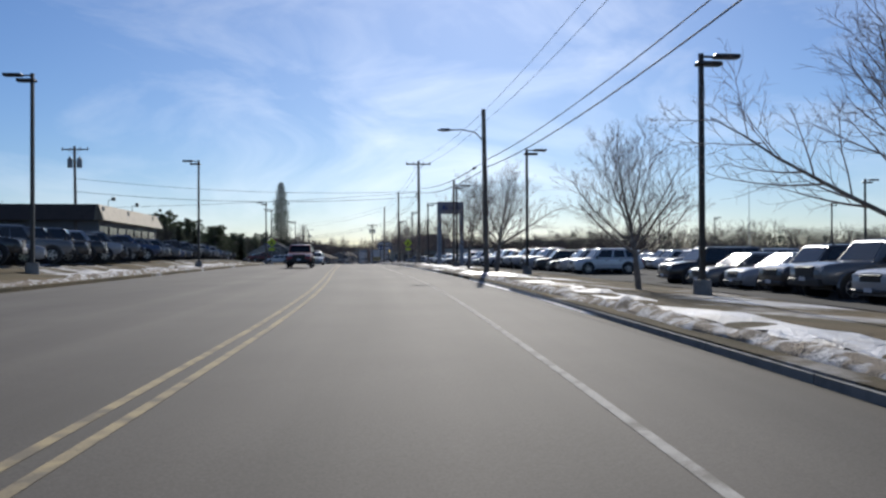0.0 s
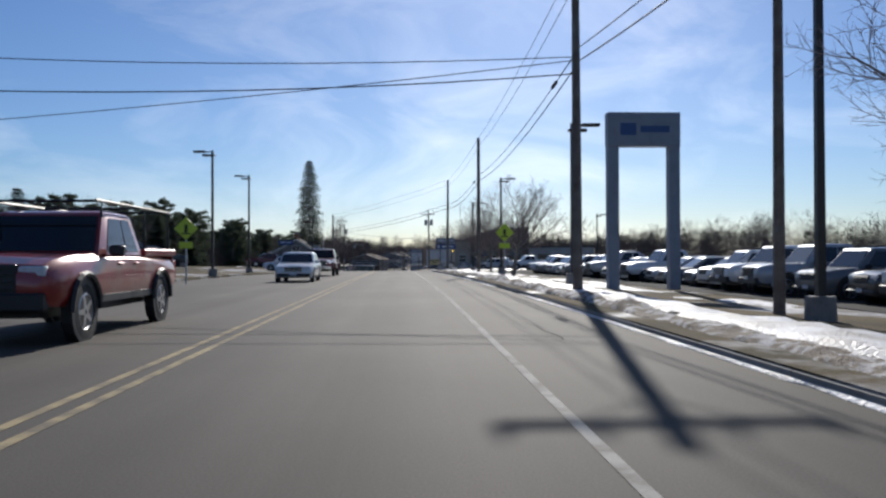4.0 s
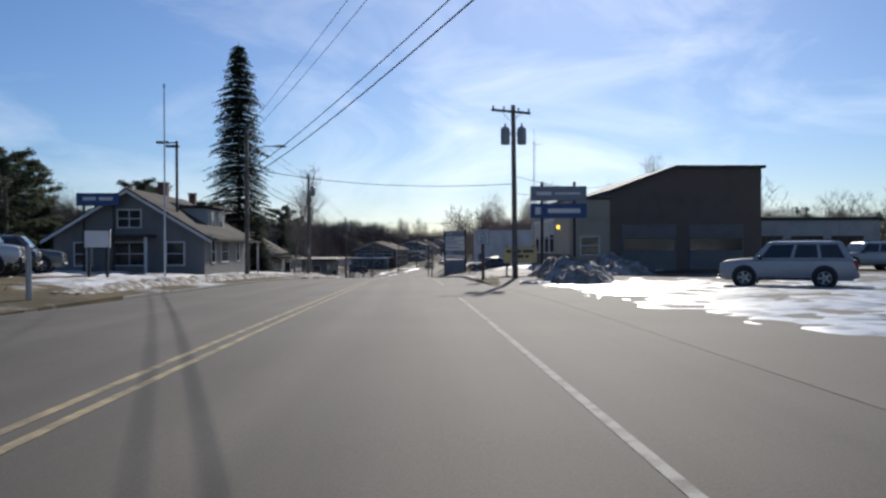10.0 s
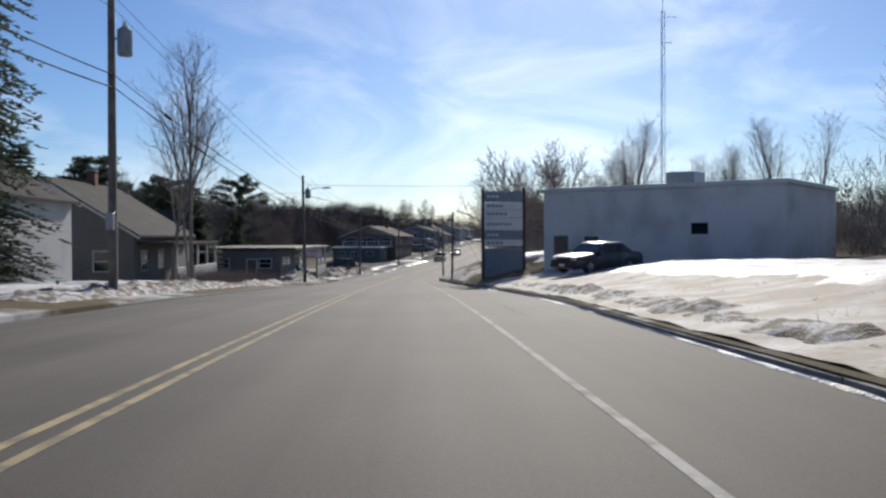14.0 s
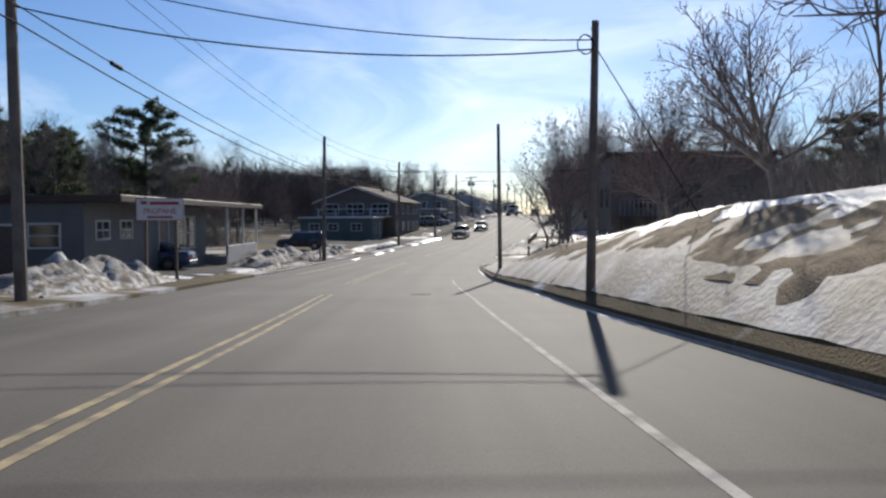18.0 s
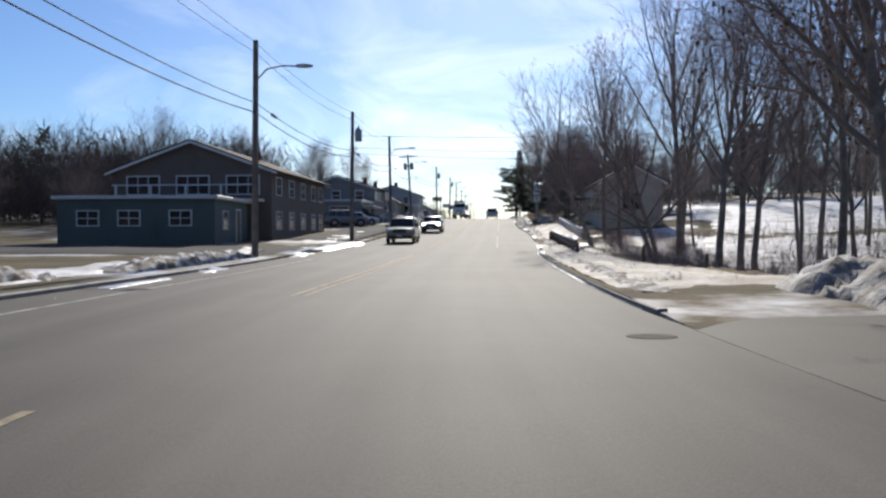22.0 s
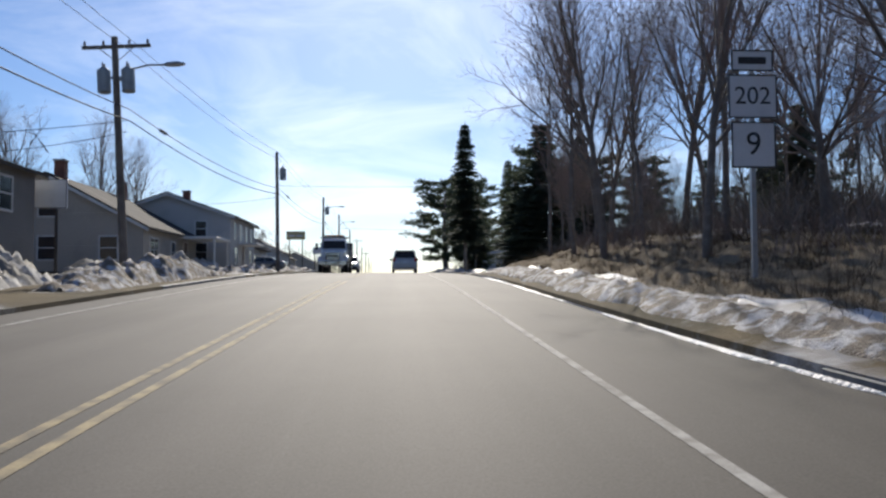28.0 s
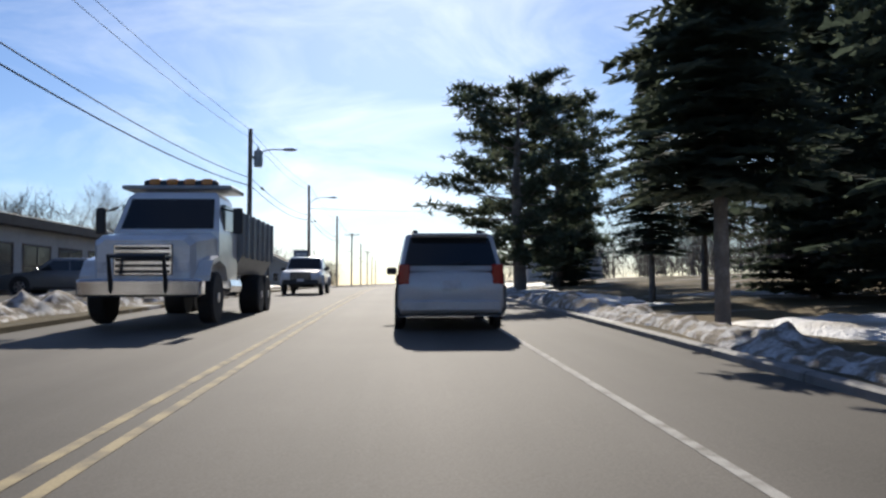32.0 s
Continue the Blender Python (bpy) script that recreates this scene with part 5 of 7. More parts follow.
def car(kind, colour, m, label, category="car", group="", lights=False, simple=False, rack=False):
    L, Wd, H, belt, bonnet, sill, wr, wb, (c0, c1, c2, c3), deck = CARS[kind]
    pm = PAINT[colour]
    t = thing({"sedan": "parked_car", "suv": "sport_utility_vehicle", "van": "minivan", "pickup": "pickup_truck"}[kind], m, label, category, group)
    y = lambda k: L / 2 - k * L
    hw = Wd / 2
    # lower body, nose to tail
    rows = []
    prof = [(0.0, 0.80, sill + 0.16, bonnet - 0.26), (0.012, 0.90, sill + 0.04, bonnet - 0.12), (0.05, 0.97, sill, bonnet - 0.05), (0.13, 1.0, sill, bonnet), (c0, 1.0, sill, belt), (0.5, 1.0, sill, belt + 0.01), (c3, 1.0, sill, deck if kind != "pickup" else belt), (0.95, 0.985, sill + 0.03, deck - 0.01), (0.99, 0.95, sill + 0.08, deck - 0.06), (1.0, 0.88, sill + 0.16, deck - 0.14)]
    for k, w, zb, zt in prof:
        a, b = hw * w, y(k)
        rows.append([(-a * 0.93, b, zb), (a * 0.93, b, zb), (a, b, zb + 0.12), (a * 1.0, b, (zb + zt) / 2 + 0.05), (a * 0.975, b, zt - 0.09), (a * 0.88, b, zt), (0, b, zt + 0.035), (-a * 0.88, b, zt), (-a * 0.975, b, zt - 0.09), (-a, b, (zb + zt) / 2 + 0.05), (-a, b, zb + 0.12)])
    body = Shape().loft(rows)
    body = part("body", body, pm, t, smooth="crease")
    zb = belt - 0.02
    zr = H
    ins = 0.80
    # cabin with roof
    def ring(k0, k3, z, w):
        return [(-hw * w, y(k0), z), (hw * w, y(k0), z), (hw * w * 1.02, y(k0 + 0.03), z), (hw * w * 1.02, y(k3 - 0.02), z), (hw * w, y(k3), z), (-hw * w, y(k3), z), (-hw * w * 1.02, y(k3 - 0.02), z), (-hw * w * 1.02, y(k0 + 0.03), z)]
    part("cabin", Shape().loft([ring(c0, c3, zb, 0.93), ring(c1, c2, zr - 0.07, ins), ring(c1 + 0.012, c2 - 0.01, zr - 0.03, ins * 0.95), ring(c1 + 0.035, c2 - 0.03, zr - 0.006, ins * 0.84), ring(c1 + 0.1, c2 - 0.1, zr + 0.012, ins * 0.45)]), pm, t, smooth="crease")
    # glass, a little proud of the cabin
    def lerp(a, b, k):
        return a + (b - a) * k
    def pane(p, q, r, u, off):
        o = Vector(off)
        pts = [Vector(v) + o for v in (p, q, r, u)]
        inner = [v - o * 2.5 for v in pts]
        return Shape().add(pts + inner, [(0, 1, 2, 3), (7, 6, 5, 4), (0, 4, 5, 1), (1, 5, 6, 2), (2, 6, 7, 3), (3, 7, 4, 0)])
    z0, z1 = zb + 0.06, zr - 0.10
    ka, kb = (z0 - zb) / (zr - 0.07 - zb), (z1 - zb) / (zr - 0.07 - zb)
    wA, wB = lerp(0.93, ins, ka) * hw, lerp(0.93, ins, kb) * hw
    yfA, yfB, yrA, yrB = y(lerp(c0, c1, ka)), y(lerp(c0, c1, kb)), y(lerp(c3, c2, ka)), y(lerp(c3, c2, kb))
    part("windshield", pane((-wA + .06, yfA, z0), (wA - .06, yfA, z0), (wB - .06, yfB, z1), (-wB + .06, yfB, z1), (0, 0.012, 0.008)), car_glass, t)
    part("rear_window", pane((-wA + .08, yrA, z0 + .04), (wA - .08, yrA, z0 + .04), (wB - .08, yrB, z1), (-wB + .08, yrB, z1), (0, -0.012, 0.006)), car_glass, t)
    cuts = {"sedan": (0.0, 0.52, 1.0), "suv": (0.0, 0.38, 0.7, 1.0), "van": (0.0, 0.34, 0.66, 1.0), "pickup": (0.0, 0.58, 1.0)}[kind]
    for sx in (-1, 1):
        a0, a1, b0, b1 = y(lerp(c0, c1, ka) + 0.045), y(lerp(c0, c1, kb) + 0.03), y(lerp(c3, c2, ka) - 0.035), y(lerp(c3, c2, kb) - 0.03)
        for e, g in zip(cuts, cuts[1:]):
            f0, f1 = e + 0.02, g - 0.02
            part("side_window", pane((sx * wA * 1.02, lerp(a0, b0, f0), z0), (sx * wA * 1.02, lerp(a0, b0, f1), z0), (sx * wB * 1.02, lerp(a1, b1, f1), z1 - 0.02), (sx * wB * 1.02, lerp(a1, b1, f0), z1 - 0.02), (sx * 0.01, 0, 0)), car_glass, t)
    if kind == "pickup":
        part("load_bed", Shape().box(-hw * 0.8, hw * 0.8, y(0.985), y(0.66), belt - 0.02, belt + 0.045), black_trim, t, "dark open load bed")
        for sx in (-1, 1):
            part("bed_rail", Shape().rbox(min(sx * hw * 0.82, sx * hw * 0.97), max(sx * hw * 0.82, sx * hw * 0.97), y(0.99), y(0.655), belt - 0.03, belt + 0.09, 0.02), pm, t)
        part("tailgate", Shape().rbox(-hw * 0.9, hw * 0.9, y(0.998), y(0.985), belt - 0.35, belt + 0.09, 0.012), pm, t)
    # wheels
    for sx in (-1, 1):
        for yy in (wb / 2 + 0.08, -wb / 2 + 0.08):
            if not simple:
                part("wheel_arch", Shape().disc_y(sx * (hw - 0.14), yy, yy, wr + 0.03, [(0, wr + 0.075), (sx * 0.142, wr + 0.07), (sx * 0.144, wr + 0.02)], 18), black_trim, t)
            wl = part("wheel", Shape().disc_y(sx * (hw - 0.2), yy, yy, wr, [(0, wr * 0.8), (sx * 0.02, wr * 0.96), (sx * 0.06, wr), (sx * 0.17, wr), (sx * 0.205, wr * 0.94), (sx * 0.212, wr * 0.70), (sx * 0.165, wr * 0.66)], 20), tyre_rubber, t, "black rubber tyre")
            if not simple:
                rim = Shape().disc_y(sx * (hw - 0.02), yy, yy, wr, [(0, wr * 0.66), (sx * 0.02, wr * 0.66), (sx * 0.03, wr * 0.60), (sx * 0.012, wr * 0.55)], 18)
                for k in range(5):
                    a = k * math.tau / 5
                    c, s2 = math.cos(a), math.sin(a)
                    rim.add([(sx * (hw + 0.008), yy + c * q - s2 * w, wr + s2 * q + c * w) for q, w in ((0.03, 0.045), (0.03, -0.045), (wr * 0.6, -0.03), (wr * 0.6, 0.03))], [(0, 1, 2, 3)])
                part("rim", rim, rim_metal, wl)
    # front and rear details
    fz = bonnet - 0.2
    lampm = headlight_on if lights else clear_lamp
    for sx in (-1, 1):
        part("headlight", Shape().rbox(min(sx * hw * 0.5, sx * hw * 0.86), max(sx * hw * 0.5, sx * hw * 0.86), y(0.045), y(0.004), fz - 0.07, fz + 0.07, 0.02), lampm, t)
        tz = (deck - 0.35) if kind != "van" else 0.86
        part("tail_light", Shape().rbox(min(sx * hw * 0.74, sx * hw * 0.945), max(sx * hw * 0.74, sx * hw * 0.945), y(1.002), y(0.965), tz - 0.06, tz + (0.3 if kind in ("van", "suv", "pickup") else 0.14), 0.02), red_lamp, t)
        if not simple:
            part("wing_mirror", Shape().rbox(min(sx * hw * 0.97, sx * (hw + 0.2)), max(sx * hw * 0.97, sx * (hw + 0.2)), y(c0 + 0.075), y(c0 + 0.05), belt - 0.03, belt + 0.13, 0.03), black_trim if kind != "sedan" else pm, t)
    truck = kind == "pickup"
    grille = part("grille", Shape().rbox(-hw * (0.5 if truck else 0.46), hw * (0.5 if truck else 0.46), y(0.02), y(-0.003), fz - (0.3 if truck else 0.14), fz + (0.09 if truck else 0.06), 0.015), black_trim, t)
    if not simple:
        for k in range(4 if truck else 2):
            z = fz - (0.24 if truck else 0.1) + (0.09 if truck else 0.08) * k
            part("grille_bar", Shape().rbox(-hw * 0.47, hw * 0.47, y(-0.001), y(-0.006), z, z + 0.02, 0.005), chrome if colour in ("maroon", "white") else dark_metal, grille)
        part("front_plate", Shape().box(-0.16, 0.16, y(-0.012), y(-0.015), sill + 0.12, sill + 0.24), plate_white, t, "plain white number plate")
    if truck and not simple:
        for sx in (-1, 1):
            for yy in (wb / 2 + 0.08, -wb / 2 + 0.08):
                arc = [(sx * (hw + 0.015), yy + (wr + 0.1) * math.cos(a * math.pi / 10), wr + 0.02 + (wr + 0.1) * math.sin(a * math.pi / 10)) for a in range(11)]
                part("fender_flare", Shape().tube(arc, 0.045, 5, True), pm if colour != "red" else black_trim, t)
            part("mud_flap", Shape().box(min(sx * hw * 0.72, sx * hw * 0.95), max(sx * hw * 0.72, sx * hw * 0.95), -wb / 2 - wr - 0.12, -wb / 2 - wr - 0.1, 0.18, sill + 0.1), black_trim, t)
        part("underbody", Shape().box(-hw * 0.6, hw * 0.6, y(0.93), y(0.1), sill - 0.16, sill + 0.02), black_trim, t)
    if colour == "maroon" and not simple:
        for sx in (-1, 1):
            a, b = sorted((sx * hw * 0.52, sx * hw * 0.86))
            for q in ((a, b, fz + 0.078, fz + 0.088), (a, b, fz - 0.088, fz - 0.078)):
                part("running_light", Shape().box(q[0], q[1], y(-0.001), y(-0.007), q[2], q[3]), running_on, t, "lit white running light")
    part("front_bumper", Shape().rbox(-hw * 0.86, hw * 0.86, y(0.03), y(-0.012), sill - (0.04 if truck else -0.08), sill + 0.2, 0.03), black_trim if colour != "maroon" else chrome, t)
    part("rear_bumper", Shape().rbox(-hw * 0.9, hw * 0.9, y(1.012), y(0.97), sill + 0.1, sill + 0.3, 0.03), pm if kind != "pickup" else chrome, t)
    if not simple:
        part("number_plate", Shape().box(-0.16, 0.16, y(1.006) - 0.012, y(1.006), deck - 0.34, deck - 0.19), plate_white, t, "plain white number plate")
    if not simple:
        for sx in (-1, 1):
            for kk in (0.46, 0.66) if kind != "pickup" else (0.43, 0.56):
                part("door_handle", Shape().rbox(min(sx * (hw - 0.03), sx * (hw + 0.012)), max(sx * (hw - 0.03), sx * (hw + 0.012)), y(kk) - 0.1, y(kk) + 0.1, belt - 0.17, belt - 0.13, 0.008), pm if colour != "white" else black_trim, t)
            part("sill_trim", Shape().box(min(sx * hw * 0.93, sx * (hw + 0.004)), max(sx * hw * 0.93, sx * (hw + 0.004)), -wb / 2 + 0.55, wb / 2 - 0.4, sill, sill + 0.1), black_trim, t)
    if kind in ("van", "suv") or rack:
        for sx in (-1, 1):
            xx = sx * hw * ins * 0.84
            if rack:
                continue
            part("roof_rail", Shape().tube([(xx, y(c1 + 0.05), zr - 0.01), (xx, y(c1 + 0.08), zr + 0.05), (xx, y(c2 - 0.08), zr + 0.05), (xx, y(c2 - 0.04), zr - 0.01)], 0.018, 5, True), black_trim, t)
    if kind == "van":
        part("high_brake_light", Shape().rbox(-0.2, 0.2, y(c2 + 0.02), y(c2 + 0.005), zr - 0.06, zr - 0.03, 0.008), red_lamp, t)
        part("rear_wiper", Shape().tube([(0, yrA - 0.04, z0 + 0.05), (0.35, yrA - 0.035, z0 + 0.12)], 0.012, 4), black_trim, t)
        part("rear_spoiler", Shape().rbox(-hw * 0.7, hw * 0.7, y(c2 + 0.035), y(c2 - 0.02), zr - 0.07, zr - 0.02, 0.015), pm, t)
        for sx in (-1, 1):
            part("roof_bar_foot", Shape().rbox(sx * hw * 0.62 - 0.05, sx * hw * 0.62 + 0.05, y(0.8), y(0.77), zr - 0.03, zr + 0.09, 0.015), black_trim, t)
    if rack:
        rk = part("ladder_rack", Shape().tube([(-0.85, y(0.97), H + 0.12), (-0.85, y(0.3), H + 0.12)], 0.025, 6).tube([(0.85, y(0.97), H + 0.12), (0.85, y(0.3), H + 0.12)], 0.025, 6), black_trim, t)
        for kk in (0.34, 0.7, 0.95):
            part("crossbar", Shape().tube([(-0.85, y(kk), belt if kk > 0.6 else H - 0.12), (-0.85, y(kk), H + 0.12), (0.85, y(kk), H + 0.12), (0.85, y(kk), belt if kk > 0.6 else H - 0.12)], 0.022, 5), black_trim, rk)
    return t


# the minivan waiting ahead and the traffic facing it
car("van", "pale", stand(440.0, 0.95, 0), "dusty silver-white minivan with tinted rear glass on the road", "minivan")
car("pickup", "red", stand(66.8, -5.4, 180), "red compact pickup truck with a ladder rack on the road", "pickup truck", rack=True)
car("sedan", "white", stand(94.8, -5.2, 180), "white sedan standing in the far lane", "car")
car("pickup", "maroon", stand(111.3, -5.5, 180), "dark red full-size pickup truck with a chrome grille", "pickup truck")
car("suv", "white", stand(149.6, -13.1, 90), "white crossover turning out of a side street", "car", lights=False)
car("suv", "silver", stand(168.0, 14.0, 62), "silver sport utility vehicle on the wet forecourt", "car")
car("suv", "gold", stand(351.2, -4.7, 180), "tan sport utility vehicle in the far lane", "car")
car("sedan", "grey", stand(370.4, -4.2, 180), "grey sedan in the far lane", "car", lights=True)
car("pickup", "white", stand(464.8, -4.6, 180), "white pickup truck in the far lane", "pickup truck")
car("sedan", "black", stand(228, 9.0, 125), "black sedan parked by the white building", "car")
car("sedan", "blue", stand(284, -14.6, 95), "dark blue car parked at the low shop", "car")
car("suv", "black", stand(318, -15.5, 100), "black car parked behind the snow piles", "car")
car("sedan", "grey", stand(456, -13, 90), "dark grey car parked by the shops", "car")

# dealers' rows: one of each sort, then copies
rg = random.Random(12)
ROW = {}


def parked(kind, colour, s, d, turn, simple, lights=False):
    key = kind, colour, simple, lights
    m = stand(s, d, turn)
    if key in ROW:
        return copy_thing(ROW[key], m)
    what = {"sedan": "sedan", "suv": "sport utility vehicle", "pickup": "pickup truck", "van": "minivan"}[kind]
    ROW[key] = car(kind, colour, m, f"{colour} {what} parked in a dealer's row", "car" if kind != "pickup" else "pickup truck", "cars parked in dealers' rows", lights, simple)
    return ROW[key]


for i in range(34):
    s = 34 + 2.75 * i
    parked(rg.choice(("suv", "pickup", "sedan", "suv", "pickup")), rg.choice(("black", "grey", "blue", "black", "grey", "silver")), s, -18.0 - 0.035 * max(s - 55, 0) + rg.uniform(-0.25, 0.25), -72 + rg.uniform(-8, 4), i > 11)
for i in range(42):
    s = 21 + 2.9 * i
    if abs(s - 147) < 3 or 35.5 < s < 52 or 132.5 < s < 141:
        continue
    parked(rg.choice(("suv", "sedan", "suv", "pickup")), rg.choice(("black", "grey", "silver", "white", "silver", "grey", "black")), s, 15.2 + rg.uniform(-0.3, 0.3), 90 + rg.uniform(-5, 5), i > 22)
for i in range(34):
    s = 30 + 2.9 * i
    parked(rg.choice(("suv", "sedan")), rg.choice(("black", "grey", "silver", "white")), s, 25.5 + rg.uniform(-0.3, 0.3), 90, True)
for i in range(16):
    parked(rg.choice(("suv", "sedan")), rg.choice(("grey", "silver", "white")), 48 + 5.8 * i, 41 + rg.uniform(-0.3, 0.3), 90, True)
for s, d, k, c in ((150, -27, "suv", "white"), (153, -30, "pickup", "grey"), (147, -32, "sedan", "white"), (166, -17.2, "pickup", "black"), (169, -17.4, "pickup", "white"), (163.5, -17.0, "pickup", "maroon"), (172, -17.6, "suv", "black"), (175, -17.8, "suv", "grey"), (187, 28, "suv", "silver"), (157, 17, "pickup", "white"), (160, 27, "sedan", "white"), (158, 30, "suv", "white"), (384, -13.5, "sedan", "white"), (388, -14, "suv", "black"), (392, -14, "sedan", "silver"), (380, -14, "suv", "grey")):
    parked(k, c, s, d, -72 if d < 0 else 90, False)


def work_truck(m):
    """A heavy municipal truck with a light bar and a spreader body."""
    t = thing("work_truck", m, "large white work truck with a plough frame and light bar", "truck")
    wm = PAINT["white"]
    part("chassis", Shape().rbox(-0.45, 0.45, -4.6, 3.2, 0.65, 0.95, 0.03), black_trim, t)
    part("bonnet", Shape().loft([[(-w, yy, z0), (w, yy, z0), (w, yy, z1 - 0.12), (w - 0.14, yy, z1), (-w + 0.14, yy, z1), (-w, yy, z1 - 0.12)] for yy, w, z0, z1 in ((3.55, 0.86, 0.75, 1.62), (3.4, 0.95, 0.7, 1.72), (1.9, 1.05, 0.7, 1.88))]), wm, t)
    cab = part("cab", Shape().loft([[(-1.08, 2.0, z), (1.08, 2.0, z), (1.08, 0.1, z), (-1.08, 0.1, z)] if z < 1.9 else [(-w, f, z), (w, f, z), (w, 0.15, z), (-w, 0.15, z)] for z, w, f in ((0.7, 1.08, 2.0), (1.88, 1.08, 2.0), (2.66, 0.96, 1.45), (2.78, 0.85, 1.3))]), wm, t)
    part("windshield", Shape().add([(-0.95, 1.96, 1.95), (0.95, 1.96, 1.95), (0.87, 1.5, 2.62), (-0.87, 1.5, 2.62)], [(0, 1, 2, 3)]).add([(-0.95, 1.9, 1.95), (0.95, 1.9, 1.95), (0.87, 1.44, 2.62), (-0.87, 1.44, 2.62)], [(3, 2, 1, 0)]), car_glass, cab)
    for sx in (-1, 1):
        part("side_window", Shape().box(min(sx * 1.0, sx * 1.09), max(sx * 1.0, sx * 1.09), 0.5, 1.45, 1.95, 2.5), car_glass, cab)
        part("headlight", Shape().rbox(sx * 0.72 - 0.14, sx * 0.72 + 0.14, 3.45, 3.56, 1.0, 1.22, 0.02), clear_lamp, t)
        part("wing", Shape().loft([[(sx * 0.75, yy, z), (sx * 1.22, yy, z), (sx * 1.22, yy, z - 0.1), (sx * 0.75, yy, z - 0.12)] for yy, z in ((3.45, 0.95), (3.2, 1.25), (2.6, 1.36), (2.0, 1.25), (1.8, 0.95))]), wm, t)
        part("wing_mirror", Shape().rbox(sx * 1.42 - 0.1, sx * 1.42 + 0.1, 1.75, 1.83, 1.85, 2.4, 0.02), black_trim, t)
        part("mirror_arm", Shape().tube([(sx * 1.05, 1.8, 2.4), (sx * 1.4, 1.8, 2.3)], 0.02, 5), black_trim, t)
        part("fuel_tank", Shape().tube([(sx * 0.85, 0.9, 0.75), (sx * 0.85, -0.3, 0.75)], 0.27, 12, True), chrome, t)
        for yy, w in ((2.6, 0.3), (-2.6, 0.5), (-3.7, 0.5)):
            wl = part("wheel", Shape().disc_y(sx * (1.2 - w), yy, yy, 0.52, [(0, 0.4), (0, 0.5), (sx * 0.04, 0.52), (sx * (w - 0.04), 0.52), (sx * w, 0.49), (sx * w, 0.3)], 22), tyre_rubber, t, "large black tyre")
            part("rim", Shape().disc_y(sx * (1.2 - w), yy, yy, 0.52, [(sx * (w - 0.08), 0.3), (sx * (w - 0.06), 0.29), (sx * (w - 0.1), 0.12), (sx * (w + 0.02), 0.1), (sx * (w + 0.02), 0.0)], 18), rim_metal, wl)
    gr = part("grille", Shape().rbox(-0.55, 0.55, 3.5, 3.6, 0.95, 1.55, 0.02), chrome, t)
    for k in range(5):
        part("grille_bar", Shape().box(-0.5, 0.5, 3.6, 3.612, 1.0 + 0.11 * k, 1.05 + 0.11 * k), black_trim, gr)
    part("bumper", Shape().rbox(-1.15, 1.15, 3.5, 3.85, 0.55, 0.88, 0.04), chrome, t)
    part("plough_hitch", Shape().tube([(-0.5, 3.8, 0.6), (-0.5, 4.0, 1.3), (0.5, 4.0, 1.3), (0.5, 3.8, 0.6)], 0.05, 6), black_trim, t)
    part("dump_body", Shape().loft([[(-a, yy, z) for a, yy in ((w, 0.0), (-w, 0.0), (-w, -4.5), (w, -4.5))] for z, w in ((1.05, 0.95), (1.5, 1.2), (2.45, 1.22))]), tank_grey, t)
    for k in range(6):
        for sx in (-1, 1):
            part("body_rib", Shape().box(min(sx * 1.2, sx * 1.28), max(sx * 1.2, sx * 1.28), -0.4 - 0.75 * k, -0.3 - 0.75 * k, 1.4, 2.45), tank_grey, t)
    part("cab_shield", Shape().rbox(-1.18, 1.18, -0.2, 1.25, 2.86, 2.95, 0.02), tank_grey, t)
    lb = part("light_bar", Shape().rbox(-0.8, 0.8, 0.7, 0.95, 2.95, 3.1, 0.03), black_trim, t)
    for k in range(4):
        part("beacon", Shape().rbox(-0.7 + 0.38 * k, -0.45 + 0.38 * k, 0.68, 0.97, 2.98, 3.13, 0.03), amber, lb)
    part("exhaust_stack", Shape().tube([(0.95, 0.0, 1.0), (0.95, 0.0, 3.2)], 0.07, 8, True), chrome, t)
    return t


work_truck(stand(442.2, -4.8, 180))

# ---- buildings: local x to the right of the road, y along it ----
def boarded(name, colour, gap=0.11, rough=0.7, second=None):
    """Siding with shallow horizontal courses."""
    mt = surface(name, colour, rough, vary=0.18, scale=0.8, fine=12, second=second, second_at=0.62)
    t = mt.node_tree
    wv = t.nodes.new("ShaderNodeTexWave")
    wv.bands_direction, wv.wave_profile = "Z", "SAW"
    wv.inputs["Scale"].default_value = 0.314 / gap
    wv.inputs["Distortion"].default_value = 0.0
    t.links.new(t.nodes["Texture Coordinate"].outputs["Object"], wv.inputs["Vector"])
    bp = t.nodes.new("ShaderNodeBump")
    bp.inputs["Strength"].default_value, bp.inputs["Distance"].default_value = 0.6, 0.015
    t.links.new(wv.outputs["Fac"], bp.inputs["Height"])
    t.links.new(bp.outputs[0], t.nodes["Principled BSDF"].inputs["Normal"])
    return mt


white_siding = boarded("white_clapboard", (0.46, 0.46, 0.45))
grey_siding = boarded("grey_shingle_siding", (0.18, 0.175, 0.17), 0.14)
brown_siding = boarded("brown_shingle_siding", (0.13, 0.1, 0.08), 0.16)
green_siding = boarded("dull_green_siding", (0.1, 0.13, 0.12), 0.13)
tan_siding = boarded("tan_panel_siding", (0.34, 0.3, 0.24), 0.3)
beige_siding = boarded("beige_clapboard", (0.4, 0.37, 0.32))
brick_wall = surface("old_red_brick", (0.2, 0.085, 0.06), 0.85, vary=0.35, scale=1.5, fine=14, bump=0.01)
shop_wall = surface("whitewashed_wall", (0.42, 0.42, 0.41), 0.8, vary=0.2, scale=0.6, fine=9, second=(0.3, 0.3, 0.3))
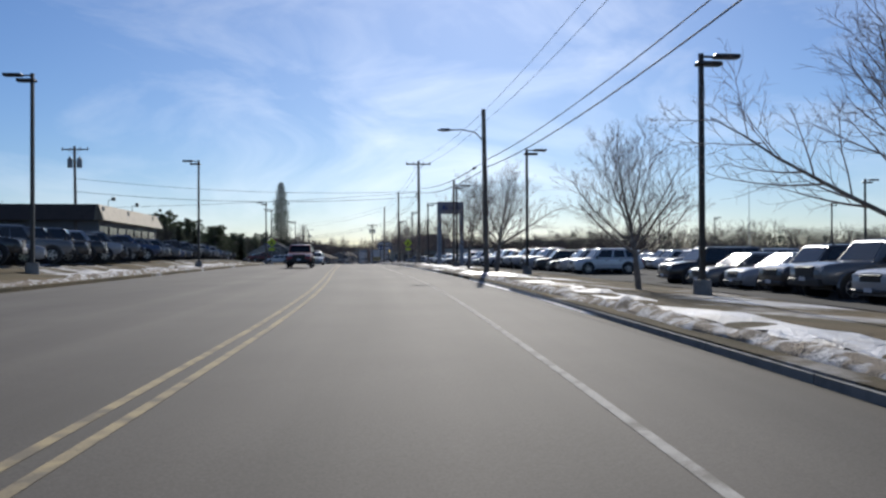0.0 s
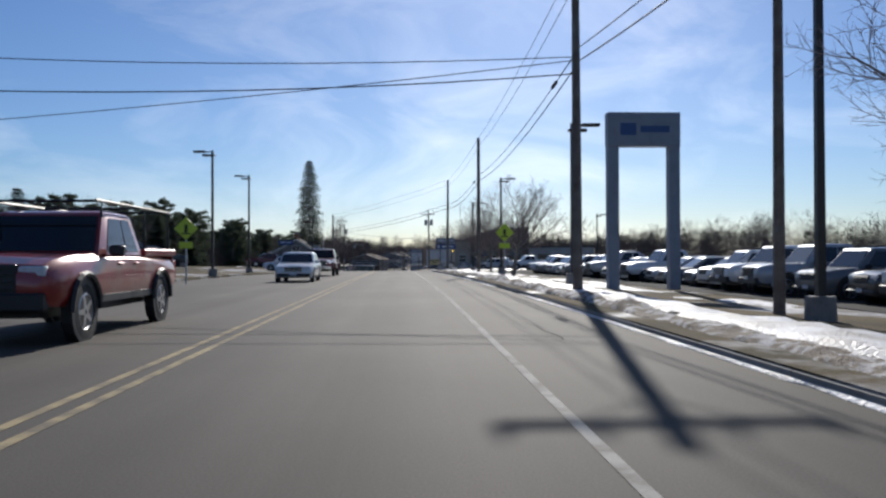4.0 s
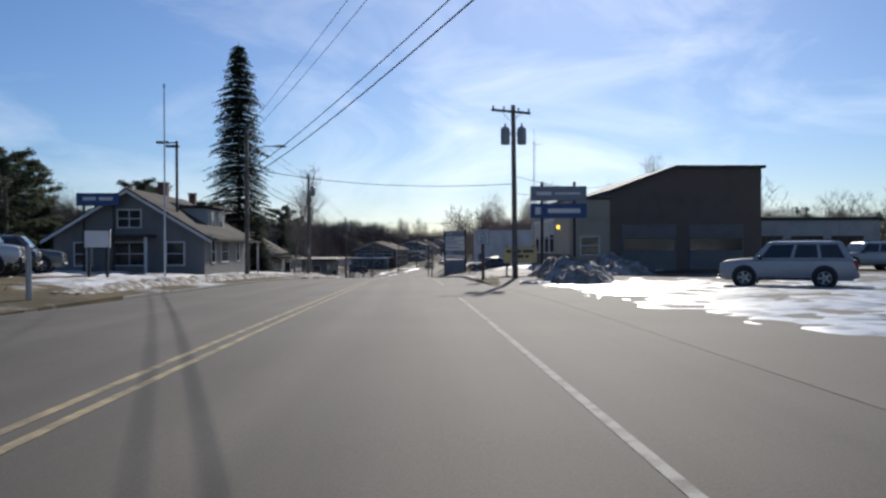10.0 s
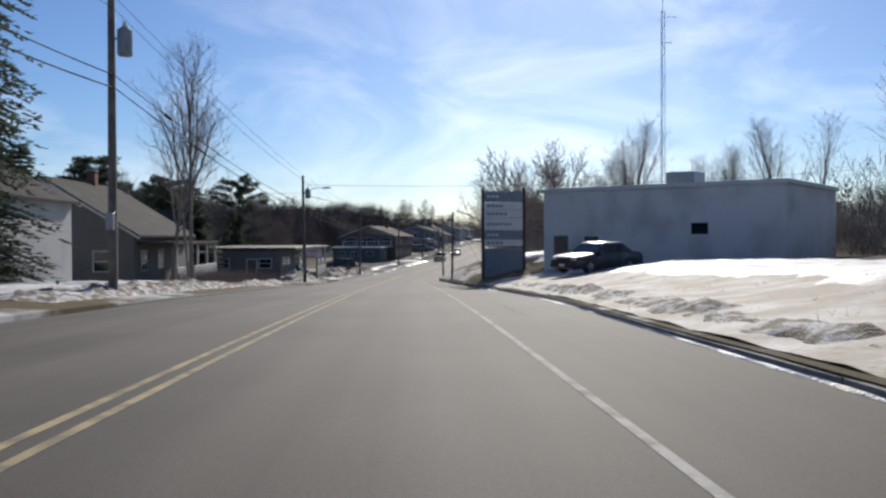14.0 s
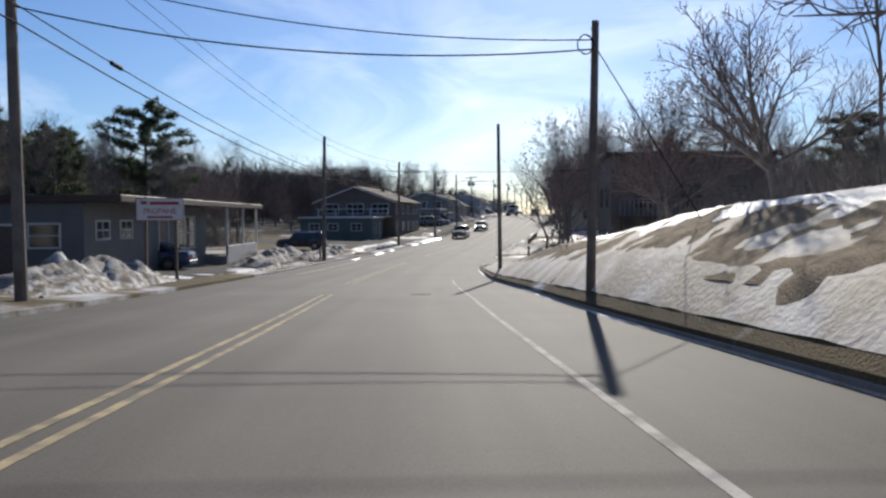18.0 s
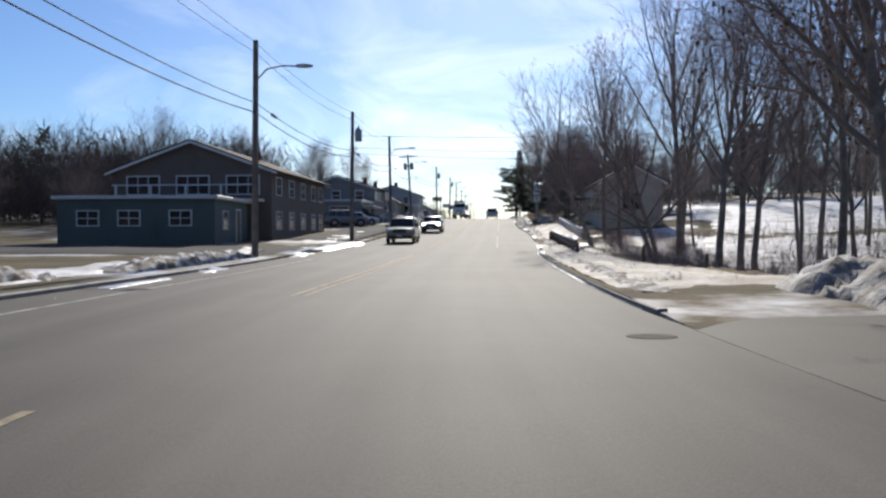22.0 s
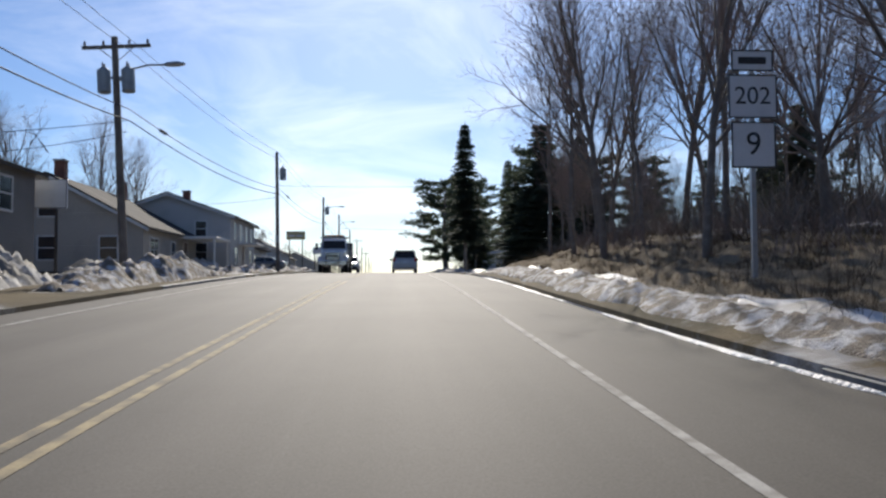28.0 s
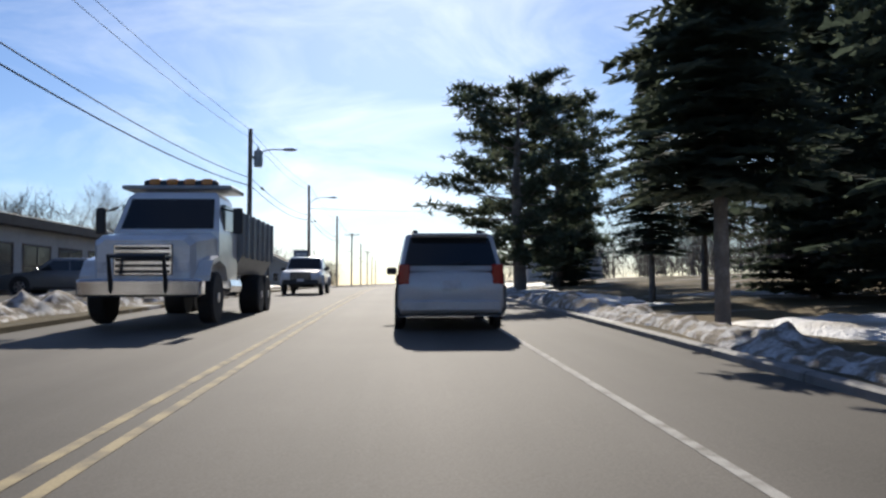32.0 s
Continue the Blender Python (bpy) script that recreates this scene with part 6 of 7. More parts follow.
shingles = surface("dark_roof_shingles", (0.06, 0.055, 0.052), 0.9, vary=0.35, scale=0.7, fine=16, bump=0.02, second=(0.085, 0.078, 0.07), spec=0.08)
brown_roof = surface("brown_roof_shingles", (0.1, 0.075, 0.06), 0.9, vary=0.35, scale=0.7, fine=16, bump=0.02, spec=0.08)
flat_roof = surface("flat_roof_felt", (0.05, 0.05, 0.052), 0.8, vary=0.3)
trim_white = surface("white_trim", (0.62, 0.62, 0.6), 0.6, vary=0.12)
trim_brown = surface("brown_trim", (0.07, 0.05, 0.04), 0.7)
tan_metal = surface("tan_mansard", (0.38, 0.31, 0.21), 0.7, vary=0.15, scale=1, second=(0.3, 0.25, 0.18))
window_glass = surface("house_window_glass", (0.02, 0.024, 0.03), 0.08, vary=0.15, spec=0.6)
blind = surface("pale_blind", (0.5, 0.5, 0.48), 0.8)
door_paint = surface("door_paint", (0.16, 0.12, 0.1), 0.6)
concrete = surface("grey_concrete", (0.3, 0.29, 0.28), 0.85, vary=0.25, scale=1.2, fine=20)


class House:
    """Walls, roof, windows and doors under one thing. face: 'road' or 'back' or 'near' or 'far'."""

    def __init__(self, s, d, length, depth, wall_mat, label, side=-1, turn=0.0, category="house", name="house", base=None):
        m = stand(s, d, turn, 0.0)
        self.t = thing(name, m, label, category)
        if base is not None:
            p = W(s, d, base)
            self.t.matrix_basis = pose(p.x, p.y, p.z, 0, 0, math.degrees(lane(s)[3]) + turn)
        self.len, self.dep, self.side, self.mat = length, depth, side, wall_mat

    def walls(self, h, y0=0.0, y1=None, x0=0.0, x1=None, gable=None, ridge=0.0, mat=None, foot=1.2):
        """Four walls of real thickness; gable 'y': the ridge runs along the road, 'x': away from it."""
        y1 = self.len if y1 is None else y1
        x1 = self.dep if x1 is None else x1
        a, b = sorted((self.side * x0, self.side * x1))
        th = 0.2
        mat = mat or self.mat
        for nm, q in (("near", (a, b, y0, y0 + th)), ("far", (a, b, y1 - th, y1))):
            sh = Shape()
            if gable == "y":
                c = (a + b) / 2
                rings = [[(x, y, z) for x, z in ((a, -foot), (b, -foot), (b, h), (c, ridge), (a, h))] for y in q[2:]]
                sh.loft(rings)
            else:
                sh.box(q[0], q[1], q[2], q[3], -foot, h)
            part("wall", sh, mat, self.t)
        for x in ((a, a + th), (b - th, b)):
            sh = Shape()
            if gable == "x":
                c = (y0 + y1) / 2
                sh.loft([[(xx, y, z) for y, z in ((y0 + th, -foot), (y1 - th, -foot), (y1 - th, h), (c, ridge), (y0 + th, h))] for xx in x])
            else:
                sh.box(x[0], x[1], y0 + th, y1 - th, -foot, h)
            part("wall", sh, mat, self.t)
        return self

    def gable_roof(self, h, ridge, y0=0.0, y1=None, x0=0.0, x1=None, along="y", over=0.35, mat=None):
        y1 = self.len if y1 is None else y1
        x1 = self.dep if x1 is None else x1
        a, b = sorted((self.side * x0, self.side * x1))
        mat = mat or shingles
        if along == "y":
            c, half = (a + b) / 2, (b - a) / 2
            drop = over * (ridge - h) / half
            for e in (-1, 1):
                rings = [[(c + e * k * (half + over), y, z) for k, z in ((1, h - drop), (0, ridge), (0, ridge + 0.14), (1, h - drop + 0.14))] for y in (y0 - over, y1 + over)]
                part("roof_slope", Shape().loft(rings), mat, self.t)
            for y in (y0 - over - 0.03, y1 + over):
                for e in (-1, 1):
                    rings = [[(c + e * k * (half + over), y + q, z + o) for q, o in ((0, -0.14), (0.03, -0.14), (0.03, 0.03), (0, 0.03))] for k, z in ((1, h - drop), (0, ridge))]
                    part("barge_board", Shape().loft(rings), trim_white, self.t)
        else:
            c, half = (y0 + y1) / 2, (y1 - y0) / 2
            drop = over * (ridge - h) / half
            for e in (-1, 1):
                rings = [[(x, c + e * k * (half + over), z) for k, z in ((1, h - drop), (0, ridge), (0, ridge + 0.14), (1, h - drop + 0.14))] for x in (a - over, b + over)]
                part("roof_slope", Shape().loft(rings), mat, self.t)
        return self

    def flat_roof(self, h, y0=0.0, y1=None, x0=0.0, x1=None, over=0.3, fascia=None, thick=0.25):
        y1 = self.len if y1 is None else y1
        x1 = self.dep if x1 is None else x1
        a, b = sorted((self.side * x0, self.side * x1))
        part("roof", Shape().rbox(a - over, b + over, y0 - over, y1 + over, h, h + thick, 0.03), fascia or flat_roof, self.t)
        return self

    def window(self, face, u, z0, w, h, at=None, panes=1, blinds=0.0, trim=None):
        """A framed window on a wall; u: middle, along the wall from the near or road corner."""
        trim = trim or trim_white
        s = self.side
        def put(name, u0, u1, za, zb, out0, out1, mat, parent):
            if face == "road":
                x = (at or 0.0) * s
                lo, hi = sorted((x - s * out0, x - s * out1))
                sh = Shape().box(lo, hi, u0, u1, za, zb)
            elif face == "near":
                lo, hi = sorted((s * u0, s * u1))
                y = at or 0.0
                sh = Shape().box(lo, hi, y - out1, y - out0, za, zb)
            else:
                lo, hi = sorted((s * u0, s * u1))
                y = self.len if at is None else at
                sh = Shape().box(lo, hi, y + out0, y + out1, za, zb)
            return part(name, sh, mat, parent)
        wd = put("window", u - w / 2, u + w / 2, z0, z0 + h, -0.04, 0.015, window_glass, self.t)
        b = 0.08
        for nm, q in (("frame", (u - w / 2 - b, u - w / 2, z0 - b, z0 + h + b)), ("frame", (u + w / 2, u + w / 2 + b, z0 - b, z0 + h + b)), ("frame", (u - w / 2, u + w / 2, z0 + h, z0 + h + b)), ("sill", (u - w / 2, u + w / 2, z0 - b, z0))):
            put(nm, *q, -0.02, 0.06 if nm == "sill" else 0.045, trim, wd)
        put("glazing_bar", u - w / 2, u + w / 2, z0 + h / 2 - 0.025, z0 + h / 2 + 0.025, 0.0, 0.03, trim, wd)
        for k in range(1, panes):
            x = u - w / 2 + w * k / panes
            put("glazing_bar", x - 0.025, x + 0.025, z0, z0 + h, 0.0, 0.03, trim, wd)
        if blinds:
            put("blind", u - w / 2 + 0.01, u + w / 2 - 0.01, z0 + h * (1 - blinds), z0 + h - 0.01, 0.016, 0.022, blind, wd)
        return self

    def door(self, face, u, w=0.95, h=2.05, at=None, mat=None, z=0.0):
        s = self.side
        if face == "road":
            x = (at or 0.0) * s
            box = lambda a, b, za, zb, o0, o1: Shape().box(*sorted((x - s * o0, x - s * o1)), a, b, za, zb)
        else:
            y = at or 0.0
            box = lambda a, b, za, zb, o0, o1: Shape().box(*sorted((s * a, s * b)), y - o1, y - o0, za, zb)
        dr = part("door", box(u - w / 2, u + w / 2, z, z + h, -0.05, 0.02), mat or door_paint, self.t)
        part("door_frame", box(u - w / 2 - 0.1, u + w / 2 + 0.1, z + h, z + h + 0.1, -0.02, 0.05), trim_white, dr)
        for e in (-1, 1):
            part("door_frame", box(u + e * (w / 2 + 0.05) - 0.05, u + e * (w / 2 + 0.05) + 0.05, z, z + h, -0.02, 0.05), trim_white, dr)
        part("door_handle", box(u + w * 0.36, u + w * 0.4, z + 0.98, z + 1.1, 0.02, 0.07), chrome, dr)
        return self

    def chimney(self, x, y, z0, z1, w=0.6):
        s = self.side
        ch = part("chimney", Shape().rbox(s * x - w / 2, s * x + w / 2, y - w / 2, y + w / 2, z0, z1, 0.02), brick_wall, self.t)
        part("chimney_cap", Shape().rbox(s * x - w / 2 - 0.06, s * x + w / 2 + 0.06, y - w / 2 - 0.06, y + w / 2 + 0.06, z1, z1 + 0.1, 0.02), concrete, ch)
        return self

    def box(self, name, x0, x1, y0, y1, z0, z1, mat, label="", c=0.02):
        a, b = sorted((self.side * x0, self.side * x1))
        part(name, Shape().rbox(a, b, y0, y1, z0, z1, c), mat, self.t, label)
        return self


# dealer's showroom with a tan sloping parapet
# dark tone puts the shade on the showroom and shop walls into the colour
dim_wall = surface("dark_shaded_wall", (0.15, 0.15, 0.15), 0.7, vary=0.2, scale=0.8, fine=10)
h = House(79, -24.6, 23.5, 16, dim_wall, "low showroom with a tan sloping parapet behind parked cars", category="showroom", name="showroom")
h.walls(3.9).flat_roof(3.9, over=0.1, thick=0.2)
part("parapet", Shape().loft([[(0.7, -0.7, 3.6), (0.7, 24.2, 3.6), (0.05, 23.6, 5.1), (0.05, -0.1, 5.1)], [(-0.1, -0.7, 3.6), (-0.1, 24.2, 3.6), (-0.15, 23.6, 5.1), (-0.15, -0.1, 5.1)]]), tan_metal, h.t, "tan sloping parapet")
# near side of the tan parapet, brown here to paint in its shade
part("parapet", Shape().loft([[(0.7, -0.7, 3.6), (-16, -0.7, 3.6), (-16, -0.1, 5.1), (0.05, -0.1, 5.1)], [(0.7, -0.2, 3.6), (-16, -0.2, 3.6), (-16, 0.0, 5.1), (0.05, 0.0, 5.1)]]), trim_brown, h.t, "side parapet coloured dark for its shade")
for y in (3.0, 12.0, 23.0):
    fl = part("floodlight_arm", Shape().tube([(0.1, y, 5.0), (0.1, y, 5.6), (0.5, y, 5.75)], 0.03, 6), dark_metal, h.t)
    part("floodlight", Shape().rbox(0.45, 0.75, y - 0.18, y + 0.18, 5.6, 5.95, 0.04), dark_metal, fl)
for k in range(7):
    h.window("road", 1.9 + 3.2 * k, 0.5, 2.7, 2.6, panes=2, trim=trim_brown)
h.door("near", 4.0).window("near", 8.0, 1.0, 2.4, 1.6, panes=2)

# tyre shop: tan front block with windows along the road, higher block beside it
h = House(190, 10.2, 15.6, 12.5, tan_siding, "tan and brown flat-roofed workshop with a high side block", side=1, category="shop", name="workshop", base=0.55)
h.walls(4.5, x1=2.6).flat_roof(4.5, x1=2.6, over=0.12, thick=0.12, fascia=trim_brown)
h.box("lower_cladding", -0.05, -0.003, 0.0, 15.6, -1.0, 1.0, trim_brown)
for k in range(4):
    h.window("road", 6.3 + 2.15 * k, 1.1, 1.75, 2.0, blinds=0.45 if k % 2 else 0.38)
h.box("lintel", -0.09, -0.003, 5.0, 14.2, 3.25, 3.5, trim_white)
h.box("wall_lamp", -0.2, 0.0, 3.3, 3.5, 2.7, 2.95, glowing("lit_wall_lamp", (1.0, 0.65, 0.1), 1.3), "lit yellow wall lamp", 0.03)
hi = Shape().loft([[(x, y, z) for x, z in ((2.6, -1.2), (12.5, -1.2), (12.5, 6.5), (6.9, 6.5), (2.6, 4.9))] for y in (0.0, 15.6)])
part("high_block", hi, brown_siding, h.t, "dark high workshop block")
part("roof_edge", Shape().loft([[(x, y, z) for x, z in ((2.5, 4.9), (6.9, 6.5), (12.7, 6.5), (12.7, 6.68), (6.85, 6.68), (2.5, 5.08))] for y in (-0.25, 15.8)]), flat_roof, h.t)
for k in range(2):
    gd = part("garage_door", Shape().rbox(3.3 + 4.4 * k, 6.9 + 4.4 * k, -0.05, 0.02, -0.5, 2.9, 0.01), dim_wall, h.t, "dark sectional garage door")
    for r in range(4):
        part("door_panel", Shape().rbox(3.4 + 4.4 * k, 6.8 + 4.4 * k, -0.08, -0.05, -0.42 + 0.83 * r, 0.34 + 0.83 * r, 0.012), dim_wall if r != 2 else window_glass, gd)
h.window("near", 1.3, 1.0, 1.1, 1.1)
# shop wing further off
h = House(200, 22.5, 12, 14, shop_wall, "long low shop wing with dark openings", side=1, category="shop", name="shop_wing", base=0.5)
h.walls(3.8).flat_roof(3.8, over=0.2)
for k in range(4):
    h.window("near", 1.8 + 3.2 * k, 0.6, 2.4, 1.9, panes=2, trim=trim_brown)

# white block building set back at an angle
white_block = surface("white_painted_block", (0.66, 0.65, 0.63), 0.8, vary=0.14, scale=0.5, fine=9, second=(0.5, 0.49, 0.47), second_at=0.58)
h = House(238.3, 8.2, 14.0, 10, white_block, "long white-painted block building with few windows", side=1, turn=-131, category="shop", name="block_building", base=1.0)
h.walls(4.6, x1=-10, gable=None).flat_roof(4.6, x1=-10, over=0.15, fascia=trim_white)
h.door("road", 1.2).window("road", 3.2, 1.0, 0.9, 1.0).window("road", 9.6, 2.1, 0.9, 0.6)
h.box("roof_unit", -4.5, -2.8, 6.5, 8.2, 4.8, 5.7, grey_metal, "grey roof ventilation unit", 0.04)

# dark flat-roofed house with a slatted balcony beyond the corner
h = House(296, 11.2, 6.2, 10.5, brown_siding, "dark shingled flat-roofed house with a slatted upper balcony", side=1, base=0.3)
h.walls(6.8).flat_roof(6.8, over=0.35, thick=0.28, fascia=trim_brown)
for u in (2.0, 5.2, 8.4):
    h.window("near", u, 3.5, 1.2, 1.4, trim=trim_brown).window("near", u, 0.7, 1.0, 1.2, trim=trim_brown)
for u in (1.6, 4.4):
    h.window("road", u, 3.6, 0.9, 1.2, trim=trim_brown).window("road", u, 0.7, 0.9, 1.2, trim=trim_brown)
h.box("balcony", 0.3, 10.2, -1.6, 0.0, 2.75, 2.92, trim_brown).box("balcony_rail", 0.3, 10.2, -1.62, -1.52, 3.95, 4.05, dim_wall)
for k in range(34):
    h.box("slat", 0.32 + 0.29 * k, 0.42 + 0.29 * k, -1.6, -1.55, 2.92, 3.95, dim_wall, c=0.01)
for x in (0.35, 5.1, 9.95):
    h.box("balcony_post", x, x + 0.14, -1.58, -1.44, -0.8, 2.75, trim_brown)

# houses on the left beyond the car park
h = House(184, -11.4, 11, 8.2, grey_siding, "grey gabled house with a brick chimney and porch", base=0.6)
h.walls(2.0, gable="y", ridge=4.5).gable_roof(2.0, 4.5, over=0.5)
h.chimney(5.0, 9.4, 3.4, 5.6).window("near", 1.6, 0.4, 0.9, 1.2).window("near", 4.1, 0.4, 1.6, 1.2, panes=2).window("near", 4.1, 2.5, 1.2, 0.9, panes=2).window("near", 6.6, 0.4, 0.9, 1.2)
h.box("porch_roof", 2.6, 6.0, -1.6, 0.0, 1.9, 2.05, shingles).box("porch_post", 2.7, 2.85, -1.5, -1.35, -0.6, 1.9, trim_white).box("porch_post", 5.75, 5.9, -1.5, -1.35, -0.6, 1.9, trim_white)
h.window("road", 2.0, 0.5, 0.9, 1.2).window("road", 5.0, 0.5, 1.8, 1.2, panes=3).window("road", 8.8, 0.5, 0.9, 1.2)
part("dormer", Shape().loft([[(-0.9, 4.5, 2.2), (-0.9, 9.0, 2.2), (-0.9, 9.0, 3.7), (-0.9, 4.5, 3.7)], [(-4.1, 4.5, 2.2), (-4.1, 9.0, 2.2), (-4.1, 9.0, 4.3), (-4.1, 4.5, 4.3)]]), white_siding, h.t)
h.box("dormer_roof", 0.5, 4.4, 4.2, 9.3, 3.75, 3.9, shingles)
h.window("road", 5.7, 2.6, 0.9, 0.9, at=0.9).window("road", 7.8, 2.6, 0.9, 0.9, at=0.9)
h = House(196.5, -13.0, 7.0, 7.0, white_siding, "white gabled house behind a snow bank", base=0.6)
h.walls(2.6, gable="y", ridge=4.5).gable_roof(2.6, 4.5)
for u in (1.6, 3.5, 5.4):
    h.window("near", u, 0.5, 0.8, 1.2)
h.window("near", 3.5, 2.7, 0.8, 0.9).window("road", 2.0, 0.5, 0.8, 1.2).window("road", 5.0, 0.5, 0.8, 1.2).box("porch_roof", -1.4, 0.0, 1.0, 6.0, 2.0, 2.15, shingles).box("porch_post", -1.3, -1.16, 1.1, 1.24, -0.6, 2.0, trim_white).box("porch_post", -1.3, -1.16, 5.76, 5.9, -0.6, 2.0, trim_white).chimney(3.8, 6.0, 3.8, 5.8, 0.5)
h = House(222.5, -17.0, 9, 8.2, white_siding, "white gabled house half hidden by the spruce", base=0.6)
h.walls(3.6, gable="y", ridge=5.8).gable_roof(3.6, 5.8)
for u in (1.8, 4.1, 6.4):
    h.window("near", u, 0.6, 0.8, 1.2).window("near", u, 2.5, 0.8, 1.0)
h = House(217.6, -17.9, 4.0, 3.6, brown_siding, "small brown garage beside the spruce", category="garage", name="garage", base=0.5)
h.walls(2.0).flat_roof(2.0, over=0.25).window("near", 1.6, 0.8, 0.7, 0.7)
h = House(231, -18.4, 1.6, 2.0, trim_white, "small white kiosk with a flat roof", category="kiosk", name="kiosk", base=0.4)
h.walls(2.1).flat_roof(2.1, over=0.12, thick=0.1).window("near", 1.0, 1.0, 1.2, 0.7)
h = House(241, -17.0, 12.5, 11, grey_siding, "grey shingled house with a low white porch", base=0.5)
h.walls(3.0, gable="y", ridge=6.4).gable_roof(3.0, 6.4, over=0.5).chimney(5.5, 8.0, 5.4, 7.4)
h.box("porch_roof", -2.6, 0.0, 0.5, 11.5, 2.2, 2.4, shingles)
for k in range(5):
    h.box("porch_post", -2.5, -2.36, 0.6 + 2.6 * k, 0.74 + 2.6 * k, -0.6, 2.2, trim_white)
h.box("porch_wall", -2.5, -2.4, 0.6, 11.3, -0.6, 0.75, white_siding)
for u in (2.0, 5.5, 9.0):
    h.window("near", u, 0.6, 0.9, 1.2).window("road", u, 0.6, 1.2, 1.2, panes=2)
h.window("near", 5.5, 3.5, 0.9, 1.1)
h = House(257, -19.5, 9, 9, white_siding, "white gabled house with a low porch roof", base=0.4)
h.walls(3.2, gable="x", ridge=5.8).gable_roof(3.2, 5.8, along="x").window("near", 3, 0.7, 0.9, 1.2).window("near", 6, 0.7, 0.9, 1.2).window("road", 4.5, 3.2, 0.9, 1.1).box("porch_roof", -2.2, 0.0, 0.2, 8.8, 2.2, 2.36, shingles)

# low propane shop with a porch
# whitewashed walls take the dark colour, so the shade on them is painted
h = House(275, -13.6, 17, 11, dim_wall, "low whitewashed shop in a shade-dark wall colour with a deep flat porch roof", category="shop", name="shop", base=0.3)
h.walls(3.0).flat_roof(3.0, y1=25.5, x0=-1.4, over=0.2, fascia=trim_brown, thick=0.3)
for u in (1.8, 4.4):
    h.window("road", u, 1.5, 1.3, 0.7, panes=2)
h.door("road", 9.4, 1.4, 2.2).window("road", 13.2, 0.7, 3.0, 1.7, panes=3).door("near", 3.0)
for u in (1.6, 6.0, 8.8):
    h.window("near", u, 1.2, 1.2, 0.9)
for y in (17.3, 21.3, 25.2):
    h.box("porch_post", -1.3, -1.14, y, y + 0.16, -0.4, 3.0, trim_white)
h.box("porch_wall", -1.3, -1.15, 17.3, 25.4, -0.4, 0.65, white_siding).box("porch_floor", -1.3, 6.0, 17.0, 25.4, -0.5, 0.05, concrete)
h.box("back_wall", 5.8, 6.0, 17.0, 25.4, 0.0, 3.0, shop_wall)

# low green building and the two-storey block of flats behind it
h = House(342.5, -14.7, 7.6, 9.2, green_siding, "low dull-green flat-roofed building with a white fascia", category="shop", name="green_building", turn=3, base=0.3)
h.walls(2.6).flat_roof(2.6, over=0.25, fascia=trim_white, thick=0.22)
for u in (2.0, 5.0, 7.4):
    h.window("near", u, 1.1, 1.2, 0.8, panes=2)
h.window("road", 2.2, 0.9, 1.0, 1.0).door("road", 5.2)
h = House(351.0, -13.7, 17, 11, brown_siding, "two-storey brown shingled block of flats with a gable", category="flats", name="flats", base=0.4)
h.walls(4.6, gable="y", ridge=6.6).gable_roof(4.6, 6.6, over=0.5, mat=brown_roof).chimney(4.2, 11.0, 5.8, 6.9, 0.5)
for u in (1.8, 5.4, 9.0, 12.6, 15.4):
    h.window("road", u, 3.0, 1.3, 1.15, panes=2).window("road", u, 0.6, 1.3, 1.15, panes=2)
for u in (2.0, 5.5, 9.0):
    h.window("near", u, 3.0, 2.2, 1.2, panes=3)
h.box("balcony", 0.5, 10.5, -1.7, 0.0, 2.45, 2.6, trim_white, "white balcony deck")
for k in range(5):
    h.box("balcony_post", 0.55 + 2.4 * k, 0.67 + 2.4 * k, -1.65, -1.53, 2.6, 3.5, trim_white)
h.box("balcony_rail", 0.5, 10.5, -1.66, -1.54, 3.5, 3.58, trim_white)
# small shop with white awnings, and a further row
h = House(386, -13.4, 8, 8, grey_siding, "small dark shop with white awning stripes", category="shop", name="shop", base=0.2)
h.walls(2.6).flat_roof(2.6, over=0.2, fascia=trim_white, thick=0.2).box("awning", -1.2, 0.0, 0.2, 7.8, 2.0, 2.12, trim_white).window("near", 2.5, 0.8, 2.0, 1.2, panes=2).window("near", 5.8, 0.8, 2.0, 1.2, panes=2).window("road", 4.0, 0.6, 5.0, 1.3, panes=4)
h = House(394, -13.2, 9.5, 9, grey_siding, "dark two-storey house with a low gable", base=0.2)
h.walls(4.2, gable="y", ridge=5.6).gable_roof(4.2, 5.6)
for u in (1.8, 4.6, 7.2):
    h.window("near", u, 0.6, 0.9, 1.2).window("near", u, 2.7, 0.9, 1.1).window("road", u, 2.7, 0.9, 1.1)

# house with two chimneys
h = House(417.5, -13.4, 12.0, 10, beige_siding, "low pale cape house with a porch and chimney", base=0.2)
h.walls(2.5, gable="y", ridge=5.2).gable_roof(2.5, 5.2, over=0.4).chimney(4.6, 10.8, 4.6, 6.1, 0.55).chimney(4.8, 1.2, 4.6, 6.1, 0.55)
for u in (1.8, 5.0, 8.0):
    h.window("near", u, 0.7, 0.9, 1.2)
h.window("near", 5.0, 3.0, 0.9, 1.0).window("road", 2.0, 0.7, 1.6, 1.2, panes=2).window("road", 6.0, 0.7, 0.9, 1.2).door("road", 9.0)
h.box("porch_roof", -2.4, 0.0, 7.0, 11.4, 2.2, 2.36, trim_white)
for y in (7.1, 11.2):
    h.box("porch_post", -2.3, -2.18, y, y + 0.12, -0.4, 2.2, trim_white)
h = House(430.0, -11.2, 10.0, 8.5, white_siding, "white two-storey house with narrow upper windows", base=0.2)
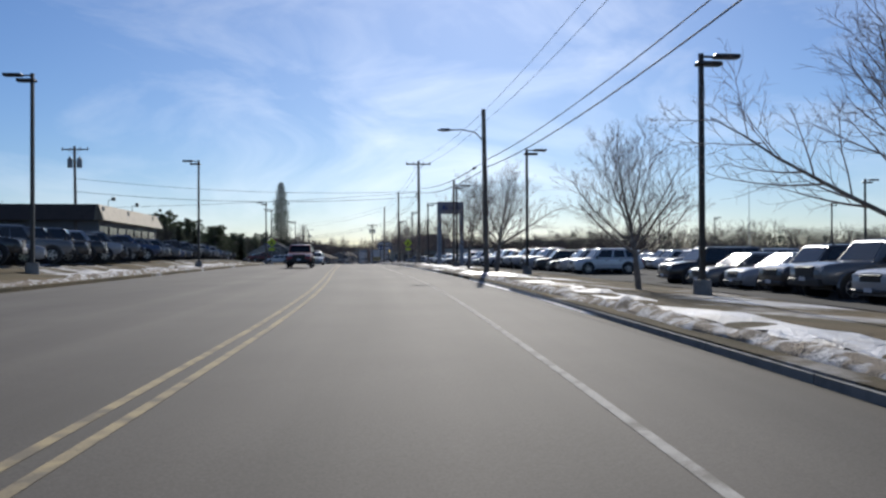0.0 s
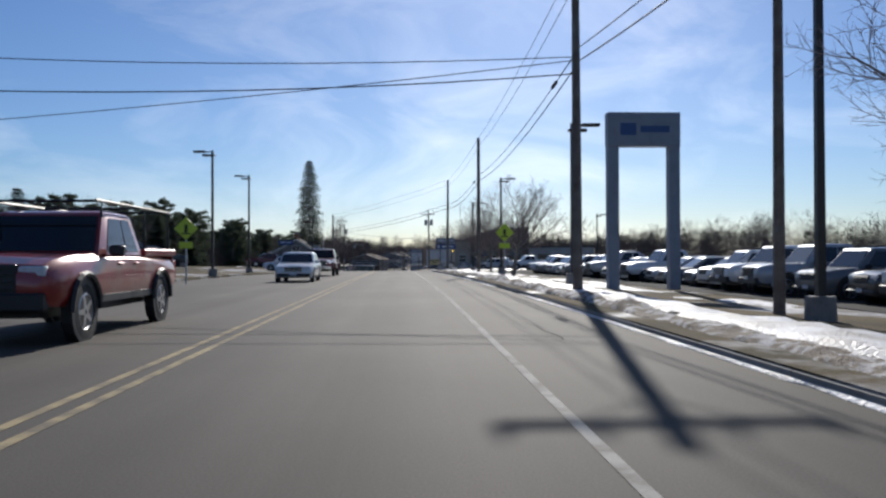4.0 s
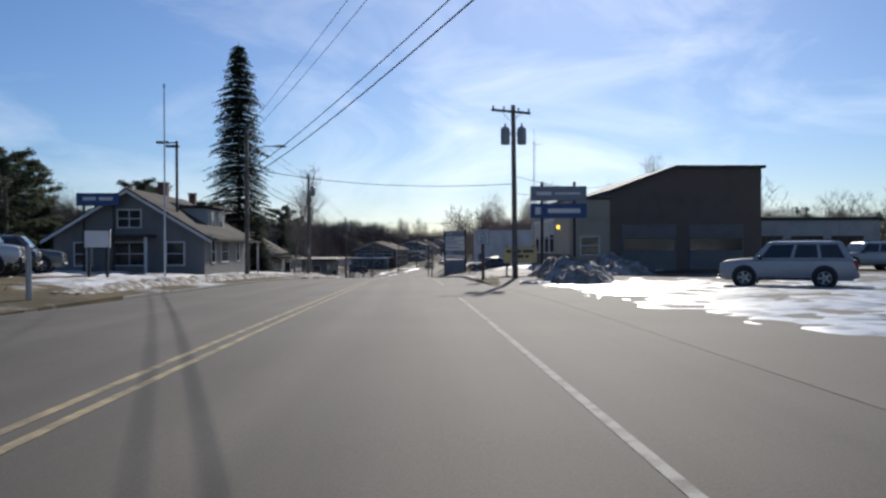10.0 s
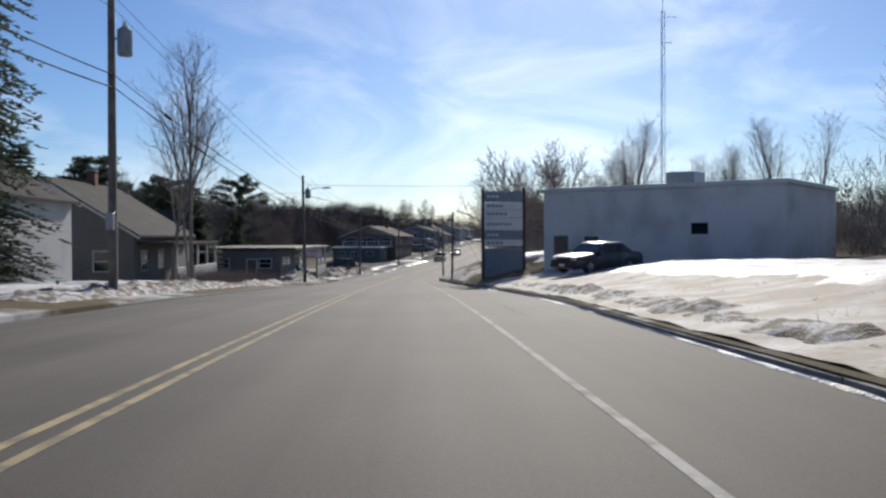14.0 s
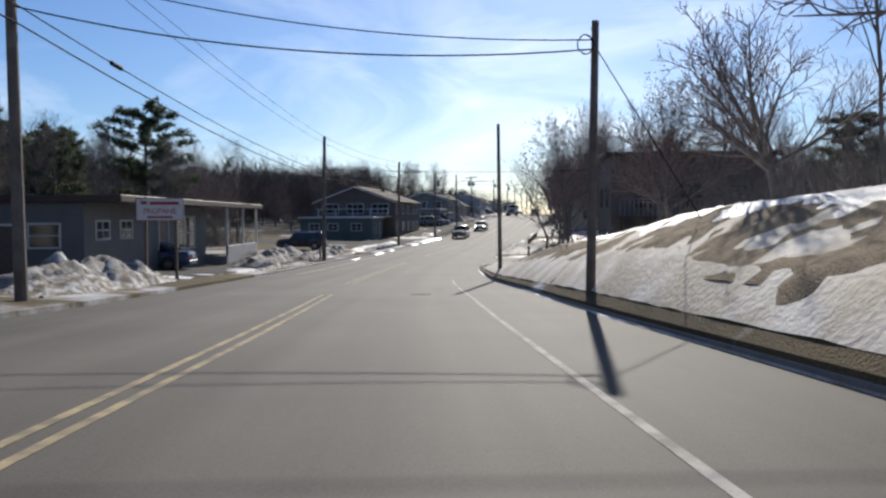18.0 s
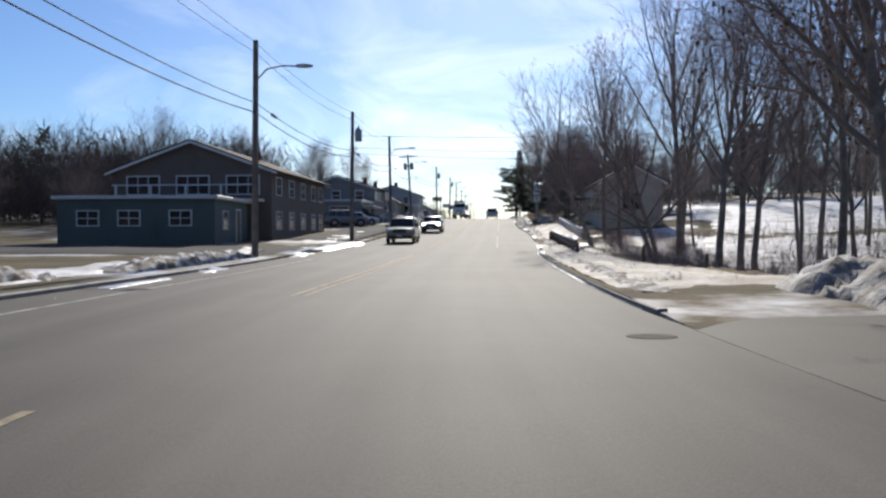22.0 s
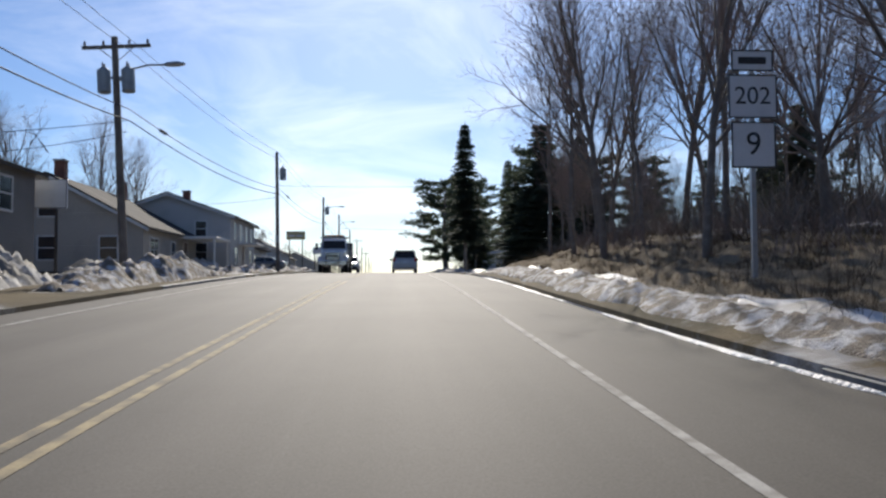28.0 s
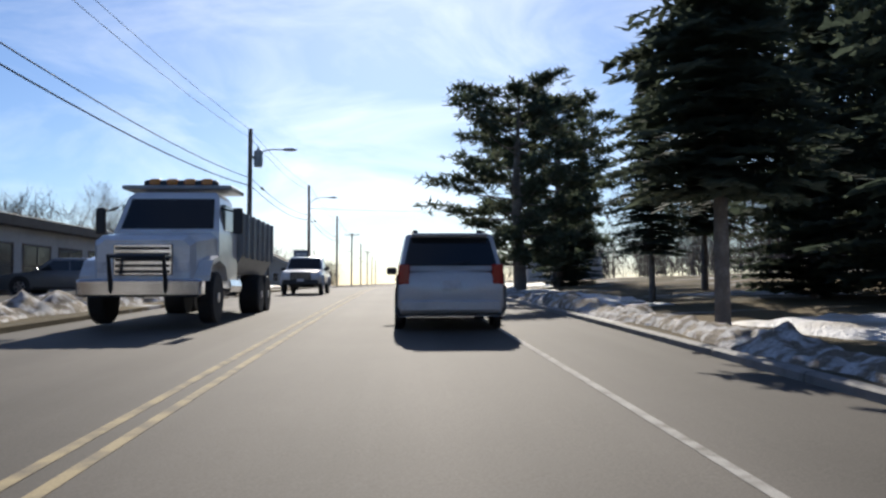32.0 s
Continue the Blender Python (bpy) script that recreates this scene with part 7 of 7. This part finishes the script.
h.walls(3.8, gable="y", ridge=5.3).gable_roof(3.8, 5.3, over=0.35).chimney(4.2, 5.0, 4.8, 6.0, 0.5)
for k in range(4):
    h.window("road", 1.6 + 2.3 * k, 2.3, 0.6, 1.1)
h.window("near", 2.0, 0.7, 0.8, 1.2).window("near", 2.0, 2.4, 0.7, 1.0).window("near", 5.5, 2.4, 0.7, 1.0).window("road", 2.0, 0.5, 0.9, 1.2).window("road", 8.0, 0.5, 0.9, 1.2)
h.box("awning", -1.3, 0.0, 3.2, 6.4, 1.95, 2.1, trim_white, "white door awning").door("road", 4.8)
h = House(446, -15.5, 30, 14, shop_wall, "long flat-roofed shop with a dark fascia", category="shop", name="shop", base=0.2)
h.walls(2.9).flat_roof(2.9, over=0.5, thick=0.45)
for k in range(8):
    h.window("road", 2.2 + 3.6 * k, 0.5, 2.6, 1.7, panes=2, trim=trim_brown)
for u in (2.5, 6.5, 10.5):
    h.window("near", u, 0.9, 1.6, 1.2)
for s, d, mt, lab in ((492, -16, white_siding, "small white gabled house in the distance"), (518, -18, grey_siding, "small grey gabled house in the distance"), (545, -16, beige_siding, "small beige gabled house in the distance"), (510, 14, white_siding, "white gabled house among distant trees")):
    h = House(s, d, 11, 8, mt, lab, side=-1 if d < 0 else 1, base=0.2)
    h.walls(3.2, gable="y", ridge=5.2).gable_roof(3.2, 5.2)
    for u in (2.0, 4.0, 6.0):
        h.window("near", u, 0.7, 0.8, 1.2)
    for u in (2.5, 5.5, 8.5):
        h.window("road", u, 0.7, 0.8, 1.2)

# long pale building behind a low fence
h = House(361, 9.8, 20, 4.8, beige_siding, "long pale narrow building with dark window frames", side=1, category="building", name="long_building", base=0.7)
h.walls(3.6, gable="y", ridge=4.9).gable_roof(3.6, 4.9, over=0.3, mat=brown_roof)
for u in (1.6, 4.6, 8.0, 15.0, 18.2):
    h.window("road", u, 1.5, 1.2, 1.1, panes=2, trim=trim_brown)
for u in (1.6, 4.6, 8.0, 15.0, 18.2):
    for e in (-0.88, 0.88):
        h.box("shutter", -0.06, -0.003, u + e - 0.17, u + e + 0.17, 1.42, 2.68, trim_brown, c=0.01)
h.door("road", 11.2, z=0.1).box("porch_deck", -1.8, 0.0, 9.4, 13.2, -0.8, 0.1, concrete).window("near", 2.4, 1.5, 1.3, 1.1, trim=trim_brown)
for y in (9.5, 13.0):
    h.box("porch_post", -1.75, -1.63, y, y + 0.12, 0.1, 2.6, trim_brown)
h.box("porch_roof", -2.0, 0.0, 9.2, 13.4, 2.6, 2.72, brown_roof)

# ---- signs, rails, small roadside things ----
sign_white = surface("sign_white", (0.62, 0.63, 0.64), 0.5, vary=0.08)
sign_black = surface("sign_black", (0.02, 0.02, 0.02), 0.6)
sign_blue = surface("sign_blue", (0.03, 0.07, 0.2), 0.5, vary=0.1)
sign_red = surface("sign_red", (0.34, 0.03, 0.025), 0.5, vary=0.12)
sign_yellow = surface("sign_yellow", (0.5, 0.42, 0.21), 0.6, vary=0.12)
sign_lime = surface("sign_yellow_green", (0.5, 0.62, 0.04), 0.5, vary=0.08)
sign_grey = surface("sign_grey_blue", (0.2, 0.23, 0.28), 0.5, vary=0.15)
sign_green = surface("sign_green", (0.02, 0.12, 0.06), 0.5)
post_wood = surface("sign_post_wood", (0.14, 0.1, 0.07), 0.85, vary=0.3)


def words(text, size, mat, parent, x, y, z, label=""):
    """Flat lettering on a panel that faces the traffic (towards -y)."""
    cu = bpy.data.curves.new("lettering", "FONT")
    cu.body, cu.size, cu.extrude, cu.align_x, cu.align_y = text, size, 0.004, "CENTER", "CENTER"
    ob = new("lettering", cu)
    dg = bpy.context.evaluated_depsgraph_get()
    me = bpy.data.meshes.new_from_object(ob.evaluated_get(dg))
    bpy.data.objects.remove(ob)
    me.transform(Matrix.Translation((x, y, z)) @ Matrix.Rotation(radians(90), 4, "X"))
    me.materials.clear()
    return part("lettering", me, mat, parent, label)


def panel(parent, name, x0, x1, z0, z1, mat, y=0.0, thick=0.04, edge=None, label=""):
    p = part(name, Shape().rbox(x0, x1, y - thick / 2, y + thick / 2, z0, z1, min(0.012, thick / 3)), mat, parent, label)
    if edge:
        e = 0.025
        for q in ((x0, x1, z0, z0 + e), (x0, x1, z1 - e, z1), (x0, x0 + e, z0 + e, z1 - e), (x1 - e, x1, z0 + e, z1 - e)):
            part("border", Shape().box(q[0], q[1], y - thick / 2 - 0.006, y - thick / 2, q[2], q[3]), edge, p)
    return p


def bars(parent, mat, rows, y=-0.03):
    for x0, x1, z0, z1 in rows:
        part("bar", Shape().box(x0, x1, y - 0.006, y, z0, z1), mat, parent)


# tall pylon sign of the car dealer
t = thing("pylon_sign", stand(83.6, 8.9), "tall blue-grey pylon sign on two legs", "sign")
for x in (-1.15, 1.15):
    part("leg", Shape().rbox(x - 0.2, x + 0.2, -0.22, 0.22, 0, 5.4, 0.02), sign_grey, t)
p = panel(t, "sign_panel", -1.36, 1.36, 5.35, 6.6, sign_grey, 0, 0.5)
bars(p, sign_blue, ((-0.9, -0.3, 5.75, 6.2), (-0.15, 0.95, 5.85, 6.1)), -0.25)


def crossing_sign(s, d):
    t = thing("crossing_sign", stand(s, d), "bright yellow-green diamond warning sign on a post", "road sign", "crossing signs")
    part("post", Shape().box(-0.03, 0.03, 0.0, 0.05, 0, 3.0), grey_metal, t)
    r = 0.53
    p = part("sign_panel", Shape().loft([[(x, y, 2.5 + z) for x, z in ((0, -r), (r, 0), (0, r), (-r, 0))] for y in (-0.02, 0.0)]), sign_lime, t)
    part("symbol", Shape().box(-0.07, 0.07, -0.026, -0.02, 2.32, 2.68), sign_black, p)
    part("symbol", Shape().box(-0.2, 0.2, -0.026, -0.02, 2.24, 2.3), sign_black, p)
    panel(t, "arrow_plate", -0.3, 0.3, 1.6, 1.9, sign_lime, -0.01, 0.02)
    return t


crossing_sign(91.0, -9.8)
crossing_sign(99.7, 5.8)
# tyre shop's two-panel sign
t = thing("shop_sign", stand(182.8, 8.15), "two-panel shop sign on posts with worn blue panels", "sign")
for x in (-0.9, 0.9):
    part("post", Shape().tube([(x, 0.1, 0), (x, 0.1, 5.2)], 0.08, 8, True), dark_metal, t)
p = panel(t, "upper_panel", -1.55, 1.55, 4.15, 4.95, sign_grey, 0, 0.14)
bars(p, sign_white, ((-1.25, -0.4, 4.45, 4.65), (-0.2, 1.2, 4.5, 4.6)), -0.07)
p = panel(t, "lower_panel", -1.55, 1.55, 3.2, 4.0, sign_blue, 0, 0.14)
bars(p, sign_white, ((-1.3, -1.0, 3.4, 3.8), (-0.6, 1.2, 3.48, 3.72)), -0.07)
# speed limit
t = thing("speed_limit_sign", stand(180.3, 3.75), "white speed limit sign on a wooden post", "road sign")
part("post", Shape().rbox(-0.08, 0.08, 0.02, 0.16, -0.2, 2.75, 0.015), post_wood, t)
p = panel(t, "sign_panel", -0.32, 0.32, 1.85, 2.65, sign_white, 0, 0.02, sign_black)
words("SPEED", 0.16, sign_black, p, 0, -0.012, 2.51)
words("LIMIT", 0.16, sign_black, p, 0, -0.012, 2.36)
words("25", 0.4, sign_black, p, 0, -0.012, 2.08)
# yellow notice board by the workshop
t = thing("notice_board", stand(187.0, 6.6, 0), "yellow roadside notice board with rows of lettering", "sign")
part("post", Shape().box(-0.85, -0.75, 0.0, 0.1, -0.3, 1.8), post_wood, t)
part("post", Shape().box(0.75, 0.85, 0.0, 0.1, -0.3, 1.8), post_wood, t)
p = panel(t, "board", -1.0, 1.0, 0.75, 1.7, sign_yellow, -0.03, 0.06)
bars(p, trim_brown, ((-0.85, -0.55, 1.35, 1.52), (-0.45, 0.05, 1.35, 1.52), (0.15, 0.8, 1.35, 1.52), (-0.4, 0.2, 1.05, 1.22), (0.3, 0.5, 1.05, 1.22)), -0.06)
# tall directory sign on the bank
t = thing("directory_sign", stand(240.8, 6.05), "tall directory sign with stacked pale panels", "sign")
for x in (-1.3, 1.3):
    part("post", Shape().rbox(x - 0.09, x + 0.09, -0.09, 0.09, -0.4, 5.4, 0.015), dark_metal, t)
for k, (z0, z1, mt) in enumerate(((4.55, 5.2, sign_grey), (4.05, 4.5, sign_white), (3.55, 4.0, sign_white), (2.75, 3.5, sign_white), (2.2, 2.7, sign_grey), (1.75, 2.15, sign_white))):
    p = panel(t, "sign_panel", -1.22, 1.22, z0, z1, mt, 0, 0.12)
    bars(p, sign_grey if mt is sign_white else sign_white, tuple((-1.05 + 0.27 * i, -0.85 + 0.27 * i, (z0 + z1) / 2 - 0.08, (z0 + z1) / 2 + 0.08) for i in range(3 + k % 4)), -0.06)
# added grey board fills the shadow between the lowest panel and the ground
part("shadow_board", Shape().rbox(-1.22, 1.22, -0.06, 0.06, -0.3, 1.6, 0.015), sign_grey, t)
# propane sign
t = thing("propane_sign", stand(274.5, -10.35), "white propane sign with red lettering on posts", "sign")
for x in (-0.6, 0.6):
    part("post", Shape().box(x - 0.05, x + 0.05, 0.03, 0.13, 0, 3.3), post_wood, t)
p = panel(t, "sign_panel", -0.95, 0.95, 2.35, 3.25, sign_white, 0, 0.06, sign_red)
words("PROPANE", 0.3, sign_red, p, 0, -0.032, 2.72)
bars(p, sign_red, ((-0.75, -0.5, 3.0, 3.12), (-0.4, 0.75, 2.98, 3.1), (-0.5, 0.5, 2.45, 2.53)), -0.03)
# route marker
t = thing("route_sign", stand(386.2, 6.0), "white route marker signs on a steel post", "road sign")
part("post", Shape().box(-0.04, 0.04, 0.02, 0.09, -0.2, 4.1), grey_metal, t)
for nm, z0, z1, w in (("direction_plate", 3.62, 3.98, 0.36), ("route_shield", 2.82, 3.56, 0.42), ("route_plate", 1.98, 2.76, 0.38)):
    p = panel(t, nm, -w, w, z0, z1, sign_white, 0, 0.02, sign_black)
    if nm == "route_shield":
        words("202", 0.42, sign_black, p, 0, -0.012, 3.19)
    elif nm == "route_plate":
        words("9", 0.55, sign_black, p, 0, -0.012, 2.37)
    else:
        bars(p, sign_black, ((-0.24, 0.24, 3.74, 3.86),), -0.01)
# other boards
for s, d, w, z0, z1, mt, legs, lab in ((183.5, -17.0, 1.15, 3.6, 4.3, sign_blue, True, "blue sign board above the parked trucks"), (404.5, -13.8, 1.4, 2.6, 3.7, sign_white, True, "blank pale billboard on posts"), (458, -9.9, 0.95, 3.3, 4.15, sign_yellow, True, "faded tan shop sign on a pole"), (478, -9.2, 0.8, 2.4, 3.3, sign_white, True, "white shop sign in the distance"), (170.5, -12.2, 0.5, 1.2, 1.9, sign_white, True, "small white sign on the lawn"), (500, -9.0, 0.7, 2.6, 3.4, sign_grey, True, "grey shop sign in the distance")):
    t = thing("sign_board", stand(s, d), lab, "sign")
    for x in (-w * 0.7, w * 0.7):
        part("post", Shape().tube([(x, 0.08, -0.2), (x, 0.08, z1)], 0.06, 6, True), dark_metal, t)
    p = panel(t, "sign_panel", -w, w, z0, z1, mt, 0, 0.12, trim_brown)
    if mt is not sign_white:
        bars(p, sign_white, ((-w * 0.7, -w * 0.1, z0 + 0.3, z0 + 0.48), (0.05, w * 0.7, z0 + 0.3, z0 + 0.48)), -0.06)
# flagpole, masts
for s, d, ht, r, lab, nm in ((173.2, -10.4, 8.2, 0.05, "bare white flagpole on the lawn", "flagpole"), (201, 105, 22, 0.12, "thin tall mast beyond the car park", "mast")):
    t = thing(nm, stand(s, d), lab, nm)
    part("pole", Shape().tube([(0, 0, -0.2), (0, 0, ht)], [r, r * 0.5], 8, True), sign_white if nm == "flagpole" else grey_metal, t)
    part("finial", Shape().tube([(0, 0, ht), (0, 0, ht + 0.08), (0, 0, ht + 0.14)], [0.03, 0.06, 0.01], 8, True), chrome, t)
t = thing("radio_tower", stand(240.0, 16.0), "slim lattice radio tower with small aerials", "tower")
for k in range(3):
    a = k * math.tau / 3
    part("mast_leg", Shape().tube([(0.17 * math.cos(a), 0.17 * math.sin(a), 0), (0.12 * math.cos(a), 0.12 * math.sin(a), 15.4)], 0.022, 5), grey_metal, t)
for k in range(24):
    a = k * math.tau / 3
    part("lattice", Shape().tube([(0.15 * math.cos(a), 0.15 * math.sin(a), 0.6 * k + 0.3), (0.15 * math.cos(a + 2.09), 0.15 * math.sin(a + 2.09), 0.6 * k + 0.9)], 0.012, 4), grey_metal, t)
for z, ln in ((15.0, 0.9), (13.4, 0.6)):
    part("aerial", Shape().tube([(0, 0, z), (ln, 0, z)], 0.02, 4), grey_metal, t)
part("top_aerial", Shape().tube([(0, 0, 15.3), (0, 0, 17.0)], 0.02, 4), grey_metal, t)
# guard rail
t = thing("guard_rail", Matrix(), "weathered steel guard rail with snow lying on top", "guard rail")
for k in range(10):
    s = 334 + 2.0 * k
    d = 5.3
    m = W(s, d, land(s, d))
    part("post", Shape().rbox(m.x - 0.08, m.x + 0.08, m.y + 0.03, m.y + 0.18, m.z - 0.4, m.z + 0.52, 0.015), post_wood, t)
    if k < 9:
        rows, cap = [], []
        for q in (0.0, 1.0):
            b = W(s + 2.0 * q, d - 0.06, land(s + 2.0 * q, d))
            dip = 0.25 if k == 8 and q else 0.0
            rows.append([b + Vector((x, 0, z - dip)) for x, z in ((0, 0.30), (-0.07, 0.37), (-0.07, 0.44), (0.0, 0.485), (-0.07, 0.53), (-0.07, 0.6), (0, 0.67), (0.02, 0.67), (0.02, 0.30))])
            cap.append([b + Vector((x, 0, z - dip)) for x, z in ((-0.06, 0.64), (-0.03, 0.69), (0.03, 0.71), (0.08, 0.68), (0.09, 0.64))])
        beam = part("beam", Shape().loft(rows), rusty, t)
        part("snow_cap", Shape().loft(cap), snow, beam, "thin ridge of snow on the rail")
# low white fence by the long building
t = thing("low_fence", Matrix(), "low white fence of thick posts with one rail", "fence")
for k in range(8):
    s = 351 + 2.9 * k
    m = W(s, 7.4, land(s, 7.4))
    part("post", Shape().rbox(m.x - 0.13, m.x + 0.13, m.y - 0.13, m.y + 0.13, m.z - 0.2, m.z + 0.78, 0.025), trim_white, t)
    if k < 7:
        n = W(s + 2.9, 7.4, land(s + 2.9, 7.4))
        part("rail", Shape().loft([[p + Vector((x, 0, z)) for x, z in ((-0.06, 0.5), (0.06, 0.5), (0.06, 0.66), (-0.06, 0.66))] for p in (m, n)]), trim_white, t)
t = thing("lamp_post", stand(353.5, 9.0), "slim black garden lamp post in front of the long building", "lamp post")
part("pole", Shape().tube([(0, 0, -0.1), (0, 0, 2.0)], 0.045, 8, True), dark_metal, t)
part("lantern", Shape().tube([(0, 0, 2.0), (0, 0, 2.08), (0, 0, 2.32), (0, 0, 2.42)], [0.05, 0.1, 0.12, 0.03], 6, True), dark_metal, t)
# short posts by the side street, at the driveways
for s, d, ht, mt, lab in ((294.2, 5.8, 1.1, post_wood, "short wooden post beside the side street"), (293.8, 6.9, 1.1, post_wood, "short wooden post with a yellow strap"), (329, 7.4, 0.8, post_wood, "short leaning wooden post by the kerb"), (329, 9.9, 0.9, post_wood, "short wooden post by the kerb"), (150.5, 9.6, 0.9, post_wood, "short wooden post by the forecourt"), (158.0, -10.2, 1.3, grey_metal, "short grey bollard by the side street"), (158.6, -9.4, 1.3, grey_metal, "short grey bollard by the side street")):
    t = thing("marker_post", stand(s, d), lab, "post")
    part("post", Shape().tube([(0, 0, -0.2), (0, 0, ht)], 0.07, 8, True), mt, t)
    part("cap", Shape().tube([(0, 0, ht), (0, 0, ht + 0.05)], [0.075, 0.04], 8, True), mt, t)
    if "strap" in lab:
        part("strap", Shape().tube([(0, 0, ht - 0.12), (0, 0, ht - 0.06)], 0.08, 8, True), sign_yellow, t)
# roadside letter boxes
for s, d in ((303.0, -9.6),):
    t = thing("letter_box", stand(s, d, 90 if d > 0 else -90), "dark roadside letter box on a post", "letter box")
    part("post", Shape().box(-0.05, 0.05, -0.05, 0.05, -0.2, 1.05), post_wood, t)
    part("box", Shape().loft([[(x, y, 1.05 + z) for x, z in ((-0.09, 0), (0.09, 0), (0.09, 0.13), (0.05, 0.2), (-0.05, 0.2), (-0.09, 0.13))] for y in (-0.24, 0.24)]), dark_metal, t)
    part("flag", Shape().box(0.09, 0.105, -0.05, 0.0, 1.12, 1.3), sign_red, t)
# electric cabinet on the dealer's verge
t = thing("utility_cabinet", stand(30.5, -14.4), "dark green utility cabinet on the verge", "cabinet")
part("body", Shape().rbox(-0.5, 0.5, -0.35, 0.35, 0, 1.1, 0.03), sign_green, t)
part("lid", Shape().rbox(-0.53, 0.53, -0.38, 0.38, 1.1, 1.16, 0.02), sign_green, t)
